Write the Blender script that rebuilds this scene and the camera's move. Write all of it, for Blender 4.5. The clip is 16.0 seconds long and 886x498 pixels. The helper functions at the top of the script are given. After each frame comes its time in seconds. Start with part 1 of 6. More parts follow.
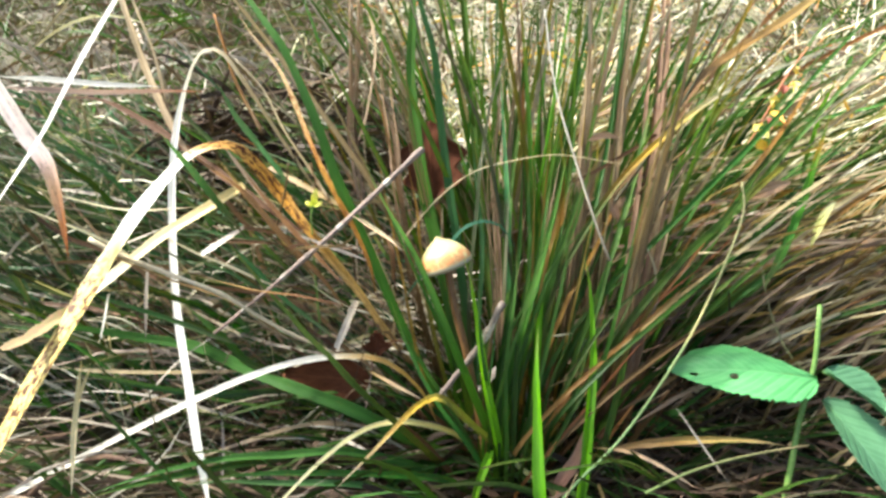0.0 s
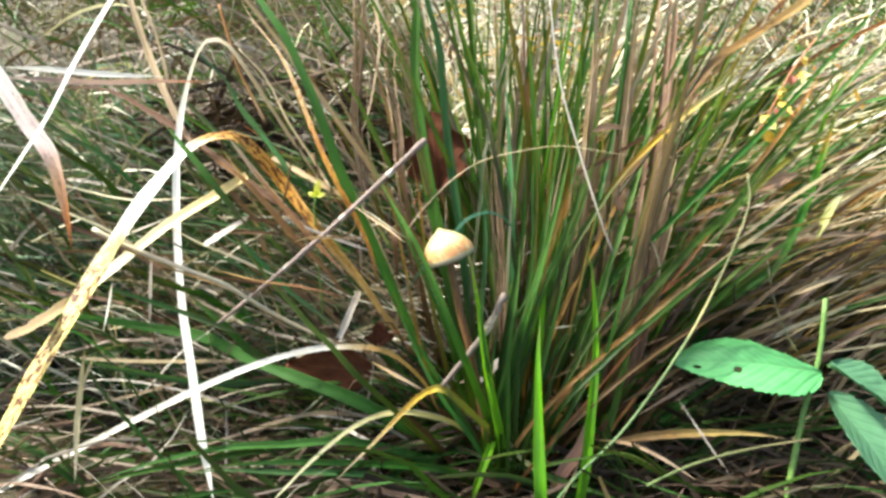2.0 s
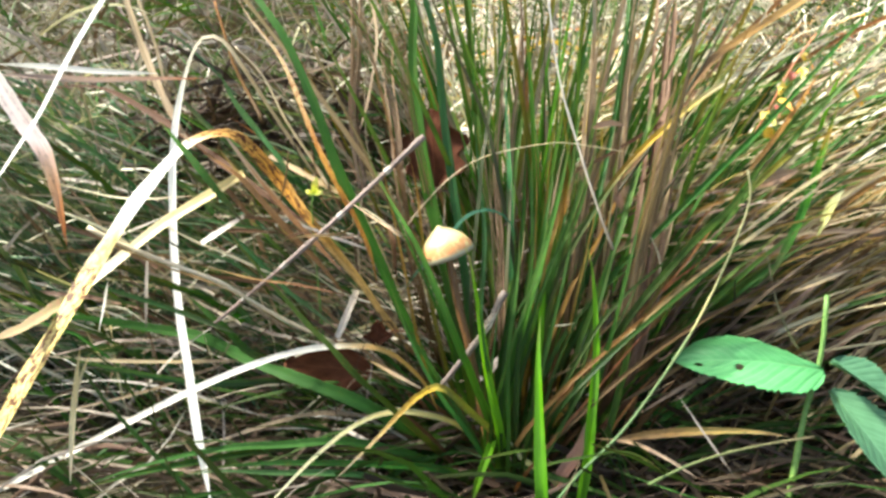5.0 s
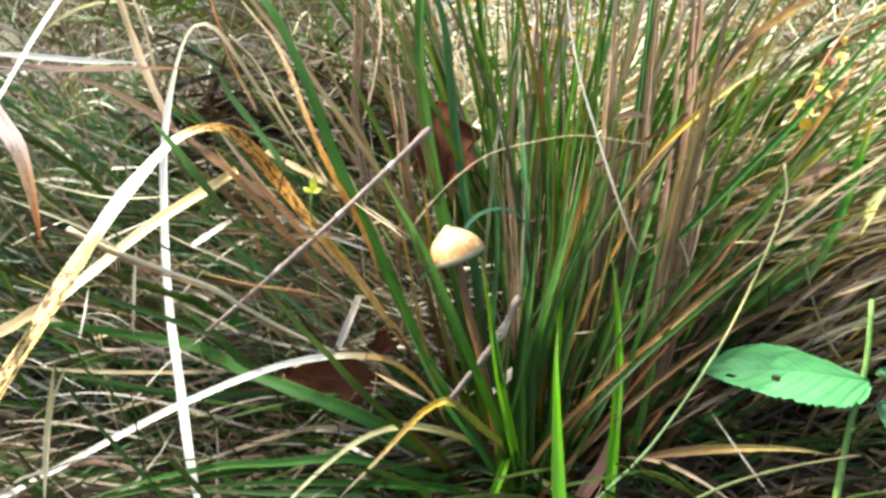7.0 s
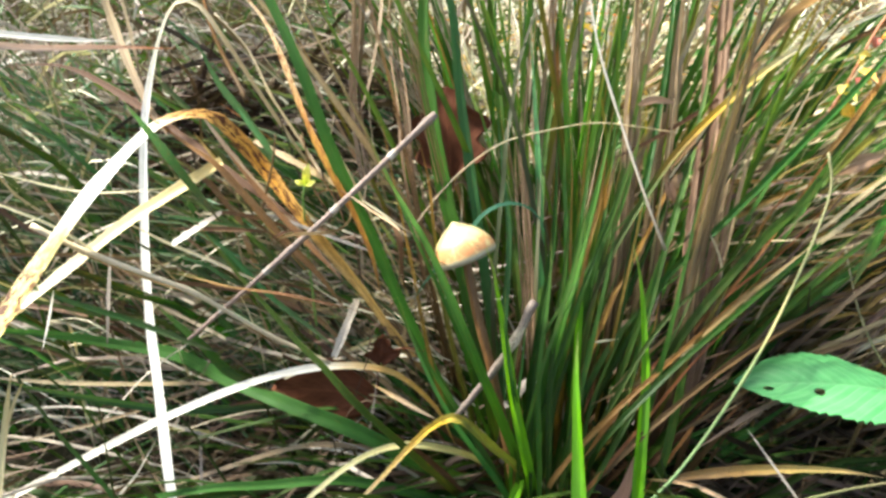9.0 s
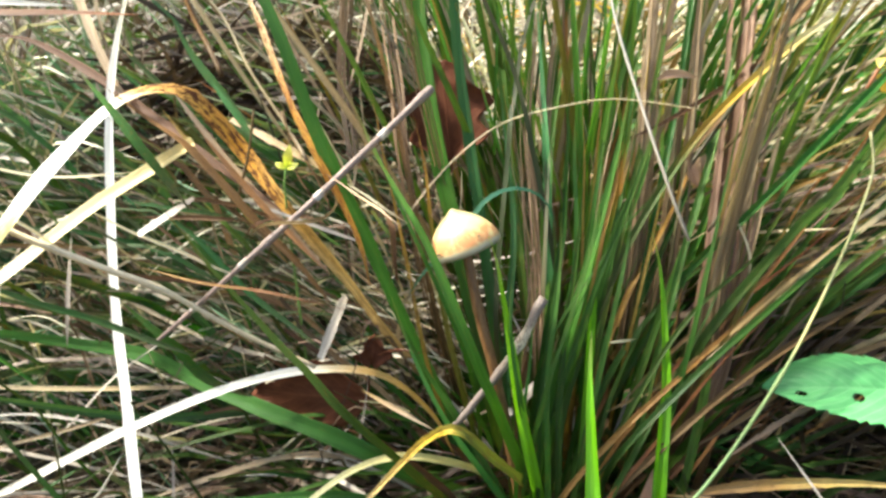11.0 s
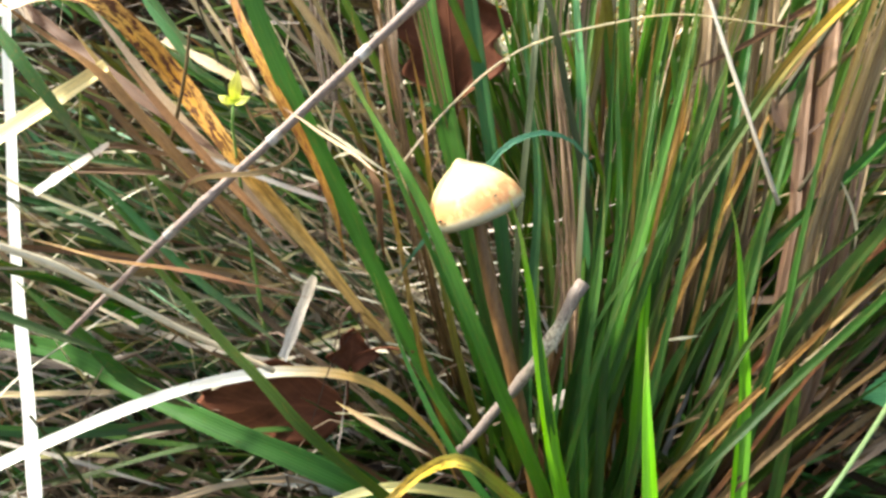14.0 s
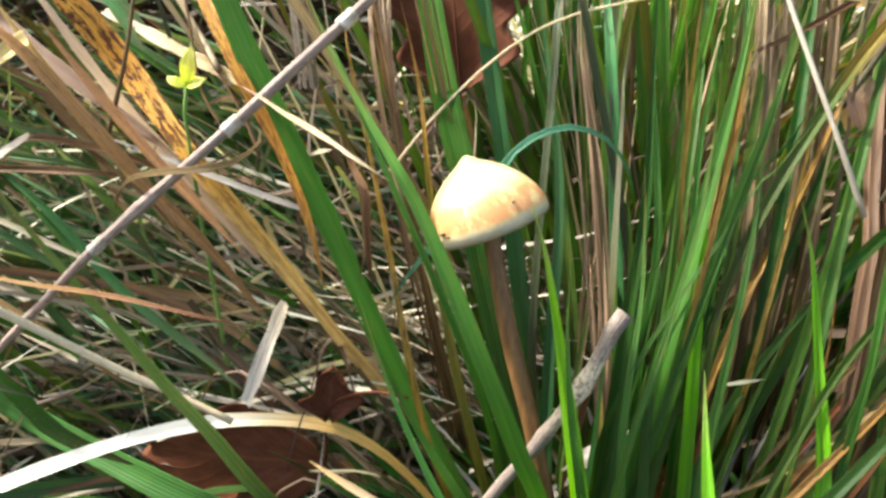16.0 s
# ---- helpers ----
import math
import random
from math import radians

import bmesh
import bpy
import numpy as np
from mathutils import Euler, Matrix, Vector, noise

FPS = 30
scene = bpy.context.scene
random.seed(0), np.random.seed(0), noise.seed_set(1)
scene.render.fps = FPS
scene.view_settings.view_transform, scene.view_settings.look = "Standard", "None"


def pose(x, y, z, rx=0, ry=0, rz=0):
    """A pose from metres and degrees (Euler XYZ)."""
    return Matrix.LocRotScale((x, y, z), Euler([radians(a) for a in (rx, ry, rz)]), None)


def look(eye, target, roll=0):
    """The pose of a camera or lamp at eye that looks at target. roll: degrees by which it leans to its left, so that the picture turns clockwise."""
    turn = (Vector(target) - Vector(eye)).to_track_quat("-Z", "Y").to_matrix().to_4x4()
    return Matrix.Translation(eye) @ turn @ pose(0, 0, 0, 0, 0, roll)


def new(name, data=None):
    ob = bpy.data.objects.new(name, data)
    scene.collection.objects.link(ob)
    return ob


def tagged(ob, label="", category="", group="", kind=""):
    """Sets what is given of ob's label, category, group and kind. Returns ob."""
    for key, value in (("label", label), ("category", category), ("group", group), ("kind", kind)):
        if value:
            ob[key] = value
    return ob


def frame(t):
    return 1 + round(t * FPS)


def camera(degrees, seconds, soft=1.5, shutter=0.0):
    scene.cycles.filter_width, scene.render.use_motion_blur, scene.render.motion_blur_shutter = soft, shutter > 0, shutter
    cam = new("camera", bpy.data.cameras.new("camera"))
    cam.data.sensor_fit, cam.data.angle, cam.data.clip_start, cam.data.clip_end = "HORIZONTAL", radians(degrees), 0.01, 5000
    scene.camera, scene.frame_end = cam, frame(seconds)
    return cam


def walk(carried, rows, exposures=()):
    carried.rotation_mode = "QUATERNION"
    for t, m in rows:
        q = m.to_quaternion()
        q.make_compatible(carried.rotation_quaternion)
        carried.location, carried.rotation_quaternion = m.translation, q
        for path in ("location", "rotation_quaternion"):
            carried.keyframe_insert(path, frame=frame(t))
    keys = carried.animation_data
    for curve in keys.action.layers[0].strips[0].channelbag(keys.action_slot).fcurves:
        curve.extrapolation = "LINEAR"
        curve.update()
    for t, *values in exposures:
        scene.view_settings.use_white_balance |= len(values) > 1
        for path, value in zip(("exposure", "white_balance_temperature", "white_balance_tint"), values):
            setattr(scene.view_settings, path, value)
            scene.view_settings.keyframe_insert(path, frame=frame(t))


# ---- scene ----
cam = camera(60.0, 16.0, soft=2.95)
# seconds; eye; degrees: tilt, lean, turn
PATH = [
    (0.0, pose(-0.0033, -0.2436, 0.1956, 66.16, 0.05, -0.45)),
    (0.5, pose(-0.0010, -0.2430, 0.1963, 66.02, 0.15, 0.14)),
    (1.0, pose(0.0001, -0.2432, 0.1963, 65.68, 0.14, 0.30)),
    (1.5, pose(0.0004, -0.2430, 0.1962, 65.50, 0.26, 0.37)),
    (2.0, pose(-0.0003, -0.2430, 0.1962, 65.34, 0.15, 0.41)),
    (2.5, pose(-0.0013, -0.2430, 0.1962, 65.24, 0.03, 0.11)),
    (3.0, pose(-0.0017, -0.2433, 0.1959, 65.36, 0.16, 0.08)),
    (3.5, pose(-0.0022, -0.2435, 0.1954, 65.32, 0.25, -0.02)),
    (4.0, pose(-0.0021, -0.2440, 0.1949, 65.33, 0.15, -0.06)),
    (6.5, pose(0.0014, -0.2292, 0.1879, 65.87, 0.81, 0.87)),
    (7.0, pose(0.0016, -0.2230, 0.1843, 65.86, 0.99, 1.18)),
    (7.5, pose(0.0017, -0.2171, 0.1810, 65.99, 1.09, 1.35)),
    (8.0, pose(0.0012, -0.2114, 0.1786, 65.97, 1.10, 1.30)),
    (8.5, pose(0.0008, -0.2058, 0.1759, 66.05, 1.16, 1.54)),
    (11.0, pose(-0.0000, -0.1790, 0.1647, 65.05, 1.16, 1.39)),
    (11.5, pose(-0.0002, -0.1710, 0.1610, 64.93, 1.24, 1.66)),
    (12.0, pose(-0.0008, -0.1626, 0.1573, 64.68, 1.26, 1.75)),
    (12.5, pose(-0.0015, -0.1542, 0.1539, 64.11, 1.00, 1.65)),
    (13.0, pose(-0.0014, -0.1467, 0.1499, 63.87, 0.98, 1.61)),
    (13.5, pose(-0.0014, -0.1393, 0.1458, 63.16, 1.02, 1.66)),
    (14.0, pose(-0.0021, -0.1318, 0.1417, 62.79, 0.93, 1.50)),
    (14.5, pose(-0.0030, -0.1246, 0.1382, 62.97, 0.71, 1.43)),
    (15.0, pose(-0.0040, -0.1178, 0.1349, 63.53, 0.57, 1.39)),
    (15.5, pose(-0.0046, -0.1112, 0.1314, 63.89, 0.50, 1.52)),
    (16.0, pose(-0.0043, -0.1049, 0.1281, 64.23, 0.33, 1.32)),
]
walk(cam, PATH, exposures=((0.0, 1.39, 6200, 2), (8.5, 1.42, 6230, 2), (12.0, 1.56, 6330, 2), (14.5, 1.66, 6330, 2), (16.0, 1.61, 6330, 2)))

# ---- light ----
world = bpy.data.worlds.new("sky")
scene.world = world
world.use_nodes = True
wn = world.node_tree
sky = wn.nodes.new("ShaderNodeTexSky")
sky.sky_type, sky.sun_disc = "NISHITA", False
sky.dust_density, sky.ozone_density = 5.0, 0.6
SUN_FROM = Vector((-0.55, 0.24, 0.79)).normalized()
sky.sun_elevation = math.asin(SUN_FROM.z)
sky.sun_rotation = math.atan2(SUN_FROM.x, SUN_FROM.y)
wn.nodes["Background"].inputs[1].default_value = 0.14
wn.links.new(sky.outputs[0], wn.nodes["Background"].inputs[0])
sun = new("sun", bpy.data.lights.new("sun", "SUN"))
sun.data.energy, sun.data.angle, sun.data.color = 5.0, radians(6), (1.0, 0.95, 0.87)
sun.matrix_world = look(SUN_FROM, (0, 0, 0))

# ---- materials ----
class Nodes:
    """Short hand for node trees."""

    def __init__(self, name):
        self.mat = bpy.data.materials.new(name)
        self.mat.use_nodes = True
        self.tree = self.mat.node_tree
        self.bsdf = self.tree.nodes["Principled BSDF"]
        self.out = self.tree.nodes["Material Output"]

    def add(self, kind, *links, **values):
        node = self.tree.nodes.new("ShaderNode" + kind)
        for key, value in values.items():
            if key == "op":
                node.operation = value
            elif key == "blend":
                node.data_type, node.blend_type = "RGBA", value
            elif key == "uv":
                node.uv_map = value
        for n, source in enumerate(links):
            self.put(node.inputs[n], source)
        return node

    def put(self, socket, source):
        if source is None:
            return
        if hasattr(source, "is_output"):
            self.tree.links.new(source, socket)
        else:
            socket.default_value = source

    def math(self, op, a, b=0.0, c=0.0):
        return self.add("Math", a, b, c, op=op).outputs[0]

    def mix(self, blend, fac, a, b):
        node = self.add("Mix", blend=blend)
        self.put(node.inputs[0], fac)
        self.put(node.inputs[6], a if hasattr(a, "is_output") else (*a, 1))
        self.put(node.inputs[7], b if hasattr(b, "is_output") else (*b, 1))
        return node.outputs[2]

    def ramp(self, fac, stops, smooth=False):
        node = self.add("ValToRGB", fac)
        el = node.color_ramp.elements
        if smooth:
            node.color_ramp.interpolation = "EASE"
        while len(el) < len(stops):
            el.new(0.5)
        for e, (p, c) in zip(el, stops):
            e.position = p
            e.color = (*c, 1) if len(c) == 3 else c
        return node.outputs[0]

    def noise(self, vector, scale, detail=3.0, rough=0.55):
        node = self.add("TexNoise")
        self.put(node.inputs["Vector"], vector)
        node.inputs["Scale"].default_value = scale
        node.inputs["Detail"].default_value = detail
        node.inputs["Roughness"].default_value = rough
        return node.outputs[0]

    def bump(self, height, strength, distance):
        node = self.add("Bump")
        node.inputs["Strength"].default_value = strength
        node.inputs["Distance"].default_value = distance
        self.tree.links.new(height, node.inputs["Height"])
        self.tree.links.new(node.outputs[0], self.bsdf.inputs["Normal"])
        return node.outputs[0]


def leaf_mat(name, stops, spots=0.0, spot_colour=(0.10, 0.035, 0.012), vary=0.2, hue=0.02, rough=0.42, through_light=0.25, veins=11.0, island=False, spots_at=(), fleck=48.0, gloss=0.15, tint=(1.2, 1.2, 0.55)):
    """Grass leaf: colour along its length, fine veins, flecks, and some light passing through."""
    k = Nodes(name)
    uv = k.add("UVMap", uv="leaf").outputs[0]
    sep = k.add("SeparateXYZ", uv)
    across, along = sep.outputs[0], sep.outputs[1]
    if island:
        rnd = k.add("NewGeometry").outputs["Random Per Island"]
    else:
        rnd = k.add("ObjectInfo").outputs["Random"]
    shift = k.math("MULTIPLY", rnd, 37.0)
    coord = k.add("CombineXYZ", k.math("MULTIPLY", across, veins), k.math("MULTIPLY", along, 2.2), shift).outputs[0]
    fine = k.noise(coord, 1.0, 2.0)
    coord2 = k.add("CombineXYZ", k.math("MULTIPLY", across, 1.3), k.math("MULTIPLY", along, 7.0), shift).outputs[0]
    broad = k.noise(coord2, 1.0, 4.0, 0.6)
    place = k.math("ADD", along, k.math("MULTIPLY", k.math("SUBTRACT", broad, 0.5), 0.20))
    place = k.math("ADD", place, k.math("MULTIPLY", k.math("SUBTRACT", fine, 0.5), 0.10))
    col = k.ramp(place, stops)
    lines = k.noise(k.add("CombineXYZ", k.math("MULTIPLY", across, 2.6 * veins), k.math("MULTIPLY", along, 14.0), shift).outputs[0], 1.0, 1.0)
    streak = k.ramp(k.math("ADD", k.math("MULTIPLY", fine, 0.6), k.math("MULTIPLY", lines, 0.4)), [(0.36, (0, 0, 0)), (0.62, (1, 1, 1))])
    dark = k.math("ADD", 1.0 - vary, k.math("MULTIPLY", streak, 2 * vary))
    hsv = k.add("HueSaturation")
    k.put(hsv.inputs["Hue"], k.math("ADD", 0.5 - hue, k.math("MULTIPLY", rnd, 2 * hue)))
    k.put(hsv.inputs["Saturation"], k.math("ADD", 0.88, k.math("MULTIPLY", broad, 0.25)))
    bright = k.math("ADD", 0.75, k.math("MULTIPLY", k.math("FRACT", k.math("MULTIPLY", rnd, 7.31)), 0.5))
    k.put(hsv.inputs["Value"], k.math("MULTIPLY", dark, bright))
    k.put(hsv.inputs["Color"], col)
    col = hsv.outputs[0]
    ridge = k.ramp(k.math("ABSOLUTE", k.math("SUBTRACT", across, 0.5)), [(0.0, (1, 1, 1)), (0.06, (1, 1, 1)), (0.10, (0, 0, 0))])
    col = k.mix("MIX", k.math("MULTIPLY", ridge, 0.3), col, k.mix("SCREEN", 0.25, col, col))
    if spots:
        flecks = k.noise(k.add("CombineXYZ", k.math("MULTIPLY", across, 5.5), k.math("MULTIPLY", along, fleck), shift).outputs[0], 1.0, 3.0, 0.7)
        mask = k.ramp(flecks, [(0.60 - 0.12 * spots, (0, 0, 0)), (0.70 - 0.12 * spots, (1, 1, 1))])
        if spots_at:
            mask = k.math("MULTIPLY", mask, k.ramp(along, [(p, (a, a, a)) for p, a in spots_at]))
        col = k.mix("MIX", k.math("MULTIPLY", mask, min(1.0, spots)), col, spot_colour)
    k.put(k.bsdf.inputs["Base Color"], col)
    k.put(k.bsdf.inputs["Roughness"], k.math("ADD", rough - 0.08, k.math("MULTIPLY", broad, 0.2)))
    k.bsdf.inputs["Specular IOR Level"].default_value = gloss
    rib = k.math("SINE", k.math("MULTIPLY", across, 6.2832 * veins * 0.7))
    normal = k.bump(k.math("ADD", k.math("MULTIPLY", rib, 0.4), fine), 0.35, 0.00014)
    thin = k.add("BsdfTranslucent")
    k.put(thin.inputs[0], k.mix("MULTIPLY", 1.0, col, tint))
    k.tree.links.new(normal, thin.inputs[1])
    both = k.add("MixShader", through_light, k.bsdf.outputs[0], thin.outputs[0])
    k.tree.links.new(both.outputs[0], k.out.inputs[0])
    return k.mat


RUSTC, STRAWC, CREAMC, BROWNC = (0.40, 0.18, 0.055), (0.46, 0.34, 0.19), (0.78, 0.70, 0.46), (0.22, 0.12, 0.07)
# Brown sheath feet darkened to paint shade, tips lightened for light from above.
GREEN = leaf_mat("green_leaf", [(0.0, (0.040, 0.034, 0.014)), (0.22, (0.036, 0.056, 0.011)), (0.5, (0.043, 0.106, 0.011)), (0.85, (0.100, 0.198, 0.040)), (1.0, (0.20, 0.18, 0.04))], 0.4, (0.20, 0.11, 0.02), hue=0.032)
# Variant of green_leaf for sunlit blades, the sunlight put into its colour.
MID = leaf_mat("sun_tinted_leaf", [(0.0, (0.028, 0.030, 0.011)), (0.3, (0.030, 0.070, 0.009)), (0.55, (0.044, 0.120, 0.012)), (0.85, (0.072, 0.166, 0.028)), (1.0, (0.150, 0.180, 0.030))], 0.3, (0.18, 0.12, 0.02), through_light=0.33)
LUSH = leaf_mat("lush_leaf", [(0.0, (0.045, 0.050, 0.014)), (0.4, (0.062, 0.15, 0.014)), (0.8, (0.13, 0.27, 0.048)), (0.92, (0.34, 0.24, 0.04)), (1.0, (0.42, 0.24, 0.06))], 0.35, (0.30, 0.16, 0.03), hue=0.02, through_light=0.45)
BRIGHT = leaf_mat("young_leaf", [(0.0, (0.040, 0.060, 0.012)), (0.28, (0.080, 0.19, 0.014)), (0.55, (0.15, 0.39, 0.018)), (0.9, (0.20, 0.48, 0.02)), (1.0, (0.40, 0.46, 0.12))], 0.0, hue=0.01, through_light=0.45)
# Darker copy of green_leaf: the tussock's inner shade painted as leaf colour.
DEEP = leaf_mat("shade_tinted_leaf", [(0.0, (0.022, 0.020, 0.009)), (0.3, (0.020, 0.040, 0.006)), (0.6, (0.026, 0.060, 0.006)), (1.0, (0.036, 0.082, 0.007))], 0.4, (0.10, 0.06, 0.015), through_light=0.14)
# Lighter green that paints sunshine onto the broad blades.
BLUEGREEN = leaf_mat("broad_sun_tinted_leaf", [(0.0, (0.072, 0.128, 0.024)), (0.3, (0.066, 0.180, 0.032)), (1.0, (0.092, 0.228, 0.048))], 0.2, (0.25, 0.18, 0.03), hue=0.0, through_light=0.4, tint=(1.2, 1.25, 0.8))
DULL = leaf_mat("dull_leaf", [(0.0, (0.089, 0.104, 0.044)), (0.5, (0.052, 0.126, 0.037)), (1.0, (0.089, 0.148, 0.052))], 0.2)
TEAL = leaf_mat("bluish_leaf", [(0.0, (0.080, 0.094, 0.040)), (0.4, (0.050, 0.128, 0.036)), (1.0, (0.088, 0.195, 0.072))], 0.3, (0.2, 0.14, 0.04), through_light=0.3)
TEALPALE = leaf_mat("pale_bluish_leaf", [(0.0, (0.10, 0.22, 0.12)), (0.5, (0.14, 0.36, 0.22)), (1.0, (0.08, 0.20, 0.10))], 0.0)
DARK = leaf_mat("dark_leaf", [(0.0, (0.07, 0.06, 0.03)), (0.5, (0.05, 0.06, 0.025)), (1.0, (0.10, 0.07, 0.04))], 0.2)
BRIGHTRUST = leaf_mat("half_rusted_leaf", [(0.0, (0.111, 0.118, 0.037)), (0.3, (0.052, 0.155, 0.015)), (0.72, (0.096, 0.222, 0.015)), (0.82, (0.407, 0.200, 0.030)), (0.9, (0.118, 0.207, 0.022)), (1.0, (0.259, 0.192, 0.037))], 0.2)
ORANGEGREEN = leaf_mat("yellowing_leaf", [(0.0, (0.050, 0.048, 0.018)), (0.3, (0.060, 0.090, 0.013)), (0.55, (0.21, 0.170, 0.030)), (0.7, (0.118, 0.141, 0.018)), (0.85, (0.340, 0.178, 0.037)), (1.0, RUSTC)], 0.5)
# Orange and rust leaves get darkened feet too, as painted shade.
ORANGE = leaf_mat("orange_leaf", [(0.0, (0.055, 0.050, 0.018)), (0.4, (0.25, 0.135, 0.033)), (0.75, (0.46, 0.24, 0.06)), (1.0, (0.42, 0.19, 0.05))], 0.8, through_light=0.2)
EDGERUST = leaf_mat("rust_edged_leaf", [(0.0, (0.42, 0.22, 0.05)), (0.12, (0.56, 0.26, 0.045)), (0.22, (0.40, 0.17, 0.03)), (0.32, (0.58, 0.30, 0.06)), (0.42, (0.46, 0.19, 0.035)), (0.52, (0.58, 0.36, 0.15)), (1.0, (0.60, 0.48, 0.30))], 1.0, (0.22, 0.08, 0.02), vary=0.3, through_light=0.2)
RUST = leaf_mat("rust_leaf", [(0.0, (0.13, 0.08, 0.04)), (0.5, (0.24, 0.11, 0.036)), (1.0, (0.36, 0.145, 0.05))], 0.7, through_light=0.2)
RUSTTAN = leaf_mat("rust_tan_leaf", [(0.0, (0.24, 0.13, 0.07)), (0.4, (0.45, 0.24, 0.09)), (0.75, (0.72, 0.48, 0.16)), (1.0, (0.5, 0.33, 0.18))], 0.4, through_light=0.15)
ARCHED = leaf_mat("bent_dry_leaf", [(0.0, (0.14, 0.09, 0.045)), (0.13, (0.36, 0.24, 0.11)), (0.24, (0.64, 0.42, 0.15)), (0.34, (0.66, 0.35, 0.075)), (0.44, (0.62, 0.28, 0.045)), (0.505, (0.66, 0.38, 0.10)), (0.545, (0.76, 0.72, 0.62)), (0.63, (0.78, 0.76, 0.69)), (0.70, (0.72, 0.60, 0.24)), (1.0, (0.74, 0.54, 0.16))], 1.15, (0.10, 0.036, 0.012), vary=0.3, hue=0.0, through_light=0.2, spots_at=((0.16, 0.1), (0.30, 0.45), (0.36, 1), (0.505, 1), (0.545, 0), (0.66, 0), (0.74, 1)), fleck=84.0, tint=(1.07, 1.06, 1.0))
ARCHLOW = leaf_mat("arched_dry_leaf", [(0.0, (0.46, 0.26, 0.06)), (0.15, (0.68, 0.40, 0.10)), (0.23, (0.74, 0.58, 0.34)), (0.30, (0.76, 0.71, 0.62)), (1.0, (0.72, 0.67, 0.56))], 0.1, (0.5, 0.40, 0.26), vary=0.16, hue=0.003, through_light=0.2, tint=(1.08, 1.06, 1.0))
CREAM = leaf_mat("cream_straw", [(0.0, (0.620, 0.500, 0.336)), (0.5, CREAMC), (1.0, (0.720, 0.620, 0.381))], 0.15, (0.32, 0.2, 0.09), through_light=0.3)
PALESTALK = leaf_mat("pale_stalk", [(0.0, (0.64, 0.53, 0.35)), (0.5, (0.72, 0.60, 0.40)), (1.0, (0.58, 0.45, 0.28))], 0.5, (0.36, 0.25, 0.15), vary=0.2, hue=0.0, through_light=0.0)
CREAMYELLOW = leaf_mat("yellow_straw", [(0.0, (0.70, 0.58, 0.22)), (0.5, (0.80, 0.70, 0.36)), (1.0, CREAMC)], 0.2, (0.4, 0.22, 0.07), through_light=0.12)
HANGING = leaf_mat("hanging_leaf", [(0.0, (0.40, 0.30, 0.16)), (0.22, (0.52, 0.40, 0.22)), (0.33, (0.68, 0.62, 0.48)), (0.42, (0.78, 0.75, 0.70)), (1.0, (0.80, 0.77, 0.70))], 0.0, vary=0.12, hue=0.003, through_light=0.45, tint=(1.08, 1.07, 1.03))
WHITE = leaf_mat("bleached_leaf", [(0.0, (0.70, 0.66, 0.56)), (0.5, (0.78, 0.75, 0.69)), (1.0, (0.76, 0.73, 0.66))], 0.1, vary=0.12, hue=0.003, through_light=0.45, tint=(1.08, 1.07, 1.05))
STRAW = leaf_mat("straw", [(0.0, (0.300, 0.212, 0.133)), (0.5, STRAWC), (1.0, (0.466, 0.365, 0.255))], 0.25, vary=0.25, through_light=0.12)
STRAWGREEN = leaf_mat("green_straw", [(0.0, (0.24, 0.28, 0.10)), (0.5, (0.42, 0.42, 0.20)), (1.0, (0.66, 0.60, 0.40))], 0.0)
GREY = leaf_mat("grey_straw", [(0.0, (0.26, 0.215, 0.175)), (0.5, (0.36, 0.31, 0.26)), (1.0, (0.43, 0.38, 0.32))], 0.2, vary=0.25, through_light=0.08)
GREYTAN = leaf_mat("grey_tan_straw", [(0.0, (0.333, 0.272, 0.204)), (0.6, (0.466, 0.408, 0.347)), (1.0, (0.516, 0.476, 0.428))], 0.3, (0.22, 0.17, 0.12), vary=0.25, through_light=0.08)
TANDRY = leaf_mat("tan_dry_leaf", [(0.0, (0.26, 0.15, 0.055)), (0.5, (0.38, 0.22, 0.075)), (1.0, (0.30, 0.17, 0.06))], 0.6, (0.16, 0.09, 0.04), vary=0.35, rough=0.6, through_light=0.12)
PALEPINK = leaf_mat("pale_pinkish_leaf", [(0.0, (0.38, 0.28, 0.12)), (0.5, (0.44, 0.34, 0.18)), (1.0, (0.42, 0.31, 0.18))], 0.9, (0.42, 0.22, 0.14), vary=0.2, through_light=0.25)
BROWN = leaf_mat("brown_dead_leaf", [(0.0, (0.115, 0.066, 0.028)), (0.5, (0.14, 0.076, 0.031)), (1.0, (0.105, 0.056, 0.022))], 0.5, (0.07, 0.04, 0.02), vary=0.38, rough=0.6, through_light=0.1)
# Dark lower stops paint the tussock's inner shade over the tan.
TANSTREAK = leaf_mat("tan_sheath", [(0.0, (0.045, 0.030, 0.018)), (0.35, (0.10, 0.064, 0.036)), (0.6, (0.24, 0.155, 0.085)), (1.0, (0.42, 0.285, 0.17))], 0.5, (0.16, 0.08, 0.04), vary=0.4, through_light=0.25)
BROWNTIP = leaf_mat("folded_dry_leaf", [(0.0, (0.40, 0.30, 0.22)), (0.55, (0.36, 0.25, 0.17)), (0.75, (0.34, 0.21, 0.12)), (1.0, (0.46, 0.20, 0.07))], 0.2, through_light=0.1)
PINKTIP = leaf_mat("drooping_dry_leaf", [(0.0, (0.86, 0.80, 0.72)), (0.60, (0.80, 0.62, 0.58)), (0.74, (0.72, 0.46, 0.30)), (0.86, (0.58, 0.27, 0.10)), (1.0, (0.46, 0.18, 0.06))], 0.35, through_light=0.3)
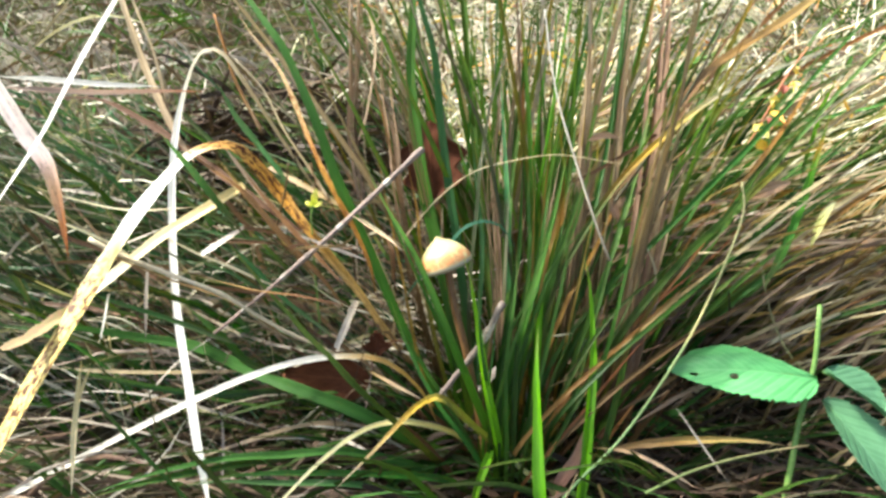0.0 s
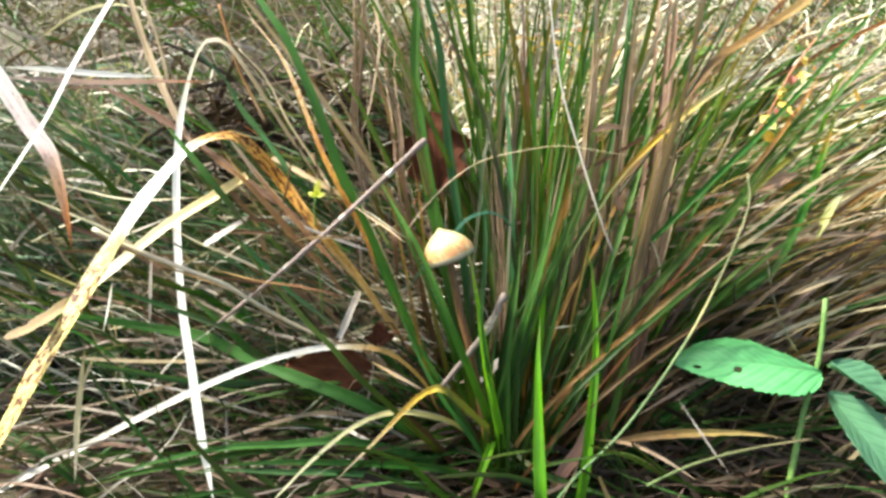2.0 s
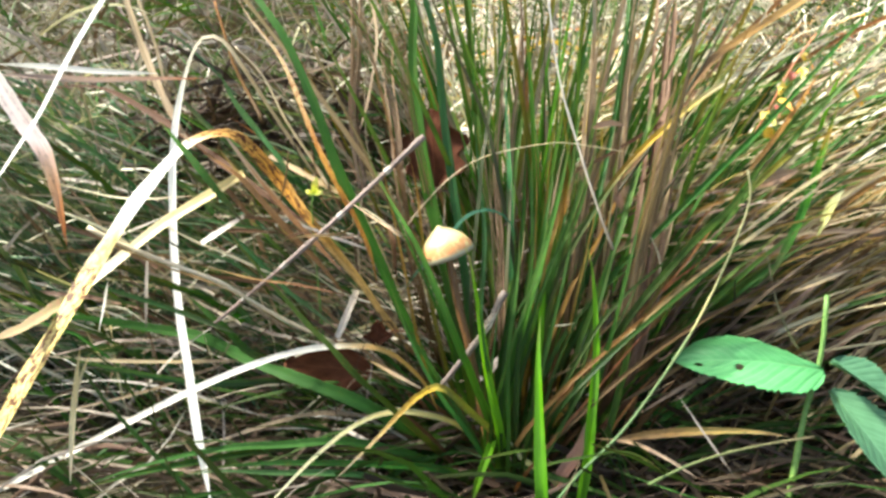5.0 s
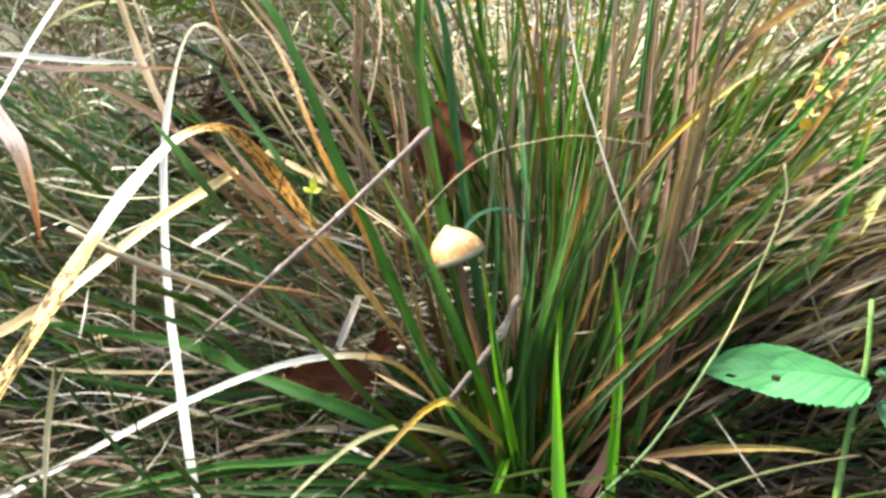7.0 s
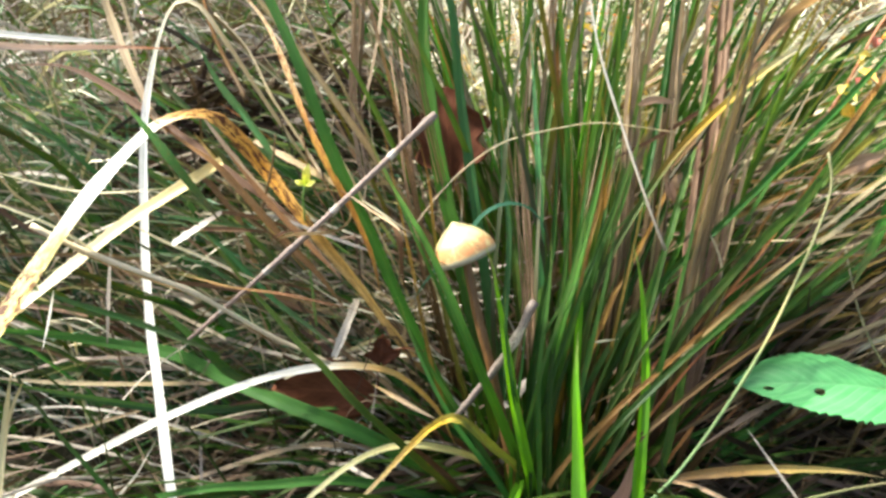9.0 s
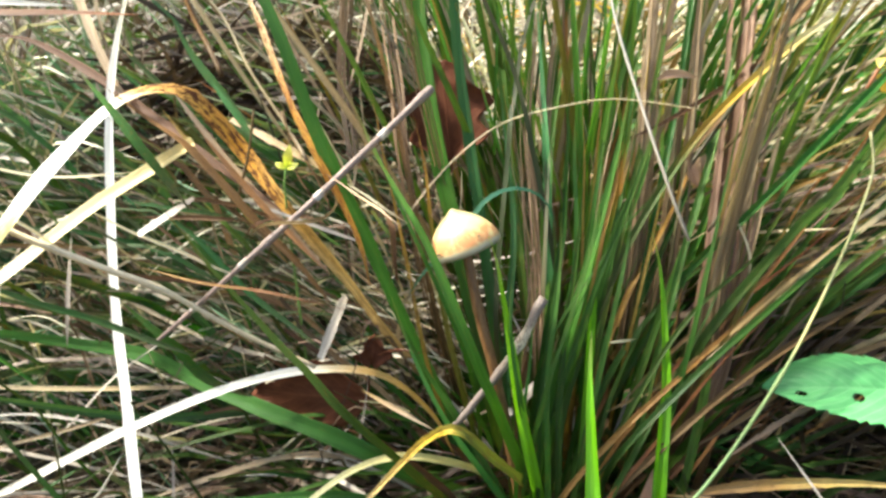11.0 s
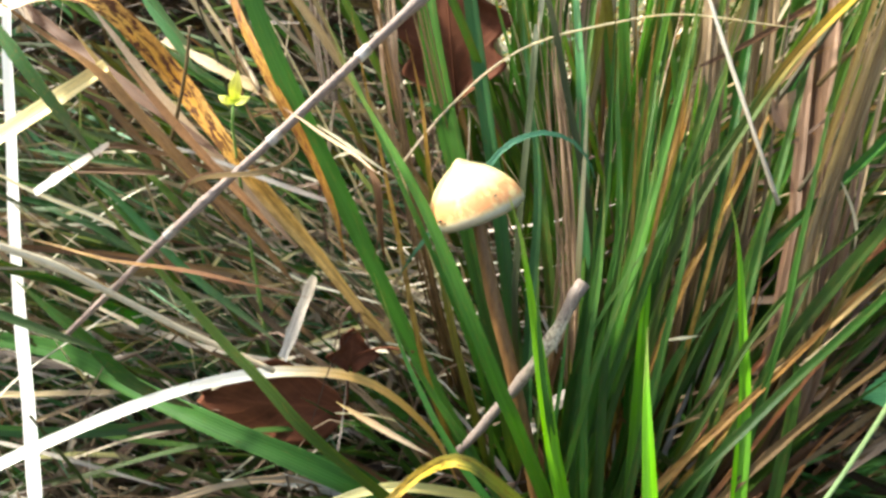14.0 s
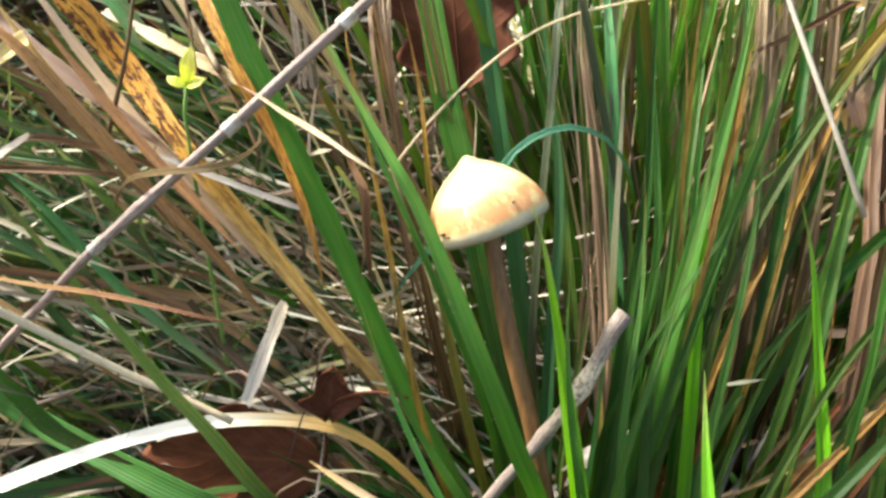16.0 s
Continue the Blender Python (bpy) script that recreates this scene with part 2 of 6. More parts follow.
PINKBROWN = leaf_mat("curled_dead_leaf", [(0.0, (0.34, 0.18, 0.11)), (0.5, (0.42, 0.23, 0.15)), (1.0, (0.46, 0.27, 0.18))], 0.2, vary=0.2, through_light=0.15)
PINKSTRAW = leaf_mat("pink_straw", [(0.0, (0.40, 0.24, 0.10)), (0.5, (0.62, 0.40, 0.26)), (1.0, (0.70, 0.52, 0.36))], 0.1)
# Foot stop darkened as painted shade, like the other tussock blades.
PINKTAN = leaf_mat("pinkish_tan_leaf", [(0.0, (0.10, 0.060, 0.036)), (0.4, (0.25, 0.160, 0.094)), (0.8, (0.46, 0.34, 0.225)), (1.0, (0.50, 0.37, 0.25))], 0.45, (0.24, 0.12, 0.05), vary=0.35, hue=0.02, through_light=0.18)
RUSTSTRAW = leaf_mat("rust_straw", [(0.0, (0.20, 0.12, 0.06)), (0.5, (0.33, 0.19, 0.085)), (1.0, (0.36, 0.24, 0.13))], 0.3, vary=0.28)
YELLOWTIP = leaf_mat("yellow_tipped_leaf", [(0.0, (0.40, 0.36, 0.12)), (0.5, (0.62, 0.54, 0.20)), (0.85, (0.70, 0.62, 0.34)), (1.0, (0.16, 0.24, 0.09))], 0.1)
YELLOWARCH = leaf_mat("withering_leaf", [(0.0, (0.06, 0.11, 0.018)), (0.60, (0.10, 0.12, 0.020)), (0.69, (0.56, 0.42, 0.05)), (0.76, (0.74, 0.52, 0.10)), (1.0, (0.80, 0.68, 0.44))], 0.75, (0.12, 0.07, 0.02))
CREAMARCH = leaf_mat("withering_pale_leaf", [(0.0, (0.42, 0.34, 0.14)), (0.4, (0.66, 0.52, 0.20)), (1.0, (0.86, 0.76, 0.50))], 0.35, (0.40, 0.24, 0.06), through_light=0.2)
YELLOWWHITE = leaf_mat("yellow_to_white_leaf", [(0.0, (0.045, 0.050, 0.014)), (0.25, (0.075, 0.115, 0.018)), (0.32, (0.28, 0.17, 0.04)), (0.41, (0.64, 0.38, 0.06)), (0.52, (0.76, 0.56, 0.18)), (0.62, (0.78, 0.68, 0.46)), (1.0, (0.80, 0.73, 0.62))], 0.3)
STALK = leaf_mat("weathered_stalk", [(0.0, (0.24, 0.185, 0.145)), (0.5, (0.25, 0.195, 0.155)), (1.0, (0.27, 0.205, 0.165))], 0.75, (0.15, 0.11, 0.09), vary=0.3, rough=0.6, through_light=0.0)
TWIG = leaf_mat("bleached_twig", [(0.0, (0.15, 0.12, 0.095)), (0.14, (0.20, 0.165, 0.13)), (0.24, (0.48, 0.42, 0.29)), (0.42, (0.42, 0.36, 0.25)), (0.54, (0.18, 0.145, 0.115)), (1.0, (0.15, 0.12, 0.10))], 0.9, (0.16, 0.12, 0.09), vary=0.3, rough=0.5, through_light=0.0)
HAIR = leaf_mat("green_stalk", [(0.0, (0.12, 0.20, 0.075)), (0.55, (0.20, 0.25, 0.10)), (0.62, (0.56, 0.46, 0.20)), (0.70, (0.34, 0.34, 0.15)), (0.85, (0.36, 0.33, 0.16)), (1.0, (0.34, 0.30, 0.16))], 0.0, through_light=0.1)
STALKGREEN = leaf_mat("dull_green_stalk", [(0.0, (0.16, 0.22, 0.08)), (0.6, (0.22, 0.22, 0.10)), (1.0, (0.28, 0.22, 0.12))], 0.1)
FINE_GREEN = leaf_mat("fine_grass", [(0.0, (0.13, 0.13, 0.07)), (0.4, (0.072, 0.165, 0.070)), (1.0, (0.145, 0.26, 0.14))], 0.0, hue=0.03, island=True)
# Shade painted into litter: nearly black brown for hollows and the tussock's foot.
SHADE_LITTER = leaf_mat("shade_litter", [(0.0, (0.030, 0.020, 0.013)), (0.5, (0.045, 0.030, 0.019)), (1.0, (0.07, 0.046, 0.03))], 0.2, vary=0.3, through_light=0.05, island=True)
FINE_STRAW = leaf_mat("litter_straw", [(0.0, (0.284, 0.220, 0.154)), (0.5, (0.401, 0.334, 0.264)), (1.0, (0.502, 0.440, 0.363))], 0.2, vary=0.3, hue=0.015, through_light=0.1, island=True)
GOLDEN_STRAW = leaf_mat("golden_straw", [(0.0, (0.20, 0.14, 0.065)), (0.5, (0.42, 0.31, 0.165)), (1.0, (0.64, 0.52, 0.33))], 0.2, vary=0.3, hue=0.02, through_light=0.15, island=True)
FINE_BROWN = leaf_mat("litter_brown", [(0.0, (0.089, 0.060, 0.039)), (0.5, (0.137, 0.093, 0.059)), (1.0, (0.194, 0.136, 0.098))], 0.2, vary=0.3, through_light=0.1, island=True)
# Cream straw colour, raised further to paint sunshine on the meadow.
MEADOW_CREAM = leaf_mat("sun_tinted_straw", [(0.0, (0.50, 0.43, 0.28)), (0.5, (0.72, 0.65, 0.49)), (1.0, (0.82, 0.77, 0.63))], 0.1, vary=0.2, hue=0.02, through_light=0.2, island=True)
MOSSY = leaf_mat("mossy_grass", [(0.0, (0.046, 0.041, 0.021)), (0.5, (0.085, 0.078, 0.036)), (1.0, (0.135, 0.124, 0.060))], 0.2, vary=0.3, hue=0.03, through_light=0.2, island=True)
ORANGE_BITS = leaf_mat("orange_bits", [(0.0, (0.62, 0.36, 0.10)), (0.5, (0.74, 0.40, 0.10)), (1.0, (0.70, 0.22, 0.08))], 0.3, hue=0.04, through_light=0.3, island=True)
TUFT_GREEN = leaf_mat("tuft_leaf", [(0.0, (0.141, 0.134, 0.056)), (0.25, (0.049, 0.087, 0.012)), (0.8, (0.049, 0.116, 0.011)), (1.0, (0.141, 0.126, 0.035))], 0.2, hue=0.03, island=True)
# Darker copy of tuft_leaf, with shade near the ground put into its green.
TUFT_DEEP = leaf_mat("tuft_shade_tinted_leaf", [(0.0, (0.042, 0.052, 0.015)), (0.3, (0.030, 0.066, 0.011)), (1.0, (0.040, 0.094, 0.014))], 0.2, hue=0.03, island=True)
RUST_BLADE = leaf_mat("rusty_blade_leaf", [(0.0, (0.075, 0.050, 0.025)), (0.4, (0.14, 0.092, 0.032)), (0.8, (0.34, 0.20, 0.06)), (1.0, (0.40, 0.18, 0.045))], 0.5, hue=0.03)
DRY_BLADE = leaf_mat("dry_blade_leaf", [(0.0, (0.13, 0.095, 0.06)), (0.5, (0.32, 0.25, 0.165)), (1.0, (0.50, 0.42, 0.31))], 0.3, vary=0.3, hue=0.02, through_light=0.12)
TUFT_RUST = leaf_mat("tuft_rust_leaf", [(0.0, (0.10, 0.068, 0.032)), (0.4, (0.17, 0.112, 0.036)), (0.8, (0.300, 0.207, 0.059)), (1.0, (0.414, 0.178, 0.044))], 0.5, hue=0.02, island=True)


def soil_mat():
    k = Nodes("soil")
    where = k.add("TexCoord").outputs["Object"]
    coarse, fine = k.noise(where, 14.0, 5.0), k.noise(where, 160.0, 4.0, 0.7)
    col = k.ramp(k.math("ADD", k.math("MULTIPLY", coarse, 0.6), k.math("MULTIPLY", fine, 0.4)), [(0.3, (0.022, 0.016, 0.008)), (0.5, (0.065, 0.052, 0.026)), (0.7, (0.15, 0.125, 0.06))])
    k.put(k.bsdf.inputs["Base Color"], col)
    k.bsdf.inputs["Roughness"].default_value = 0.9
    k.bump(fine, 0.8, 0.004)
    return k.mat


SOIL = soil_mat()


def cap_mat():
    """Cream cap: tan patches round the middle, greyish rim."""
    k = Nodes("mushroom_cap")
    where = k.add("TexCoord").outputs["Object"]
    sep = k.add("SeparateXYZ", where)
    height = k.math("MULTIPLY", sep.outputs[2], 1 / 0.0114)
    blot, fine = k.noise(where, 260.0, 4.0, 0.65), k.noise(where, 1500.0, 3.0)
    col = k.ramp(k.math("ADD", height, k.math("MULTIPLY", k.math("SUBTRACT", blot, 0.5), 0.12)), [(0.0, (0.34, 0.30, 0.21)), (0.11, (0.46, 0.40, 0.27)), (0.2, (0.66, 0.54, 0.23)), (0.6, (0.67, 0.56, 0.25)), (1.0, (0.70, 0.57, 0.26))])
    band = k.ramp(height, [(0.12, (0, 0, 0)), (0.22, (1, 1, 1)), (0.46, (1, 1, 1)), (0.62, (0, 0, 0))])
    drawn = k.noise(k.add("CombineXYZ", k.math("MULTIPLY", sep.outputs[0], 900.0), k.math("MULTIPLY", sep.outputs[1], 900.0), k.math("MULTIPLY", sep.outputs[2], 220.0)).outputs[0], 1.0, 4.0, 0.65)
    patch = k.math("MULTIPLY", k.ramp(k.math("ADD", k.math("MULTIPLY", blot, 0.55), k.math("MULTIPLY", drawn, 0.45)), [(0.39, (0, 0, 0)), (0.52, (1, 1, 1))]), band)
    col = k.mix("MIX", k.math("MULTIPLY", patch, 0.92), col, (0.56, 0.23, 0.08))
    col = k.mix("MULTIPLY", 0.5, col, k.ramp(fine, [(0.3, (0.8, 0.78, 0.72)), (0.7, (1, 1, 1))]))
    k.put(k.bsdf.inputs["Base Color"], col)
    k.put(k.bsdf.inputs["Roughness"], k.math("ADD", 0.32, k.math("MULTIPLY", blot, 0.2)))
    k.bsdf.inputs["Subsurface Weight"].default_value = 0.15
    k.bsdf.inputs["Subsurface Radius"].default_value = (0.002, 0.001, 0.0006)
    k.bump(k.math("ADD", blot, k.math("MULTIPLY", fine, 0.4)), 0.25, 0.0006)
    return k.mat


def stem_mat(name, low, high, scale=(900.0, 60.0)):
    k = Nodes(name)
    where = k.add("TexCoord").outputs["Object"]
    sep = k.add("SeparateXYZ", where)
    flow = k.add("CombineXYZ", k.math("MULTIPLY", sep.outputs[0], scale[0]), k.math("MULTIPLY", sep.outputs[1], scale[0]), k.math("MULTIPLY", sep.outputs[2], scale[1])).outputs[0]
    n = k.noise(flow, 1.0, 4.0, 0.6)
    k.put(k.bsdf.inputs["Base Color"], k.ramp(n, [(0.3, low), (0.7, high)]))
    k.bsdf.inputs["Roughness"].default_value = 0.5
    k.bump(n, 0.4, 0.0003)
    return k.mat


def dead_leaf_mat(name, low, high):
    k = Nodes(name)
    uv = k.add("UVMap", uv="leaf").outputs[0]
    sep = k.add("SeparateXYZ", uv)
    skew = k.math("ADD", sep.outputs[1], k.math("MULTIPLY", k.math("ABSOLUTE", k.math("SUBTRACT", sep.outputs[0], 0.5)), -0.8))
    vein = k.math("POWER", k.math("ABSOLUTE", k.math("SINE", k.math("MULTIPLY", skew, 24.0))), 14.0)
    mid = k.ramp(k.math("ABSOLUTE", k.math("SUBTRACT", sep.outputs[0], 0.5)), [(0.0, (1, 1, 1)), (0.03, (0, 0, 0))])
    blot = k.noise(uv, 7.0, 5.0, 0.65)
    col = k.ramp(blot, [(0.3, low), (0.7, high)])
    col = k.mix("MIX", k.math("MULTIPLY", k.math("MAXIMUM", k.math("MULTIPLY", vein, 0.4), mid), 0.25), col, tuple(min(1, c * 1.9) for c in high))
    k.put(k.bsdf.inputs["Base Color"], col)
    k.bsdf.inputs["Roughness"].default_value = 0.75
    k.bsdf.inputs["Specular IOR Level"].default_value = 0.15
    normal = k.bump(k.math("ADD", blot, k.math("MULTIPLY", vein, 0.3)), 0.3, 0.0004)
    thin = k.add("BsdfTranslucent")
    k.put(thin.inputs[0], col)
    k.tree.links.new(normal, thin.inputs[1])
    k.tree.links.new(k.add("MixShader", 0.15, k.bsdf.outputs[0], thin.outputs[0]).outputs[0], k.out.inputs[0])
    return k.mat


def bramble_mat(name, low, high, vein_colour):
    k = Nodes(name)
    uv = k.add("UVMap", uv="leaf").outputs[0]
    sep = k.add("SeparateXYZ", uv)
    off = k.math("ABSOLUTE", k.math("SUBTRACT", sep.outputs[0], 0.5))
    skew = k.math("SUBTRACT", sep.outputs[1], k.math("MULTIPLY", off, 0.55))
    wave = k.math("SINE", k.math("MULTIPLY", skew, 50.0))
    vein = k.math("POWER", k.math("ABSOLUTE", wave), 10.0)
    mid = k.ramp(off, [(0.0, (1, 1, 1)), (0.03, (0, 0, 0))])
    blot, fine = k.noise(uv, 6.0, 4.0), k.noise(uv, 60.0, 3.0)
    col = k.ramp(k.math("ADD", k.math("MULTIPLY", blot, 0.7), k.math("MULTIPLY", fine, 0.3)), [(0.3, low), (0.7, high)])
    col = k.mix("MIX", k.math("MULTIPLY", k.math("MAXIMUM", k.math("MULTIPLY", vein, 0.7), mid), 0.30), col, vein_colour)
    k.put(k.bsdf.inputs["Base Color"], col)
    k.put(k.bsdf.inputs["Roughness"], k.math("ADD", 0.36, k.math("MULTIPLY", fine, 0.2)))
    normal = k.bump(k.math("ADD", k.math("SUBTRACT", k.math("MULTIPLY", fine, 0.4), vein), k.math("MULTIPLY", wave, 0.12)), 0.2, 0.0004)
    thin = k.add("BsdfTranslucent")
    k.put(thin.inputs[0], col)
    k.tree.links.new(normal, thin.inputs[1])
    k.tree.links.new(k.add("MixShader", 0.2, k.bsdf.outputs[0], thin.outputs[0]).outputs[0], k.out.inputs[0])
    return k.mat


CAP = cap_mat()
STEM = stem_mat("mushroom_stem", (0.11, 0.050, 0.014), (0.23, 0.110, 0.034))
GILLS = stem_mat("mushroom_gills", (0.07, 0.05, 0.04), (0.14, 0.10, 0.08))
SPECK = stem_mat("dark_speck", (0.02, 0.015, 0.01), (0.05, 0.035, 0.02))
OAK = dead_leaf_mat("dead_oak_leaf", (0.085, 0.026, 0.012), (0.15, 0.050, 0.022))
BRAMBLE = bramble_mat("bramble_leaf", (0.075, 0.29, 0.085), (0.14, 0.44, 0.14), (0.27, 0.56, 0.24))
BRAMBLE_DULL = bramble_mat("bramble_leaf_dull", (0.065, 0.17, 0.075), (0.115, 0.26, 0.125), (0.19, 0.35, 0.20))
BRAMBLE_STEM = stem_mat("bramble_stem", (0.10, 0.20, 0.035), (0.20, 0.34, 0.07))
ORANGE_LEAF = leaf_mat("shrivelled_orange_leaf", [(0.0, (0.70, 0.42, 0.08)), (0.5, (0.80, 0.44, 0.08)), (1.0, (0.66, 0.24, 0.08))], 0.4, through_light=0.3)
YELLOW_LEAF = leaf_mat("shrivelled_yellow_leaf", [(0.0, (0.72, 0.56, 0.12)), (1.0, (0.86, 0.74, 0.22))], 0.3, (0.5, 0.2, 0.05), through_light=0.3)
BRAMBLE_RED = leaf_mat("reddish_stalk", [(0.0, (0.42, 0.16, 0.10)), (1.0, (0.62, 0.26, 0.16))], 0.2, through_light=0.2)
BUD = leaf_mat("yellow_leaflet", [(0.0, (0.60, 0.68, 0.08)), (0.5, (0.86, 0.84, 0.16)), (1.0, (0.88, 0.84, 0.24))], 0.0, hue=0.0, through_light=0.4)

# ---- shapes ----
def mesh_object(name, verts, faces, uvs, mat, smooth=True):
    me = bpy.data.meshes.new(name)
    me.from_pydata(verts, [], faces)
    if uvs is not None:
        layer = me.uv_layers.new(name="leaf")
        loop = np.empty(len(me.loops), dtype=np.int32)
        me.loops.foreach_get("vertex_index", loop)
        layer.data.foreach_set("uv", np.asarray(uvs, dtype=np.float32)[loop].ravel())
    if smooth:
        me.polygons.foreach_set("use_smooth", np.ones(len(me.polygons), dtype=bool))
    me.materials.append(mat)
    return new(name, me)


def part(name, bm, material, parent, label=""):
    me = bpy.data.meshes.new(name)
    bm.to_mesh(me)
    bm.free()
    me.polygons.foreach_set("use_smooth", np.ones(len(me.polygons), dtype=bool))
    me.materials.append(material)
    ob = new(name, me)
    ob.parent = parent
    ob.matrix_parent_inverse = parent.matrix_world.inverted() if parent else Matrix()
    return tagged(ob, label)


def under(ob, parent, label=""):
    """Makes ob a part of parent; both stay where they are."""
    ob.parent = parent
    ob.matrix_parent_inverse = Matrix.Translation(parent.location).inverted()
    return tagged(ob, label)


def thing(name, where, label, category, group=""):
    ob = new(name)
    ob.empty_display_size = 0.01
    ob.location = where
    return tagged(ob, label, category, group)


def unit(v):
    return v / np.linalg.norm(v)


def smooth_line(points, count):
    """A smooth line through the points, in even steps."""
    p = np.asarray(points, float)
    if len(p) == 2:
        p = np.stack([p[0], (p[0] + p[1]) / 2, p[1]])
    q = np.vstack([2 * p[0] - p[1], p, 2 * p[-1] - p[-2]])
    fine = []
    for i in range(1, len(q) - 2):
        t = np.linspace(0, 1, 9, endpoint=i == len(q) - 3)[:, None]
        a, b, c, d = q[i - 1], q[i], q[i + 1], q[i + 2]
        fine.append(0.5 * (2 * b + (c - a) * t + (2 * a - 5 * b + 4 * c - d) * t**2 + (3 * b - a - 3 * c + d) * t**3))
    fine = np.concatenate(fine)
    step = np.r_[0, np.cumsum(np.linalg.norm(np.diff(fine, axis=0), axis=1))]
    at = np.linspace(0, step[-1], count)
    return np.stack([np.interp(at, step, fine[:, n]) for n in range(3)], 1)


def frames_along(line, up):
    """Tangent, side and face directions along a line."""
    tan = np.gradient(line, axis=0)
    tan /= np.linalg.norm(tan, axis=1, keepdims=True) + 1e-12
    side = np.cross(tan, up)
    bad = np.linalg.norm(side, axis=1) < 0.15
    side[bad] = np.cross(tan[bad], (1.0, 0.2, 0.1))
    side /= np.linalg.norm(side, axis=1, keepdims=True)
    return tan, side, np.cross(side, tan)


def ribbon(line, width, rng, up, fold=0.22, twist=0.3, tip=1.0, thick=0.00009, foot=0.0, ragged=0.06, profile=None, slender=0.5):
    """A grass leaf: folded along its midrib, tapering to its tip. Returns verts, faces, uvs."""
    n = len(line)
    tan, side, face = frames_along(line, up)
    v = np.linspace(0, 1, n)
    end = min(0.4, 0.020 / max(1e-6, np.linalg.norm(np.diff(line, axis=0), axis=1).sum()))
    fade = max(end, slender) if tip == 1.0 else end
    taper = np.clip(np.minimum(0.75 + 1.2 * v, 1.0) * (1 - tip * np.clip((v - 1 + fade) / fade, 0, 1) ** 1.7), 0.03, 1)
    taper = taper * (1 - foot * (1 - np.clip(v / end, 0, 1)) ** 2)
    wob = 1 + ragged * (np.sin(v * rng.uniform(8, 20) + rng.uniform(0, 6)) + np.sin(v * rng.uniform(30, 60) + rng.uniform(0, 6))) * 0.8
    if profile:
        taper = taper * np.interp(v, *profile)
    half = (width / 2 * taper * wob)[:, None]
    ang = rng.uniform(-twist, twist) + rng.uniform(-twist, twist) * (v - 0.5) * 2
    c, s = np.cos(ang)[:, None], np.sin(ang)[:, None]
    side, face = c * side + s * face, c * face - s * side
    f = fold * half
    th = thick + half * 0.03
    left, right = line - side * half + face * f, line + side * half + face * f
    q1, q3 = line - side * half * 0.5 + face * (f * 0.42 + th), line + side * half * 0.5 + face * (f * 0.42 + th)
    rings = np.stack([left, q1, line - face * th, q3, right], 1)
    verts = rings.reshape(-1, 3)
    us = np.tile([0.0, 0.25, 0.5, 0.75, 1.0], (n, 1))
    uvs = np.stack([us, np.repeat(v[:, None], 5, 1)], -1).reshape(-1, 2)
    faces = [(i * 5 + j, i * 5 + j + 1, i * 5 + 6 + j, i * 5 + 5 + j) for i in range(n - 1) for j in range(4)]
    return verts, faces, uvs


def tube(line, width, rng, sides=8, tip=0.35, knots=()):
    """A round stalk with slight swellings."""
    n = len(line)
    tan, side, face = frames_along(line, (0.1, -0.8, 0.6))
    v = np.linspace(0, 1, n)
    r = width / 2 * (1 - tip * v) * (1 + 0.05 * np.sin(v * 23 + rng.uniform(0, 6)))
    for k in knots:
        r *= 1 + 0.35 * np.exp(-(((v - k) / 0.02) ** 2))
    a = np.linspace(0, 2 * np.pi, sides, endpoint=False)
    rings = line[:, None] + r[:, None, None] * (np.cos(a)[None, :, None] * side[:, None] + np.sin(a)[None, :, None] * face[:, None])
    uvs = np.stack([np.tile(np.abs(np.linspace(-1, 1, sides, endpoint=False)), (n, 1)), np.repeat(v[:, None], sides, 1)], -1).reshape(-1, 2)
    faces = [(i * sides + j, i * sides + (j + 1) % sides, (i + 1) * sides + (j + 1) % sides, (i + 1) * sides + j) for i in range(n - 1) for j in range(sides)]
    faces += [tuple(range(sides - 1, -1, -1)), tuple(range((n - 1) * sides, n * sides))]
    return rings.reshape(-1, 3), faces, uvs


def strip(line, width, side, fold):
    """A light leaf for dense grass: two faces wide, folded."""
    n = len(line)
    v = np.linspace(0, 1, n)
    half = (width / 2 * np.clip(np.minimum(0.6 + 1.5 * v, 1) * (1 - np.clip((v - 0.5) / 0.5, 0, 1) ** 1.7), 0.04, 1))[:, None]
    tan = np.gradient(line, axis=0)
    face = np.cross(side, tan)
    face /= np.linalg.norm(face, axis=1, keepdims=True) + 1e-12
    rings = np.stack([line - side * half + face * half * fold, line, line + side * half + face * half * fold], 1)
    uvs = np.stack([np.tile([0.0, 0.5, 1.0], (n, 1)), np.repeat(v[:, None], 3, 1)], -1)
    return rings.reshape(-1, 3), uvs.reshape(-1, 2)


def strips_object(name, lines, mat, label, category):
    """Many leaves as one mesh. lines: (line, width, side, fold)."""
    V, F, U, base = [], [], [], 0
    for line, width, side, fold in lines:
        v, u = strip(line, width, side, fold)
        n = len(line)
        i = base + 3 * np.arange(n - 1)[:, None]
        F.append(np.concatenate([i + [0, 1, 4, 3], i + [1, 2, 5, 4]]))
        V.append(v)
        U.append(u)
        base += 3 * n
    ob = mesh_object(name, np.concatenate(V).tolist(), np.concatenate(F).tolist(), np.concatenate(U), mat)
    return tagged(ob, label, category, kind="stuff")


RNG = np.random.default_rng(7)
EYE_SIDE = np.array((0.05, -0.75, 0.66))
SKY_SIDE = np.array((-0.35, -0.50, 0.79))


def smoothstep(a, b, x):
    t = np.clip((x - a) / (b - a), 0, 1)
    return t * t * (3 - 2 * t)


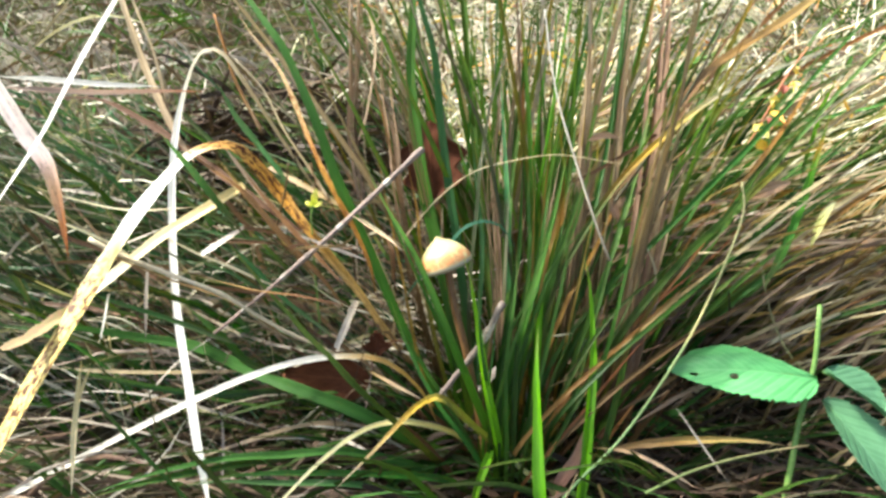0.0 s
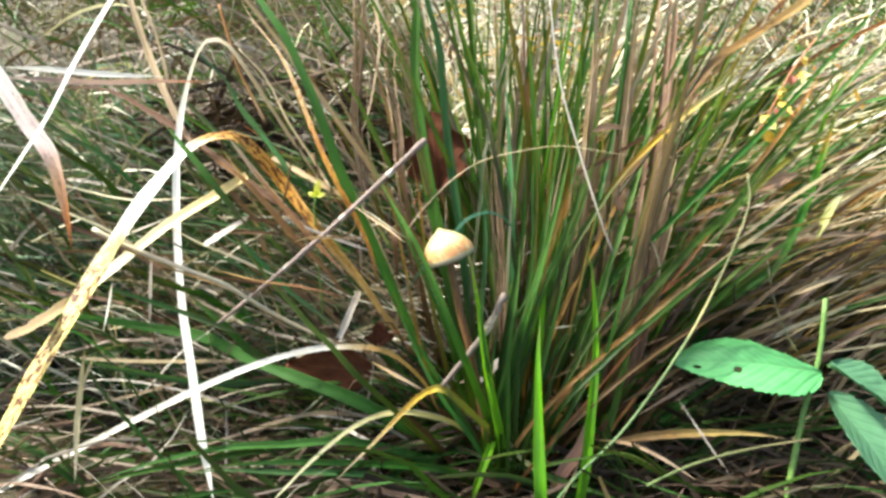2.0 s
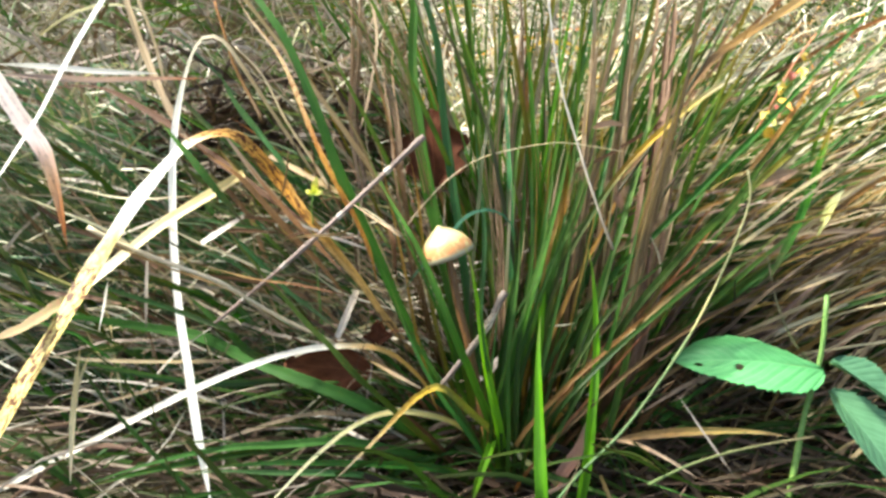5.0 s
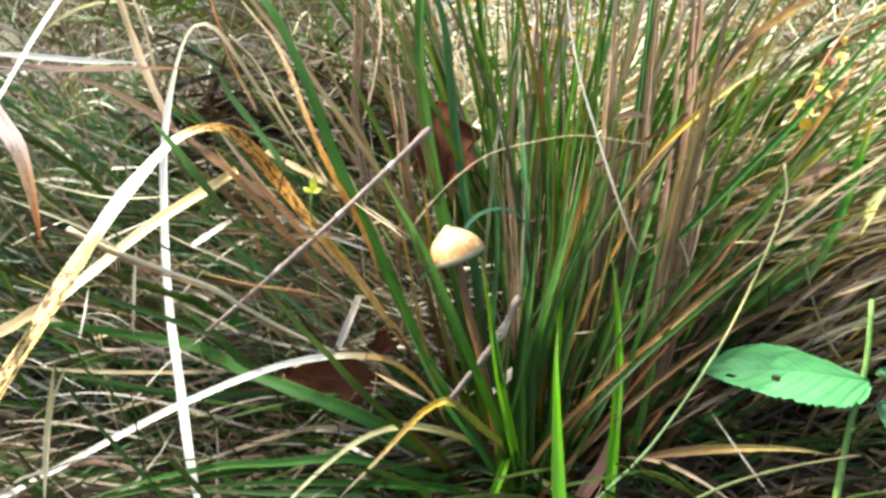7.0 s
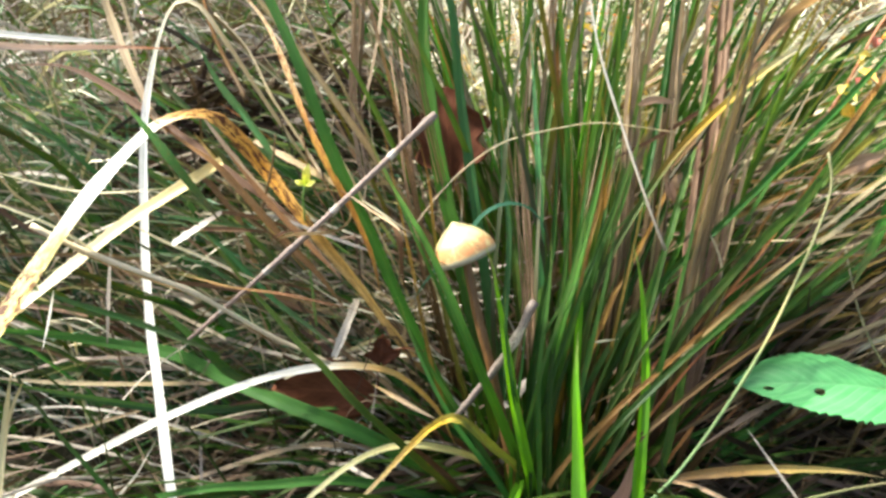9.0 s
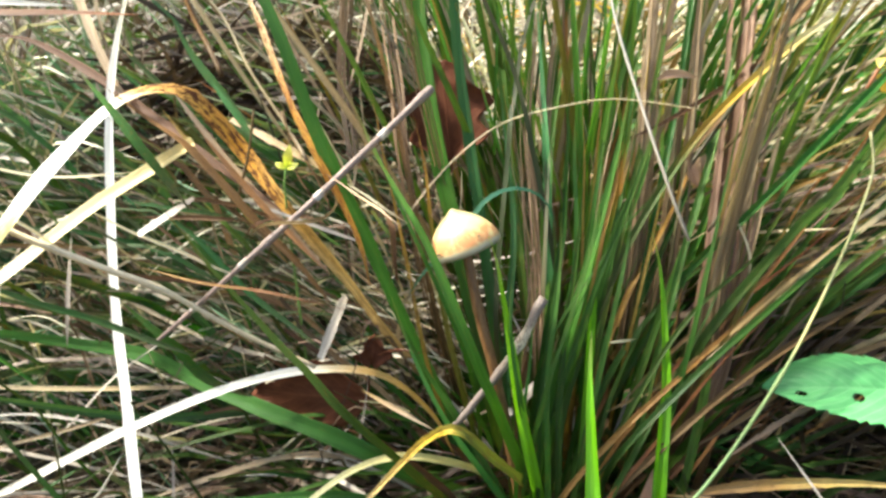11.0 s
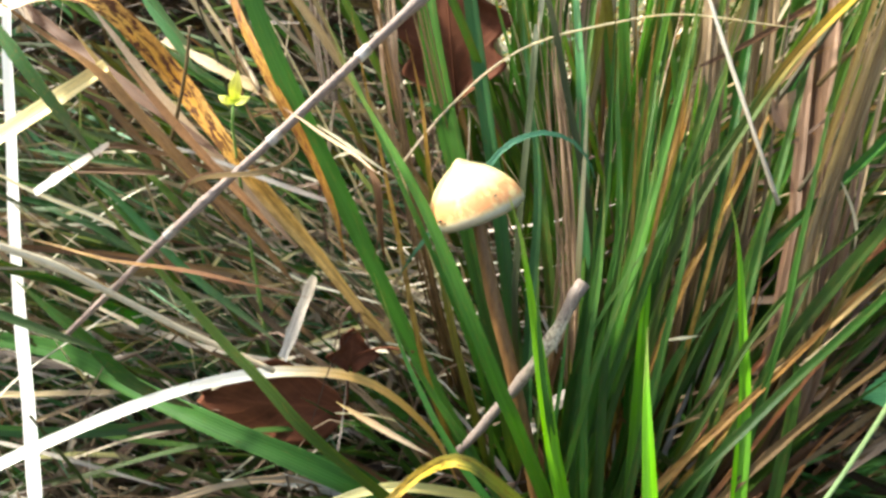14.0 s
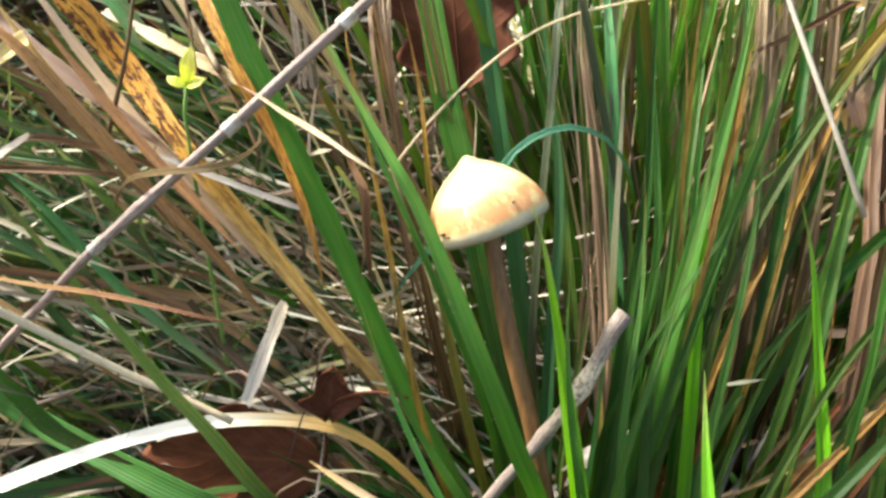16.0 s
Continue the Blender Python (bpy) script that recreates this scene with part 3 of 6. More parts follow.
def ground_height(x, y):
    """Uneven meadow: a low bank behind and beside the tussock."""
    h = 0.055 * smoothstep(0.06, 0.40, y) + 0.035 * smoothstep(0.05, 0.22, -x) + 0.02 * smoothstep(0.10, 0.3, x)
    r = np.hypot(x, y)
    h = h * (1 - smoothstep(0.7, 2.2, r)) + 0.05 * smoothstep(0.7, 2.2, r) * (1 + np.sin(x * 1.3 + 0.5 * y) * np.cos(0.9 * y) * 0.7)
    return h + 0.006 * np.sin(x * 19 + 1) * np.cos(y * 23) - 0.022 + 0.018 * smoothstep(0.02, 0.10, y)


# ---- ground ----
def build_ground():
    near = np.linspace(-0.6, 0.6, 61)
    out = np.array([0.7, 0.8, 0.9, 1.05, 1.2, 1.4, 1.6, 1.8, 2.1, 2.5, 3, 3.5, 4, 5, 6.5, 8, 11, 16, 40, 100])
    axis = np.r_[-out[::-1], near, out]
    X, Y = np.meshgrid(axis, axis)
    Z = ground_height(X, Y)
    n = len(axis)
    verts = np.stack([X, Y, Z], -1).reshape(-1, 3).tolist()
    faces = [(i * n + j, i * n + j + 1, (i + 1) * n + j + 1, (i + 1) * n + j) for i in range(n - 1) for j in range(n - 1)]
    tagged(mesh_object("ground", verts, faces, None, SOIL), "dark damp soil under matted grass", "ground", kind="structure")


build_ground()

# ---- the tussock and the dry grass beside it ----
TUSSOCK = thing("grass_tussock", (0.03, 0.012, -0.02), "dense green grass tussock with rust-tipped and withered blades", "grass")
DRY_CLUMP = thing("dry_grass_clump", (-0.12, 0.03, -0.01), "bleached dry grass clump with bent pale blades", "grass")
ROUND = ("grey_stalk", "bleached_twig", "thin_green_stalk", "thin_stalk", "green_stalk", "thin_arched_stalk", "tan_stalk", "dark_stem", "rust_stalk")
LOOSE = {
    "grey_stalk": ("weathered grey dry stalk leaning across the grass", "stalk"),
    "bleached_twig": ("short bleached twig lying in the tussock", "twig"),
    "broken_straw": ("broken pale straw caught in the grass", "straw"),
    "grey_straw": ("short grey dry straw among the grass", "straw"),
    "curled_dead_leaf_strip": ("curled pinkish-brown dead grass leaf", "dead leaf"),
    "curled_strand": ("thin brown curled dry strand hooked in the grass", "strand"),
    "papery_shred": ("curled papery pale shred at the foot of the tussock", "straw"),
    "pale_straw": ("pale cream straw lying on the grass", "straw"),
    "thin_straw": ("thin dry straw lying among grass blades", "straw"),
    "tan_straw": ("tan dry straw slanting through the tussock", "straw"),
    "straw": ("tan dry grass straw standing behind the tussock", "straw"),
}
DRY = ("folded_dry_blade", "drooping_dry_blade", "hanging_pale_blade", "rust_stalk", "tan_stalk", "cream_blade", "brown_dry_blade")
PART_LABELS = {
    "bent_dry_blade": "bent dry blade, orange then bleached", "arched_pale_blade": "arched bleached blade", "withered_blade": "withered yellow blade",
    "rusty_blade": "rust-spotted blade", "tan_blade": "dry tan sheath", "yellow_blade": "yellow blade fading to white", "teal_curved_blade": "curved bluish blade",
    "dry_arched_blade": "dry arched blade", "hanging_pale_blade": "hanging bleached blade", "drooping_dry_blade": "drooping pink and rust blade",
}


def blade(name, mat, width, *points):
    """A leaf or stalk through the given points, from its foot to its tip; millimetres."""
    pts = np.array(points) / 1000.0
    if pts[-1, 2] > 0.14 and pts[0, 2] < 0.13 and name not in ROUND and mat not in (YELLOWWHITE, EDGERUST):
        # tall leaves go on upwards
        pts = np.vstack([pts, pts[-1] + unit(pts[-1] - pts[-2]) * 0.055 + np.array((0, 0.004, -0.004))])
    length = np.linalg.norm(np.diff(pts, axis=0), axis=1).sum()
    line = smooth_line(pts, int(np.clip(length / 0.003, 12, 60)))
    line = line + min(0.0004, 0.003 * length) * np.sin(np.linspace(0, RNG.uniform(6, 14), len(line)))[:, None] * RNG.normal(0, 1, 3)
    if mat is TANSTREAK and width > 1.6:
        # a frayed sheath of several strands
        verts, faces, uvs = [], [], []
        for _ in range(12 if width > 2.5 else 6):
            shift = np.array((RNG.uniform(-0.65, 0.65), RNG.uniform(-0.5, 0.5), 0)) * width / 1000
            sway = RNG.normal(0, 0.0016, 3) * np.linspace(0, 1, len(line))[:, None] ** 2 * 2 + RNG.normal(0, 0.0004, 3) * np.sin(np.linspace(0, RNG.uniform(4, 12), len(line)))[:, None]
            keep = int(len(line) * RNG.uniform(0.55, 1.0))
            v, f, u = ribbon((line + shift + sway)[:keep], width / 1000 * RNG.uniform(0.14, 0.44), RNG, EYE_SIDE, fold=0.3, twist=0.5, slender=0.25)
            faces += [tuple(i + len(verts) for i in q) for q in f]
            verts += v.tolist()
            uvs += u.tolist()
        shape = (verts, faces, np.array(uvs))
    elif name in ROUND:
        shape = tube(line, width / 1000, RNG, knots=(0.04, 0.30, 0.52, 0.74) if name == "bleached_twig" else (0.03, 0.52) if name == "grey_stalk" else (0.5,))
    else:
        blunt = 0.25 if name in ("broken_straw", "grey_straw", "cream_blade") else 1.0
        loose_foot = 0.85 if pts[0, 2] > -0.012 and blunt == 1.0 else 0.0
        dry = 0.12 if mat in (ARCHED, BROWN, TANDRY, PALEPINK, STRAW, GREYTAN, RUSTTAN, EDGERUST) else 0.05
        up = SKY_SIDE if mat in (ARCHED, ARCHLOW, WHITE, HANGING, CREAM, BROWNTIP, PINKTIP, GREY, GREYTAN, CREAMARCH) else EYE_SIDE
        shape = ribbon(line, width / 1000, RNG, up, fold=RNG.uniform(0.1, 0.4), twist=0.25, tip=blunt, foot=loose_foot, ragged=dry, profile=((0, 0.15, 0.4, 0.5, 0.62, 1), (0.4, 0.5, 0.66, 0.9, 1.42, 1.25)) if mat is ARCHED else ((0, 0.3, 0.42, 1), (0.35, 0.45, 1, 1)) if mat is HANGING else ((0, 0.14, 0.3, 0.6, 1), (0.55, 0.7, 1.1, 1, 0.8)) if mat is ARCHLOW else None, slender=0.1 if mat in (ARCHED, ARCHLOW, WHITE, HANGING) else 0.5)
    ob = mesh_object(name, *shape, mat)
    if name == "grey_stalk":
        # pale nodes along the stalk
        for s in (0.16, 0.36, 0.60, 0.82):
            i = int(s * (len(line) - 1))
            here = line[i] + (line[i + 1] - line[i]) * np.linspace(0.0, 0.9, 7)[:, None]
            ring = tube(here, width / 1000 * 1.22 * (1 - 0.35 * s), RNG, sides=10, tip=0.0)
            under(mesh_object("node", *ring, GREYTAN), ob, "pale node of the stalk")
    if name in LOOSE:
        return tagged(ob, *LOOSE[name], group=name.replace("_", " ") + " pieces")
    return under(ob, DRY_CLUMP if name in DRY else TUSSOCK, PART_LABELS.get(name, ""))


blade("bent_dry_blade", ARCHED, 5.9, (-4.0, 30.0, 4.0), (-14.7, 24.5, 26.6), (-24.4, 17.0, 47.3), (-33.0, 10.3, 66.9), (-47.6, 14.2, 85.2), (-63.9, 26.6, 101.8), (-77.1, 28.0, 115.8), (-89.8, 17.7, 116.6), (-100.6, 0.2, 106.4), (-108.1, -20.4, 94.5), (-114.3, -40.7, 81.5), (-119.2, -57.9, 71.1), (-124.8, -74.2, 58.8), (-130.9, -89.7, 46.7))
blade("broken_straw", CREAMYELLOW, 4.0, (-72.1, 15.7, 106.1), (-83.8, 14.1, 99.3), (-101.1, 10.2, 89.4), (-116.0, 0.5, 79.2), (-126.9, -11.1, 71.9))
blade("broken_straw", PALEPINK, 4.6, (-116.7, -26.6, 80.1), (-119.5, -35.3, 81.0), (-121.8, -48.3, 82.0), (-124.4, -58.6, 83.5))
blade("grey_straw", GREYTAN, 2.8, (-72.6, 10.6, 91.9), (-87.4, 6.1, 83.5))
blade("folded_dry_blade", BROWNTIP, 3.2, (-141.7, -1.0, 144.6), (-125.0, 4.0, 142.2), (-112.6, 9.5, 140.4), (-96.0, 20.0, 138.6), (-85.0, 26.5, 137.4))
blade("folded_dry_blade", WHITE, 3.0, (-141.6, 0.6, 147.6), (-126.6, 4.9, 145.4), (-112.0, 10.9, 142.8), (-98.0, 18.8, 140.6))
blade("drooping_dry_blade", PINKTIP, 5.4, (-156.2, 4.5, 159.0), (-140.7, -5.2, 146.0), (-128.4, -13.5, 131.3), (-121.8, -18.7, 124.1), (-119.3, -22.7, 114.6), (-116.1, -29.5, 98.6))
blade("hanging_pale_blade", HANGING, 3.6, (-47.0, 30.0, 96.0), (-62.0, 36.0, 118.0), (-75.1, 42.0, 138.0), (-83.0, 46.0, 147.5), (-91.0, 47.0, 147.5), (-98.5, 46.5, 134.0), (-104.0, 42.0, 112.0), (-105.6, 34.0, 86.0), (-102.0, 14.5, 57.0), (-94.8, -5.5, 37.0), (-88.8, -21.5, 22.0), (-84.5, -31.5, 12.0), (-82.0, -37.5, 4.0))
blade("hanging_pale_blade", WHITE, 2.3, (-92.0, -9.4, 178.2), (-92.7, -19.4, 173.2), (-93.8, -34.2, 165.3), (-94.9, -49.4, 156.7), (-95.9, -63.9, 148.9), (-98.8, -74.6, 141.9), (-103.8, -84.0, 133.0))
blade("brown_dry_blade", BROWN, 2.7, (-49.7, 11.4, 88.0), (-74.2, 27.8, 99.4), (-93.1, 41.4, 107.1), (-117.2, 55.4, 116.9), (-141.5, 66.2, 125.4), (-166.6, 68.2, 125.1))
blade("green_blade", GREEN, 2.6, (-68.2, -4.5, 94.7), (-87.6, 9.6, 113.3), (-100.0, 19.0, 124.0))
blade("green_blade", TEAL, 2.5, (-63.0, 44.9, 100.0), (-75.0, 52.5, 110.8), (-83.8, 58.5, 121.0), (-91.1, 63.8, 132.6))
blade("straw", STRAW, 2.7, (-95.1, 35.5, 108.5), (-105.9, 48.0, 118.6), (-120.5, 68.4, 138.4), (-130.1, 82.4, 157.4))
blade("straw", STRAW, 1.1, (-105.5, 50.0, 116.0), (-117.3, 72.0, 139.9), (-127.9, 88.6, 158.9))
blade("rust_stalk", RUST, 1.6, (-68.4, 35.9, 119.2), (-76.8, 48.2, 129.4), (-83.7, 57.2, 141.7), (-90.4, 70.0, 158.0))
blade("tan_stalk", STRAW, 1.0, (-42.0, 13.6, 101.4), (-48.1, 22.6, 106.9), (-59.4, 33.2, 120.7), (-68.6, 45.6, 133.7), (-80.1, 52.6, 144.0))
blade("rusty_blade", EDGERUST, 1.8, (-25.0, -3.5, 73.0), (-27.7, 0.6, 82.4), (-32.8, 6.2, 92.6), (-38.7, 11.0, 102.7), (-44.6, 19.0, 112.1), (-50.9, 30.0, 121.7), (-57.9, 43.0, 131.8), (-66.3, 56.8, 141.9), (-77.3, 68.4, 152.1), (-84.0, 78.0, 160.0))
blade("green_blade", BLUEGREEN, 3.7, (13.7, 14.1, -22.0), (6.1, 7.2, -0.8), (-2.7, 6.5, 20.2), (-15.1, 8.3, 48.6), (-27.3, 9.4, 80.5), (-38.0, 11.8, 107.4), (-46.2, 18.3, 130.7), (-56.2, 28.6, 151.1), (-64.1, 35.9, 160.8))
blade("grey_stalk", STALK, 1.9, (-8.3, 13.4, 120.0), (-33.3, -0.2, 99.3), (-54.5, -8.2, 82.8), (-67.3, -5.4, 71.2), (-86.1, -0.2, 53.5))
blade("cream_blade", PALEPINK, 2.0, (-38.5, 14.0, 99.3), (-53.1, 22.6, 104.0), (-66.1, 30.9, 107.9))
blade("thin_straw", STRAW, 0.6, (-34.0, -3.1, 103.2), (-20.6, -21.5, 102.2), (-12.8, -38.2, 104.1))
blade("green_blade", MID, 2.9, (18.7, 5.1, -22.0), (17.9, -17.4, 11.9), (7.5, -19.1, 45.2), (4.0, -17.8, 53.6), (-1.8, -13.0, 67.8), (-9.8, -4.0, 84.4), (-16.6, 4.3, 93.9), (-24.9, 15.1, 104.2), (-28.1, 19.6, 109.4))
blade("green_blade", BRIGHT, 3.2, (21.8, 5.0, -22.0), (19.0, -20.6, 11.6), (13.6, -19.5, 45.7), (10.7, -14.9, 61.5), (8.4, -10.7, 73.9), (7.4, -7.0, 80.1), (5.6, -5.4, 87.2))
blade("green_blade", BRIGHT, 4.3, (29.9, -5.7, -22.0), (30.2, -50.8, -5.3), (29.7, -50.0, 17.6), (29.4, -43.0, 28.4), (29.5, -33.7, 39.7), (30.1, -21.0, 53.5), (31.7, -10.1, 63.1))
blade("green_blade", BRIGHT, 2.4, (28.6, -24.1, 11.9), (31.2, -11.5, 36.4), (33.4, 0.4, 59.4), (34.9, 7.3, 72.7), (36.2, 14.1, 87.1))
blade("green_blade", BRIGHT, 3.7, (38.3, 0.1, -22.0), (42.7, -35.5, -5.5), (46.6, -33.5, 13.4), (48.9, -24.3, 25.9), (51.6, -11.8, 45.3), (52.3, -1.0, 60.1), (51.3, 4.8, 73.0), (49.0, 7.5, 82.0))
blade("green_blade", BRIGHT, 3.0, (7.1, -47.6, 13.0), (9.7, -34.8, 12.2), (15.7, -18.6, 16.7), (20.3, -3.1, 17.3))
blade("withered_blade", YELLOWTIP, 2.0, (41.9, -29.3, -2.4), (37.3, -26.6, 4.8), (30.8, -25.3, 9.5), (24.3, -23.7, 14.4), (20.7, -21.4, 20.6))
blade("curled_dead_leaf_strip", PINKBROWN, 4.5, (35.4, -29.8, -1.9), (39.8, -25.7, 6.3), (46.2, -21.3, 14.3), (49.3, -16.7, 23.9))
blade("thin_green_stalk", HAIR, 1.15, (32.6, -42.8, 3.8), (43.5, -35.3, 13.8), (60.1, -26.6, 26.6), (79.8, -11.2, 47.0), (92.9, 1.8, 61.5), (103.3, 12.1, 78.3), (109.7, 19.8, 93.3), (108.9, 24.1, 103.8))
blade("thin_stalk", STRAWGREEN, 0.8, (143.6, 8.0, 27.2), (134.6, 16.2, 36.1), (129.4, 26.2, 49.2), (127.3, 38.4, 66.3))
blade("dry_arched_blade", RUSTTAN, 2.8, (55.7, -14.3, 11.9), (71.5, -14.4, 15.3), (91.7, -14.8, 17.5), (109.6, -16.3, 18.3), (121.4, -20.5, 19.1))
blade("dry_arched_blade", PINKSTRAW, 1.3, (51.7, -22.3, 20.1), (62.9, -24.7, 20.5), (73.0, -28.4, 18.0), (86.7, -33.1, 10.8))
blade("thin_straw", GREY, 0.7, (98.1, -34.8, 12.8), (88.1, -22.9, 24.7), (82.4, -12.1, 31.1))
blade("green_stalk", STALKGREEN, 1.1, (65.6, -43.4, 17.9), (84.6, -35.4, 20.6), (104.1, -29.0, 21.8), (127.7, -25.0, 22.4))
blade("green_blade", GREEN, 1.0, (39.7, 0.0, -22.0), (30.9, -29.5, 12.8), (49.4, -33.6, 22.0), (59.3, -32.0, 22.2), (67.6, -34.7, 20.1), (73.4, -37.6, 16.0))
blade("thin_arched_stalk", CREAM, 0.5, (-16.4, 17.9, 83.4), (-9.8, 24.4, 90.7), (0.0, 30.6, 98.3), (11.9, 35.0, 105.0), (25.6, 36.0, 108.6), (42.9, 35.0, 111.1), (65.3, 30.5, 109.0))
blade("teal_curved_blade", TEALPALE, 1.3, (-16.1, 6.5, 64.3), (-7.7, 10.4, 74.6), (-1.2, 12.8, 81.7), (2.5, 14.7, 85.3), (6.2, 16.4, 88.7), (11.3, 17.7, 90.9), (15.5, 18.1, 90.9), (20.0, 18.5, 88.6), (23.6, 17.8, 83.9), (26.0, 17.5, 77.8))
blade("arched_pale_blade", ARCHLOW, 2.5, (-3.9, -8.2, 21.2), (-9.7, -4.8, 33.1), (-22.7, -1.7, 43.8), (-40.2, 1.3, 44.1), (-56.7, -3.2, 44.0), (-71.4, -10.2, 42.5), (-85.5, -17.0, 39.4), (-99.1, -22.9, 35.1), (-132.8, -20.0, 14.7), (-147.4, -30.0, 10.8), (-155.4, -38.0, 9.8), (-162.9, -46.0, 8.4))
blade("pale_straw", PINKSTRAW, 1.2, (-28.1, -10.8, 45.4), (-20.5, -14.5, 43.0), (-8.6, -18.6, 38.2))
blade("withered_blade", YELLOWARCH, 2.5, (23.1, 5.1, -22.0), (24.8, -9.3, -0.4), (16.2, -19.1, 19.5), (6.7, -25.7, 34.7), (-2.0, -27.5, 45.2), (-9.2, -24.8, 41.2), (-16.5, -25.1, 34.2), (-27.1, -30.8, 24.5), (-39.3, -38.3, 14.2))
blade("withered_blade", CREAMARCH, 2.0, (8.7, 5.8, -22.0), (6.0, -4.0, 10.0), (-12.6, -12.0, 24.2), (-29.6, -18.0, 24.9), (-44.4, -30.0, 20.7), (-57.7, -45.0, 14.1), (-64.0, -52.0, 10.0))
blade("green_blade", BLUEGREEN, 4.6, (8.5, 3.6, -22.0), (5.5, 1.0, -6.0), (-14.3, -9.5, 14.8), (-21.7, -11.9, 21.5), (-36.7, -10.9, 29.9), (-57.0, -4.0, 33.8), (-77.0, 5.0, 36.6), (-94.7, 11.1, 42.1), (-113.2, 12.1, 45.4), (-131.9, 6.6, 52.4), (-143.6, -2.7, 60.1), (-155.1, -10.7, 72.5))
blade("green_blade", GREEN, 2.9, (-59.8, -4.7, 38.8), (-73.3, -2.4, 44.1), (-82.4, 0.3, 53.7), (-95.3, 3.7, 64.8))
blade("green_blade", DULL, 2.5, (-51.5, 22.4, 14.3), (-65.5, 9.3, 23.4), (-91.7, -4.6, 31.8), (-113.8, -17.4, 45.9), (-129.8, -30.6, 61.3))
blade("green_blade", GREEN, 2.4, (-49.8, -14.6, 10.9), (-60.8, -18.6, 12.4), (-78.5, -24.2, 14.6), (-103.5, -33.7, 15.6), (-121.6, -45.6, 18.2))
blade("green_blade", DULL, 2.4, (8.6, -1.2, -22.0), (7.8, -12.7, -14.1), (-14.2, -23.0, -0.2), (-32.9, -25.5, 6.1), (-58.2, -30.1, 11.9), (-78.9, -34.1, 16.9), (-92.3, -37.9, 16.9))
# Thin brown strip added below the pale stalk to paint its shaded underside.
blade("pale_straw", BROWN, 0.9, (-125.9, 2.8, 90.1), (-112.5, 2.7, 83.0), (-95.1, 2.1, 73.9), (-79.9, -0.9, 69.1), (-66.7, -4.0, 63.3), (-53.7, -7.4, 56.3), (-40.5, -10.1, 50.2))
blade("tan_stalk", PALESTALK, 1.7, (-117.5, -11.6, 97.2), (-104.7, -12.2, 90.8), (-88.1, -13.9, 82.9), (-75.9, -11.3, 75.7), (-65.6, -7.3, 66.4), (-53.8, -6.6, 57.1), (-40.7, -8.6, 50.6))
blade("thin_straw", RUSTTAN, 0.6, (-28.8, -21.1, 75.6), (-35.2, -21.9, 78.1), (-48.7, -20.8, 80.4), (-64.6, -17.7, 81.7), (-83.3, -12.3, 83.4))
blade("thin_straw", CREAM, 0.9, (-103.1, 0.8, 78.9), (-118.7, 3.1, 89.7), (-133.1, 2.4, 97.7), (-147.9, 2.4, 104.2))
blade("thin_straw", GREY, 1.5, (-107.3, -5.8, 56.3), (-108.1, 3.3, 69.4), (-108.0, 11.1, 82.5))
blade("broken_straw", GREYTAN, 3.2, (-32.5, 2.6, 66.3), (-40.8, 1.1, 47.4))
blade("pale_straw", WHITE, 1.2, (-109.6, -21.7, 82.6), (-110.4, -25.8, 75.9), (-111.6, -29.9, 69.3))
blade("pale_straw", CREAMYELLOW, 1.7, (-109.1, -48.0, 73.3), (-110.0, -53.9, 62.8), (-110.5, -59.7, 52.3), (-110.7, -66.6, 39.1))
blade("pale_straw", CREAMYELLOW, 0.9, (-106.3, -48.5, 71.8), (-109.0, -51.4, 65.6), (-110.4, -55.7, 58.6))
blade("bleached_twig", TWIG, 2.6, (19.4, -9.0, 71.6), (17.6, -9.7, 69.2), (15.4, -10.5, 63.4), (12.4, -11.2, 57.6), (8.7, -12.0, 52.4), (6.8, -12.7, 49.7), (3.2, -13.5, 45.4), (-0.0, -14.3, 40.8), (-3.7, -15.0, 36.7))
blade("thin_straw", GREY, 0.6, (-31.8, -8.5, 18.2), (-29.2, -1.7, 32.1), (-27.5, 1.1, 43.5))
blade("grey_straw", GREY, 1.4, (-15.8, 6.0, 69.6), (-14.7, 13.7, 52.3), (-14.8, 21.6, 36.0))
blade("thin_stalk", BROWN, 0.9, (-61.9, 13.8, 90.2), (-58.2, 18.8, 103.3), (-57.3, 23.5, 112.0))
blade("thin_straw", STRAW, 1.0, (-33.5, 38.9, 113.9), (-30.0, 49.2, 124.5), (-28.0, 62.5, 142.1), (-29.2, 72.7, 152.8), (-31.4, 81.4, 160.0))
blade("thin_straw", STRAW, 0.9, (-94.0, 66.6, 125.8), (-71.4, 71.9, 127.0), (-46.0, 79.7, 132.3), (-35.5, 88.5, 139.4), (-30.4, 98.4, 149.0))
blade("thin_straw", CREAM, 1.0, (-64.3, 107.2, 133.2), (-62.3, 109.9, 139.0), (-63.0, 112.3, 144.5), (-66.0, 107.7, 141.7), (-69.2, 101.9, 133.4))
blade("green_blade", MID, 4.8, (14.0, 17.4, -22.0), (7.6, 0.2, 31.8), (-2.1, 15.9, 75.3), (-7.5, 29.1, 95.2), (-11.4, 43.0, 117.7), (-13.4, 55.3, 137.1), (-12.7, 69.2, 160.7))
blade("green_blade", TEAL, 3.6, (16.9, 22.1, -22.0), (10.6, 12.3, 31.3), (3.9, 29.5, 75.7), (0.4, 42.8, 96.8), (-2.3, 55.2, 118.7), (-3.8, 66.1, 141.2), (-8.9, 74.9, 160.2))
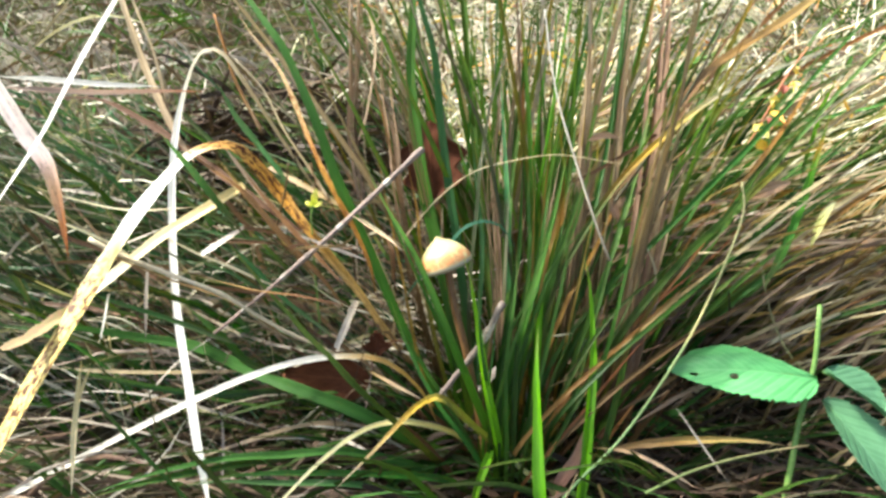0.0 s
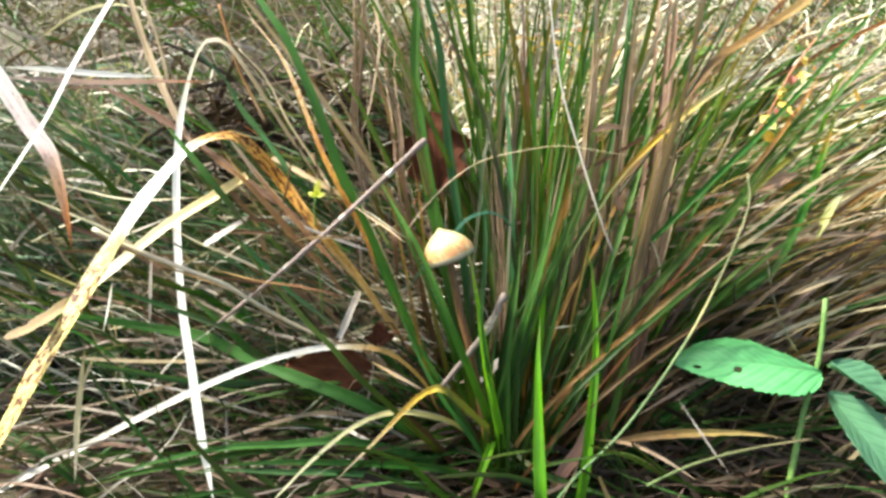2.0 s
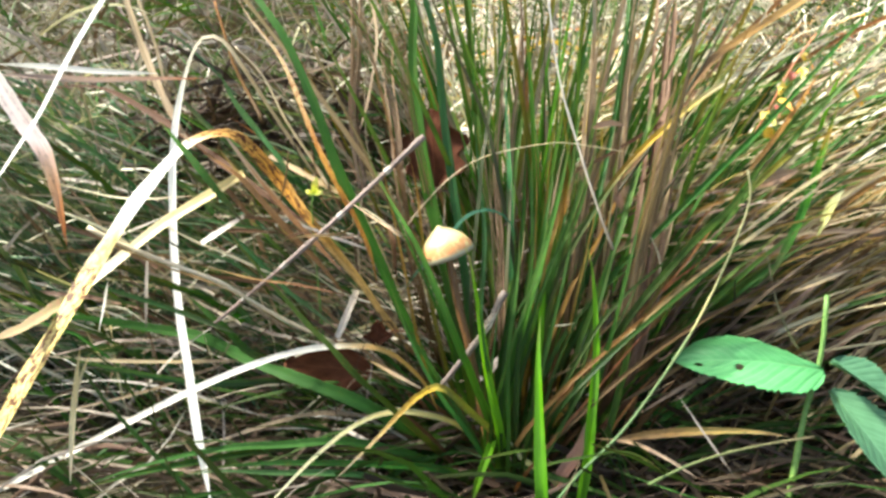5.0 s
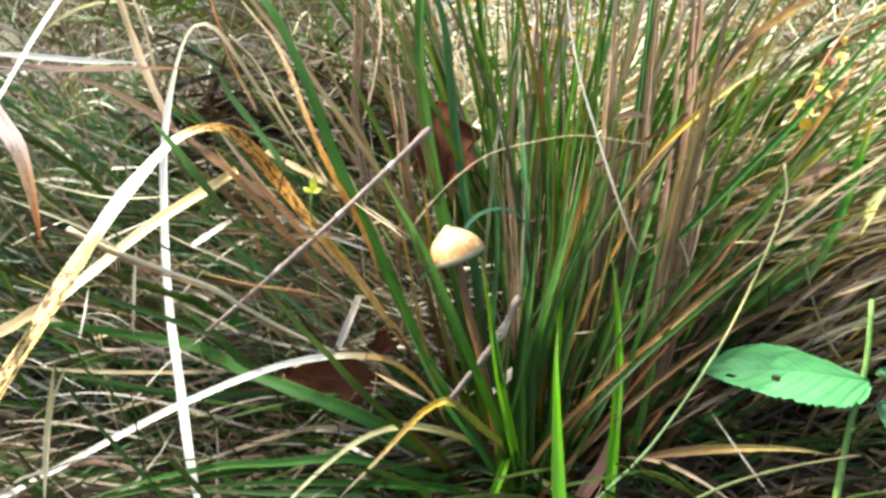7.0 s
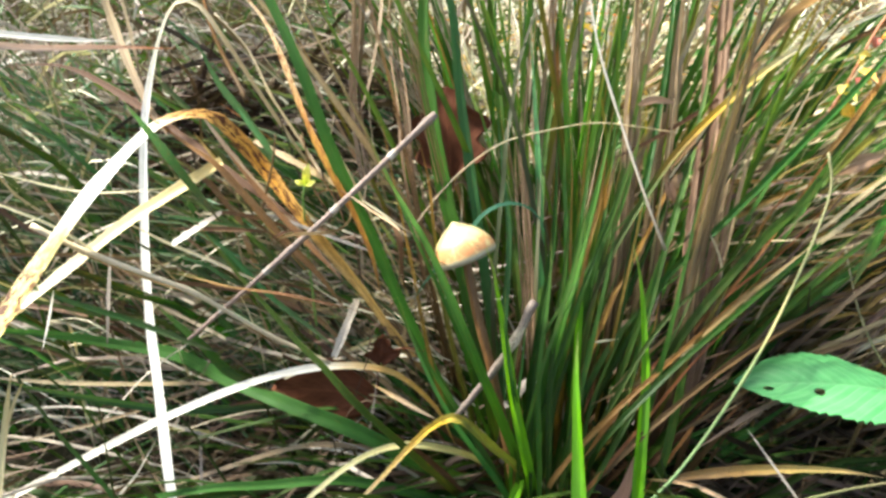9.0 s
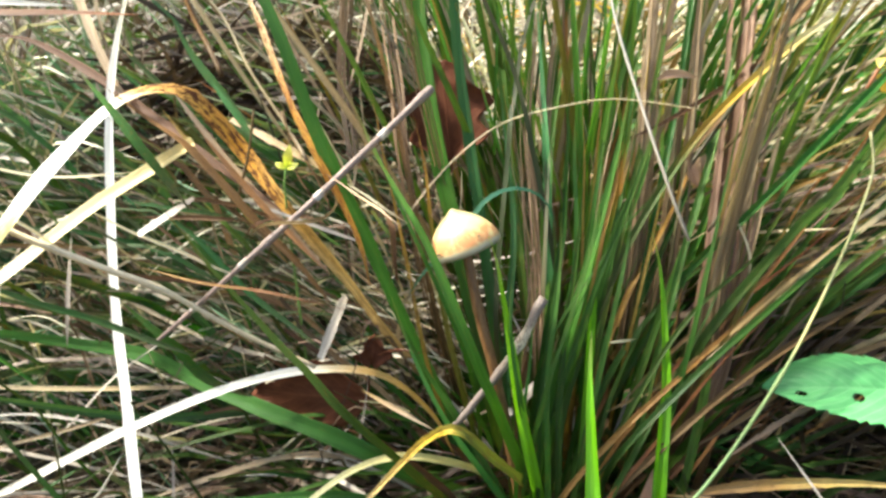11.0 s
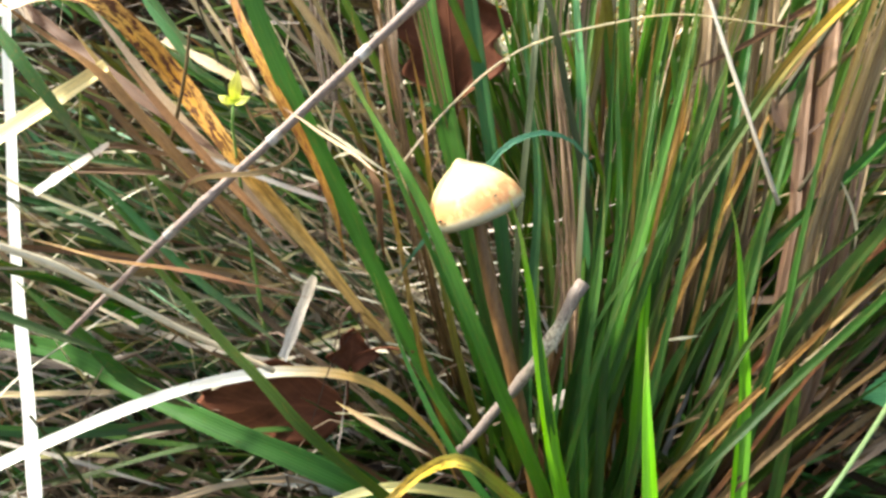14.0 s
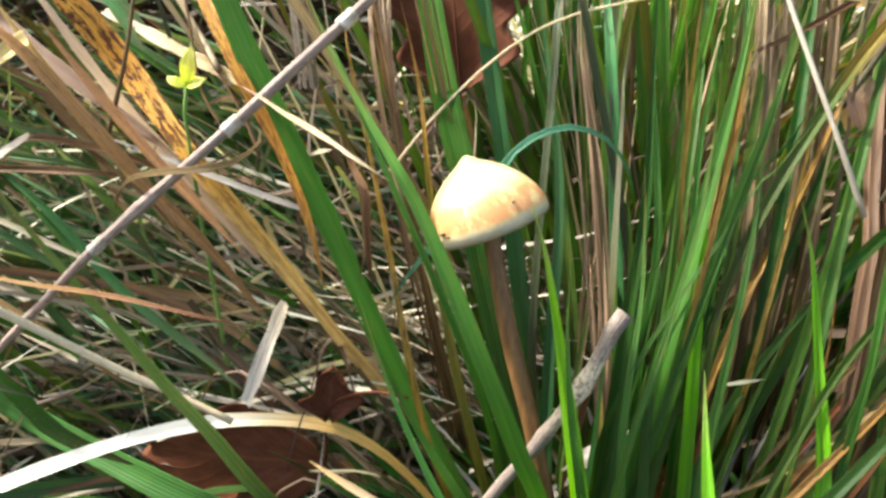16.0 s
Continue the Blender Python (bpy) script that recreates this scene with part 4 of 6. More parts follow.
blade("green_blade", GREEN, 2.8, (23.6, 21.1, -22.0), (20.1, 9.8, 22.2), (17.2, 26.4, 54.4), (14.8, 49.0, 78.9), (12.1, 70.5, 106.0), (10.3, 87.0, 129.2), (9.0, 103.0, 157.7))
blade("dark_blade", DARK, 1.6, (24.3, 22.7, -22.0), (27.1, 9.8, 45.7), (18.6, 31.3, 100.4), (14.1, 43.6, 119.2), (7.3, 52.0, 134.4), (-3.2, 63.9, 155.3))
blade("dark_blade", DARK, 1.4, (21.0, 23.9, -22.0), (8.4, 6.2, 50.1), (11.9, 34.6, 99.3), (14.3, 46.3, 110.4), (18.9, 60.8, 127.6), (30.3, 80.9, 151.0))
blade("green_blade", MID, 3.3, (26.4, 20.6, -22.0), (20.6, 2.8, 34.1), (22.9, 25.2, 68.6), (26.4, 49.9, 87.5), (31.0, 74.4, 109.3), (35.2, 93.7, 120.8))
blade("green_blade", TEAL, 2.2, (21.0, 16.0, -22.0), (12.4, 1.5, 17.7), (12.0, 12.1, 51.4), (13.1, 21.1, 66.3), (13.5, 31.2, 79.0), (12.2, 42.8, 95.4), (11.2, 52.1, 110.8))
blade("tan_blade", TANSTREAK, 1.8, (25.1, 19.7, -22.0), (15.9, 4.0, 28.6), (20.2, 22.4, 63.4), (23.9, 34.7, 75.5), (23.4, 43.9, 86.2), (20.0, 52.7, 96.6), (17.0, 62.9, 109.6))
blade("green_blade", GREEN, 1.8, (28.8, 15.5, -22.0), (23.3, -1.3, 18.8), (27.5, 10.6, 50.1), (31.4, 21.9, 64.9), (32.5, 32.5, 78.6), (32.8, 42.9, 92.1), (33.9, 53.6, 110.5))
blade("rusty_blade", ORANGEGREEN, 1.7, (30.2, 15.0, -22.0), (25.5, -2.5, 20.2), (30.3, 9.2, 53.5), (34.0, 19.0, 67.5), (36.9, 29.9, 81.7), (38.7, 39.6, 98.2), (41.0, 48.0, 111.1))
blade("green_blade", BRIGHTRUST, 2.6, (28.0, 10.0, -22.0), (22.1, -9.3, 7.8), (25.9, -5.1, 34.5), (31.5, 4.3, 54.4), (38.1, 16.0, 74.3), (44.3, 28.9, 94.5), (49.5, 41.5, 113.7))
blade("rusty_blade", EDGERUST, 1.4, (40.2, 20.4, 78.8), (42.4, 24.3, 84.7), (45.5, 29.6, 93.3), (48.5, 35.3, 103.0))
blade("green_blade", MID, 2.1, (27.5, 9.8, -22.0), (19.8, -9.6, 7.8), (25.0, -5.6, 33.7), (32.9, 4.4, 54.4), (42.0, 16.4, 72.0), (51.0, 28.4, 91.6), (57.8, 42.4, 113.6))
blade("green_blade", MID, 0.9, (33.8, 18.7, -22.0), (19.9, 9.4, 31.6), (37.5, 19.7, 68.3), (45.7, 24.5, 77.2), (55.8, 31.5, 85.5), (67.2, 41.4, 99.8))
blade("rusty_blade", ORANGE, 1.5, (36.7, 15.9, -22.0), (31.5, 0.8, 22.3), (43.3, 11.8, 54.3), (50.1, 19.5, 65.0), (58.6, 28.0, 77.0), (67.4, 37.8, 91.7), (77.9, 46.3, 104.1))
blade("tan_stalk", GREYTAN, 0.9, (58.5, 6.3, 80.2), (53.3, 11.2, 93.2), (46.9, 24.4, 112.2), (42.0, 35.4, 128.6), (39.2, 45.5, 143.7), (37.4, 56.5, 161.0))
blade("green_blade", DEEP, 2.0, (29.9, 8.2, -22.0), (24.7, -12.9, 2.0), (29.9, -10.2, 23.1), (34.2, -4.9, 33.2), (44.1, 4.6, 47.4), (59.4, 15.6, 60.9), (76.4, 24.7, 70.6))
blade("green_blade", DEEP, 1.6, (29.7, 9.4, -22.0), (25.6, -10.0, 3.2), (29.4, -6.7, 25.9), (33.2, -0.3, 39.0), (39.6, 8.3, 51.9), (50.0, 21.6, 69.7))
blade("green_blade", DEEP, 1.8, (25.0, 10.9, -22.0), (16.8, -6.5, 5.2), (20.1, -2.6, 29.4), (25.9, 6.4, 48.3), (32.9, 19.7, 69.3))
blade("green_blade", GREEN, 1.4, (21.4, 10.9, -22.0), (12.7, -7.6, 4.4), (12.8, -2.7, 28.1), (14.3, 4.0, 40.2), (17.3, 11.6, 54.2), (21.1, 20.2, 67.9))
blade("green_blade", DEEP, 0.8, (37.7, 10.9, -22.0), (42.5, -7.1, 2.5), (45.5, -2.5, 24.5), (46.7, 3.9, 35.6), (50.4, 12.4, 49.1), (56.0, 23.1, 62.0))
blade("green_blade", GREEN, 2.2, (37.1, 12.8, -22.0), (33.7, -0.3, 11.9), (44.2, 2.7, 40.4), (59.2, 11.0, 66.5), (74.0, 15.6, 81.1), (95.8, 26.5, 99.1), (126.3, 45.5, 121.0), (155.5, 65.2, 144.1))
blade("yellow_blade", YELLOWWHITE, 2.1, (35.3, 0.7, 59.3), (42.1, 9.1, 76.0), (52.9, 18.1, 92.1), (64.9, 26.9, 104.9), (84.0, 39.5, 117.4), (108.0, 57.4, 127.7), (136.4, 75.6, 135.3), (173.4, 94.5, 144.9))
blade("brown_dry_blade", BROWN, 1.7, (60.6, 25.3, 95.9), (75.8, 41.0, 107.0), (94.3, 61.6, 118.1), (116.3, 91.0, 135.8), (130.0, 108.6, 146.5))
blade("tan_blade", TANSTREAK, 5.5, (50.2, 17.6, -22.0), (60.0, -1.9, 29.0), (70.3, 16.7, 63.6), (75.6, 32.5, 78.2), (82.9, 54.3, 100.9), (89.1, 74.8, 126.0), (94.4, 96.8, 156.8))
blade("tan_blade", TANSTREAK, 3.9, (48.1, 28.8, -22.0), (55.6, 19.8, 47.9), (66.2, 48.7, 98.5), (73.6, 74.8, 126.2), (79.8, 99.9, 156.8))
blade("tan_blade", TANSTREAK, 1.8, (24.3, 20.6, -22.0), (20.0, 3.0, 38.1), (18.6, 25.2, 81.7), (18.4, 46.0, 104.1), (21.9, 69.9, 127.8), (25.8, 93.7, 156.1))
blade("tan_blade", TANSTREAK, 2.6, (-32.3, 35.3, 93.3), (-37.5, 58.6, 114.1), (-37.2, 75.1, 134.1), (-37.0, 91.0, 157.3))
blade("tan_blade", TANSTREAK, 2.1, (6.1, 26.3, -22.0), (-9.7, 20.6, 45.2), (-17.8, 30.1, 92.9), (-20.4, 49.4, 112.0), (-24.8, 70.3, 134.7), (-23.4, 86.0, 157.5))
blade("green_blade", GREEN, 2.0, (40.4, 10.3, -22.0), (41.8, -14.6, 19.6), (50.8, -4.3, 51.4), (58.8, 10.8, 70.9), (68.5, 30.0, 94.1), (76.4, 47.1, 115.6), (82.9, 60.0, 133.0))
blade("green_blade", MID, 2.4, (45.8, 7.7, -22.0), (53.2, -21.3, 12.2), (61.6, -11.9, 36.6), (70.4, 10.7, 57.9), (77.5, 30.5, 74.6), (82.1, 46.0, 88.3))
blade("green_blade", GREEN, 1.8, (34.0, 15.2, -22.0), (31.4, -6.6, 29.8), (38.0, 9.8, 67.3), (45.6, 33.0, 93.3), (52.1, 54.7, 116.1), (56.2, 70.5, 133.6))
blade("green_blade", GREEN, 1.6, (36.1, 17.3, -22.0), (32.6, -4.3, 36.6), (42.2, 15.8, 75.0), (52.1, 39.8, 97.2), (60.5, 60.0, 121.0), (67.2, 82.8, 146.1))
blade("rusty_blade", RUST, 1.1, (47.1, 12.3, -22.0), (45.1, -7.4, 23.9), (64.2, 1.3, 50.1), (85.4, 16.0, 66.0), (101.3, 29.1, 79.4), (118.8, 45.2, 94.7), (141.5, 64.2, 114.8))
blade("green_blade", DEEP, 1.7, (42.6, 6.5, -22.0), (35.1, -21.8, 26.0), (55.2, -15.2, 49.6), (83.5, 2.4, 64.4), (110.8, 21.3, 76.2), (135.5, 39.0, 88.1), (164.3, 57.2, 99.2))
blade("green_blade", DEEP, 0.8, (39.1, 5.8, -22.0), (30.7, -21.6, 19.5), (48.3, -17.2, 42.5), (71.5, -3.8, 57.4), (98.8, 12.0, 70.0), (125.6, 25.5, 78.5), (158.5, 40.0, 85.4))
blade("tan_straw", STRAW, 1.4, (61.3, -10.2, 53.9), (86.1, 5.3, 65.0), (110.8, 21.3, 76.2), (134.5, 35.9, 86.1), (161.5, 51.0, 97.8))
blade("tan_straw", RUSTSTRAW, 1.5, (36.6, -11.7, 38.7), (51.7, -7.2, 44.5), (69.6, 1.4, 53.3), (88.1, 11.4, 63.9), (109.5, 22.8, 75.5))
blade("rusty_blade", ORANGEGREEN, 2.2, (93.6, 17.5, 80.1), (117.4, 36.0, 93.6), (140.6, 52.8, 103.9), (166.1, 65.3, 109.9))
blade("tan_straw", STRAW, 2.3, (126.6, 10.9, 60.1), (138.4, 16.8, 61.9), (154.4, 22.8, 64.3))
blade("green_blade", BRIGHTRUST, 3.3, (120.6, 16.4, 63.4), (134.5, 32.2, 77.8), (151.7, 57.7, 101.3), (160.8, 70.6, 117.4))
blade("green_blade", BRIGHT, 2.2, (150.7, 64.6, 90.3), (156.2, 74.1, 101.1), (165.7, 87.5, 118.1), (174.2, 97.3, 127.4))
blade("tan_straw", RUSTSTRAW, 1.0, (41.2, -10.2, 40.7), (52.2, -1.7, 47.6), (63.9, 6.6, 53.2), (72.7, 11.8, 59.1))
blade("rusty_blade", ORANGE, 1.4, (39.6, 9.8, -22.0), (35.4, -11.7, 12.8), (49.2, -5.7, 30.3), (55.1, -1.2, 33.8), (62.1, 3.4, 37.5), (69.9, 8.2, 41.3))
blade("dark_stem", DARK, 1.0, (67.4, 18.3, 77.9), (83.3, 33.8, 92.6), (98.0, 49.2, 107.5))
blade("green_blade", GREEN, 1.7, (45.9, 22.0, -22.0), (43.7, 7.1, 41.5), (61.7, 29.0, 79.8), (76.9, 49.9, 98.0), (96.0, 76.9, 123.4), (108.8, 99.3, 145.7))
blade("brown_dry_blade", BROWN, 1.4, (46.0, 37.3, 98.1), (63.3, 46.2, 103.5), (86.2, 59.8, 112.3), (105.7, 73.5, 123.9))
blade("rusty_blade", RUST, 2.1, (111.0, 89.6, 122.9), (123.7, 103.5, 130.5), (132.8, 112.2, 137.0), (148.5, 126.3, 146.7))
blade("straw", CREAM, 1.2, (61.8, 92.2, 125.3), (72.0, 102.0, 134.8), (91.0, 118.0, 146.1))
blade("green_blade", MID, 1.5, (43.9, 9.5, -22.0), (48.3, -16.7, 20.0), (57.8, -6.7, 53.3), (64.7, 6.9, 72.1), (70.4, 19.0, 88.0), (74.1, 27.1, 100.1), (78.6, 35.4, 112.3))
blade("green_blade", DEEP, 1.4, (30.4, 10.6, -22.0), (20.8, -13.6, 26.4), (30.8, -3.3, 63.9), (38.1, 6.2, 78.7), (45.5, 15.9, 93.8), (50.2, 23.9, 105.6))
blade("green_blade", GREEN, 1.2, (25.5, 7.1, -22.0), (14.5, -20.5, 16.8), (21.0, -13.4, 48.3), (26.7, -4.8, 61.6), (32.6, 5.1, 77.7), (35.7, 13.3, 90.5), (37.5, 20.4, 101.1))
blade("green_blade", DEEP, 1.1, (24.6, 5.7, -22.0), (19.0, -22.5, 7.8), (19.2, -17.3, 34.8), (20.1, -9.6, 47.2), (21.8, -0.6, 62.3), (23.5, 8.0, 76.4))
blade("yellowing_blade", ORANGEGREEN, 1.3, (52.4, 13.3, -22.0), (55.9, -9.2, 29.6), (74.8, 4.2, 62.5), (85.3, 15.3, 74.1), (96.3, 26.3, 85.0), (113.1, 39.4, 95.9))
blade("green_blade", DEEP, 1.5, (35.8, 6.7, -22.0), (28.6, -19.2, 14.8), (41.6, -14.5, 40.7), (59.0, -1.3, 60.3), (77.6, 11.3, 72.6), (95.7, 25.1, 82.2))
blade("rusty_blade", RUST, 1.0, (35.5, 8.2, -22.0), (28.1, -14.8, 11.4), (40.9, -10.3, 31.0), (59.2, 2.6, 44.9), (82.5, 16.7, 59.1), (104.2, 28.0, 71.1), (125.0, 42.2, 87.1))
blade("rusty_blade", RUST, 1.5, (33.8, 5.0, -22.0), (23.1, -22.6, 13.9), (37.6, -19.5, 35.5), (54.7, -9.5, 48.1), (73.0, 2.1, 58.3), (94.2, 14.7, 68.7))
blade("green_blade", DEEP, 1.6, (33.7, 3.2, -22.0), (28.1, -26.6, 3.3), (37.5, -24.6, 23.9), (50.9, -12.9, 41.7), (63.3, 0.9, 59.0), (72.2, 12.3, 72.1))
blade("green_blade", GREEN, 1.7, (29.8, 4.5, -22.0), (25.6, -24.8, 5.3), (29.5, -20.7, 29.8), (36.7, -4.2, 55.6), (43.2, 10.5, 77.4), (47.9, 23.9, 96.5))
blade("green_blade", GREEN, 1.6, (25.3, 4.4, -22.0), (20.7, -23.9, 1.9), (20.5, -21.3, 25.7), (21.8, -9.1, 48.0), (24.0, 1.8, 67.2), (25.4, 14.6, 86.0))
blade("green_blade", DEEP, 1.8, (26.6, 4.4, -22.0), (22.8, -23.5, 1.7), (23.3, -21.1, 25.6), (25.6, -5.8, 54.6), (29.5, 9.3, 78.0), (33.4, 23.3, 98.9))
blade("green_blade", GREEN, 1.8, (18.4, 4.1, -22.0), (18.4, -21.4, 1.2), (6.8, -22.0, 21.7), (-4.1, -16.5, 35.6), (-13.2, -7.7, 51.6), (-20.7, 1.3, 67.8))
blade("rusty_blade", RUST, 1.2, (31.9, 2.3, -22.0), (23.6, -27.5, 1.2), (33.8, -27.1, 19.2), (48.8, -17.6, 34.1), (64.6, -6.7, 46.3), (81.4, 4.9, 56.7))
blade("tan_straw", BROWN, 1.7, (35.6, -26.3, 20.7), (54.2, -17.1, 35.9), (79.8, -4.0, 48.9), (107.7, 10.5, 57.8), (131.5, 20.2, 65.8))
blade("tan_straw", RUSTSTRAW, 1.6, (61.2, -13.0, 28.4), (94.1, 6.2, 35.6), (125.9, 19.8, 41.1), (156.0, 28.7, 42.9))
blade("tan_straw", STRAW, 1.4, (68.8, -13.6, 24.3), (95.4, 1.6, 29.4), (127.9, 14.9, 29.9), (153.8, 18.5, 29.9))
blade("green_blade", DULL, 1.8, (-73.9, -3.6, 51.5), (-98.7, -3.7, 62.5), (-118.4, -5.8, 72.1), (-134.0, -7.3, 81.0))
blade("green_blade", DULL, 1.7, (-39.7, -3.3, 53.4), (-59.0, 4.7, 66.3), (-74.2, 11.2, 80.1), (-87.8, 16.4, 90.4))
blade("green_blade", GREEN, 2.2, (8.0, 2.0, -20.0), (-6.0, -16.0, 12.0), (-20.0, -20.5, 32.0), (-32.2, -20.0, 45.6), (-41.1, -16.0, 54.8), (-47.7, -12.0, 59.3), (-55.8, -8.0, 67.4), (-65.5, -4.0, 77.9), (-74.1, 0.0, 88.2), (-80.0, 3.0, 95.0))
blade("thin_straw", CREAM, 0.9, (-58.5, 4.4, 70.6), (-73.7, 7.1, 75.7), (-90.7, 10.0, 82.8), (-106.3, 13.7, 88.6))
blade("thin_straw", GREY, 1.1, (-21.1, 11.3, 75.4), (-32.2, 10.8, 79.9), (-47.0, 11.2, 86.1), (-63.5, 11.8, 92.0))
blade("thin_straw", CREAM, 0.8, (-93.1, 23.0, 95.1), (-117.3, 20.1, 95.4), (-135.9, 16.9, 100.8), (-150.3, 14.8, 107.6))
blade("thin_straw", GREY, 0.9, (-66.9, -6.9, 17.6), (-92.0, -6.4, 27.0), (-120.8, -6.4, 34.2), (-145.4, -12.3, 36.0))
blade("thin_straw", STRAW, 1.0, (-79.0, 2.4, 37.7), (-105.5, -5.9, 31.5), (-132.2, -14.8, 28.4), (-153.7, -21.9, 29.1))
blade("thin_straw", GREY, 0.9, (-118.0, -12.2, 26.5), (-109.6, -4.9, 33.1), (-97.5, 5.6, 42.8), (-80.8, 15.7, 50.9))
blade("thin_straw", GREY, 0.9, (-81.6, -24.2, 4.6), (-82.3, -14.2, 16.0), (-83.8, -6.8, 27.3))
blade("tan_straw", STRAW, 1.4, (-70.5, 7.7, 33.7), (-97.6, 2.8, 36.2), (-131.6, -1.8, 40.5), (-156.8, -7.9, 47.0))
blade("tan_straw", STRAW, 1.6, (-23.3, 0.6, 11.7), (-49.5, -2.6, 16.7), (-72.4, -10.2, 15.2), (-95.5, -16.2, 10.1))
blade("green_blade", DEEP, 2.3, (25.0, 10.4, -22.0), (16.9, -12.2, 17.2), (20.0, -3.9, 50.4), (23.6, 6.0, 67.1), (26.6, 14.6, 80.8), (28.1, 25.1, 99.1), (29.2, 34.3, 114.4))
blade("green_blade", MID, 3.2, (27.8, 9.4, -22.0), (19.9, -14.8, 18.6), (25.5, -6.8, 52.5), (31.4, 4.0, 70.7), (36.3, 13.1, 85.0), (40.9, 21.4, 99.9), (45.7, 31.3, 117.9))
blade("rusty_blade", ORANGE, 1.2, (32.4, 13.5, -22.0), (27.5, -5.8, 30.7), (34.8, 4.8, 76.5), (37.2, 9.1, 85.4), (39.9, 14.3, 94.0), (42.0, 20.3, 104.7))
blade("rusty_blade", ORANGE, 0.8, (30.7, 16.2, -22.0), (29.5, -2.1, 36.7), (31.3, 12.7, 87.6), (32.1, 19.5, 100.5), (31.9, 28.4, 117.5))
blade("green_blade", MID, 2.5, (30.5, 11.4, -22.0), (22.3, -10.8, 23.4), (31.0, -1.0, 59.3), (38.1, 9.2, 75.7), (44.0, 16.2, 87.4), (48.3, 21.7, 96.3), (56.4, 33.0, 114.2))
blade("green_blade", GREEN, 0.8, (34.6, 14.3, -22.0), (18.0, -5.3, 41.3), (39.3, 7.1, 80.3), (46.3, 11.8, 86.7), (55.7, 18.3, 96.1))
blade("thin_straw", CREAM, 0.6, (76.9, 9.1, 67.9), (77.1, 11.4, 73.2), (75.1, 13.7, 79.1), (72.0, 15.4, 83.9))
blade("tan_blade", TANSTREAK, 4.9, (52.3, 17.5, -22.0), (64.1, -1.4, 30.7), (74.5, 16.2, 70.9), (77.9, 26.5, 83.5), (81.7, 35.8, 98.2), (87.5, 47.1, 116.3))
blade("yellowing_blade", YELLOWTIP, 1.5, (26.3, 19.3, -22.0), (20.6, 2.6, 40.4), (22.7, 21.3, 91.9), (23.2, 25.2, 97.9), (24.5, 29.6, 105.0))
blade("green_blade", DEEP, 2.2, (26.5, 5.9, -22.0), (19.9, -19.9, 3.9), (23.1, -16.8, 28.0), (27.1, -8.7, 42.9), (32.6, -1.1, 54.0), (40.5, 9.3, 70.5))
blade("green_blade", MID, 2.3, (24.6, 5.7, -22.0), (17.8, -20.3, 2.2), (19.2, -17.3, 25.5), (21.6, -10.2, 38.3), (25.3, -1.8, 51.7), (31.5, 10.3, 70.0))
blade("green_blade", DEEP, 1.3, (32.4, 6.8, -22.0), (29.0, -18.6, 5.5), (34.8, -14.2, 28.7), (39.8, -6.1, 40.8), (45.5, 1.7, 52.1), (53.7, 10.4, 64.6))
blade("thin_straw", CREAM, 0.7, (37.5, -0.9, 53.3), (41.3, -0.3, 53.5), (45.7, 0.3, 53.8))
blade("rusty_blade", RUST, 1.7, (34.1, 6.8, -22.0), (26.9, -17.4, 7.6), (38.3, -14.4, 27.3), (45.5, -9.5, 34.1), (54.3, -3.3, 40.8), (65.6, 1.8, 46.4))
blade("tan_straw", RUSTSTRAW, 1.7, (56.4, -3.6, 41.8), (66.3, 2.1, 49.1), (76.5, 7.0, 54.3), (89.5, 15.1, 64.7))
blade("rusty_blade", ORANGE, 1.1, (41.5, 11.5, -22.0), (43.2, -8.7, 16.1), (53.0, -0.8, 46.8), (57.4, 5.3, 56.7), (60.0, 12.5, 67.5))
blade("rusty_blade", RUST, 1.4, (47.1, 7.9, -22.0), (51.0, -14.5, 4.1), (64.1, -11.0, 22.7), (70.5, -6.2, 29.1), (78.4, -1.1, 35.4))
blade("withered_blade", STRAW, 2.3, (-38.7, 14.9, 66.6), (-50.8, 21.2, 78.2), (-63.5, 28.6, 89.6), (-74.6, 36.1, 100.6), (-88.6, 45.6, 115.3))
blade("green_blade", DARK, 0.7, (-49.3, 17.8, 95.9), (-52.0, 22.5, 104.0), (-57.9, 30.2, 118.3))
blade("green_blade", TEAL, 1.9, (-57.0, 23.0, 102.7), (-63.5, 28.4, 109.7), (-71.4, 34.6, 117.8))
blade("thin_straw", BROWN, 0.6, (-48.3, 8.3, 86.8), (-53.0, 7.2, 86.9), (-57.0, 6.5, 85.2), (-59.1, 5.9, 81.3))
blade("thin_straw", BROWN, 0.6, (-37.8, 11.7, 92.0), (-38.3, 13.3, 95.5), (-40.5, 14.0, 97.3), (-43.6, 14.6, 96.3), (-47.9, 14.7, 94.0))
blade("green_blade", TEAL, 1.1, (-63.0, 11.3, 86.1), (-79.3, 12.8, 88.3), (-92.4, 14.1, 89.7))
blade("brown_dry_blade", BROWN, 1.4, (-58.0, 12.6, 84.3), (-74.4, 13.4, 85.2), (-93.7, 14.3, 85.1))
blade("green_blade", TEAL, 1.4, (-65.8, 3.8, 69.1), (-77.4, 7.0, 75.2), (-89.2, 9.3, 79.3))
blade("green_blade", GREEN, 1.6, (-53.0, 4.8, 71.7), (-62.7, 11.2, 80.8), (-72.8, 17.0, 88.5))
blade("green_blade", GREEN, 1.4, (-62.3, 3.1, 67.5), (-70.6, 8.7, 75.0), (-77.5, 12.0, 81.8))
blade("thin_straw", BROWN, 0.9, (-20.9, 5.1, 68.9), (-20.0, 8.8, 74.8), (-21.0, 13.5, 82.8), (-23.5, 17.6, 89.8))
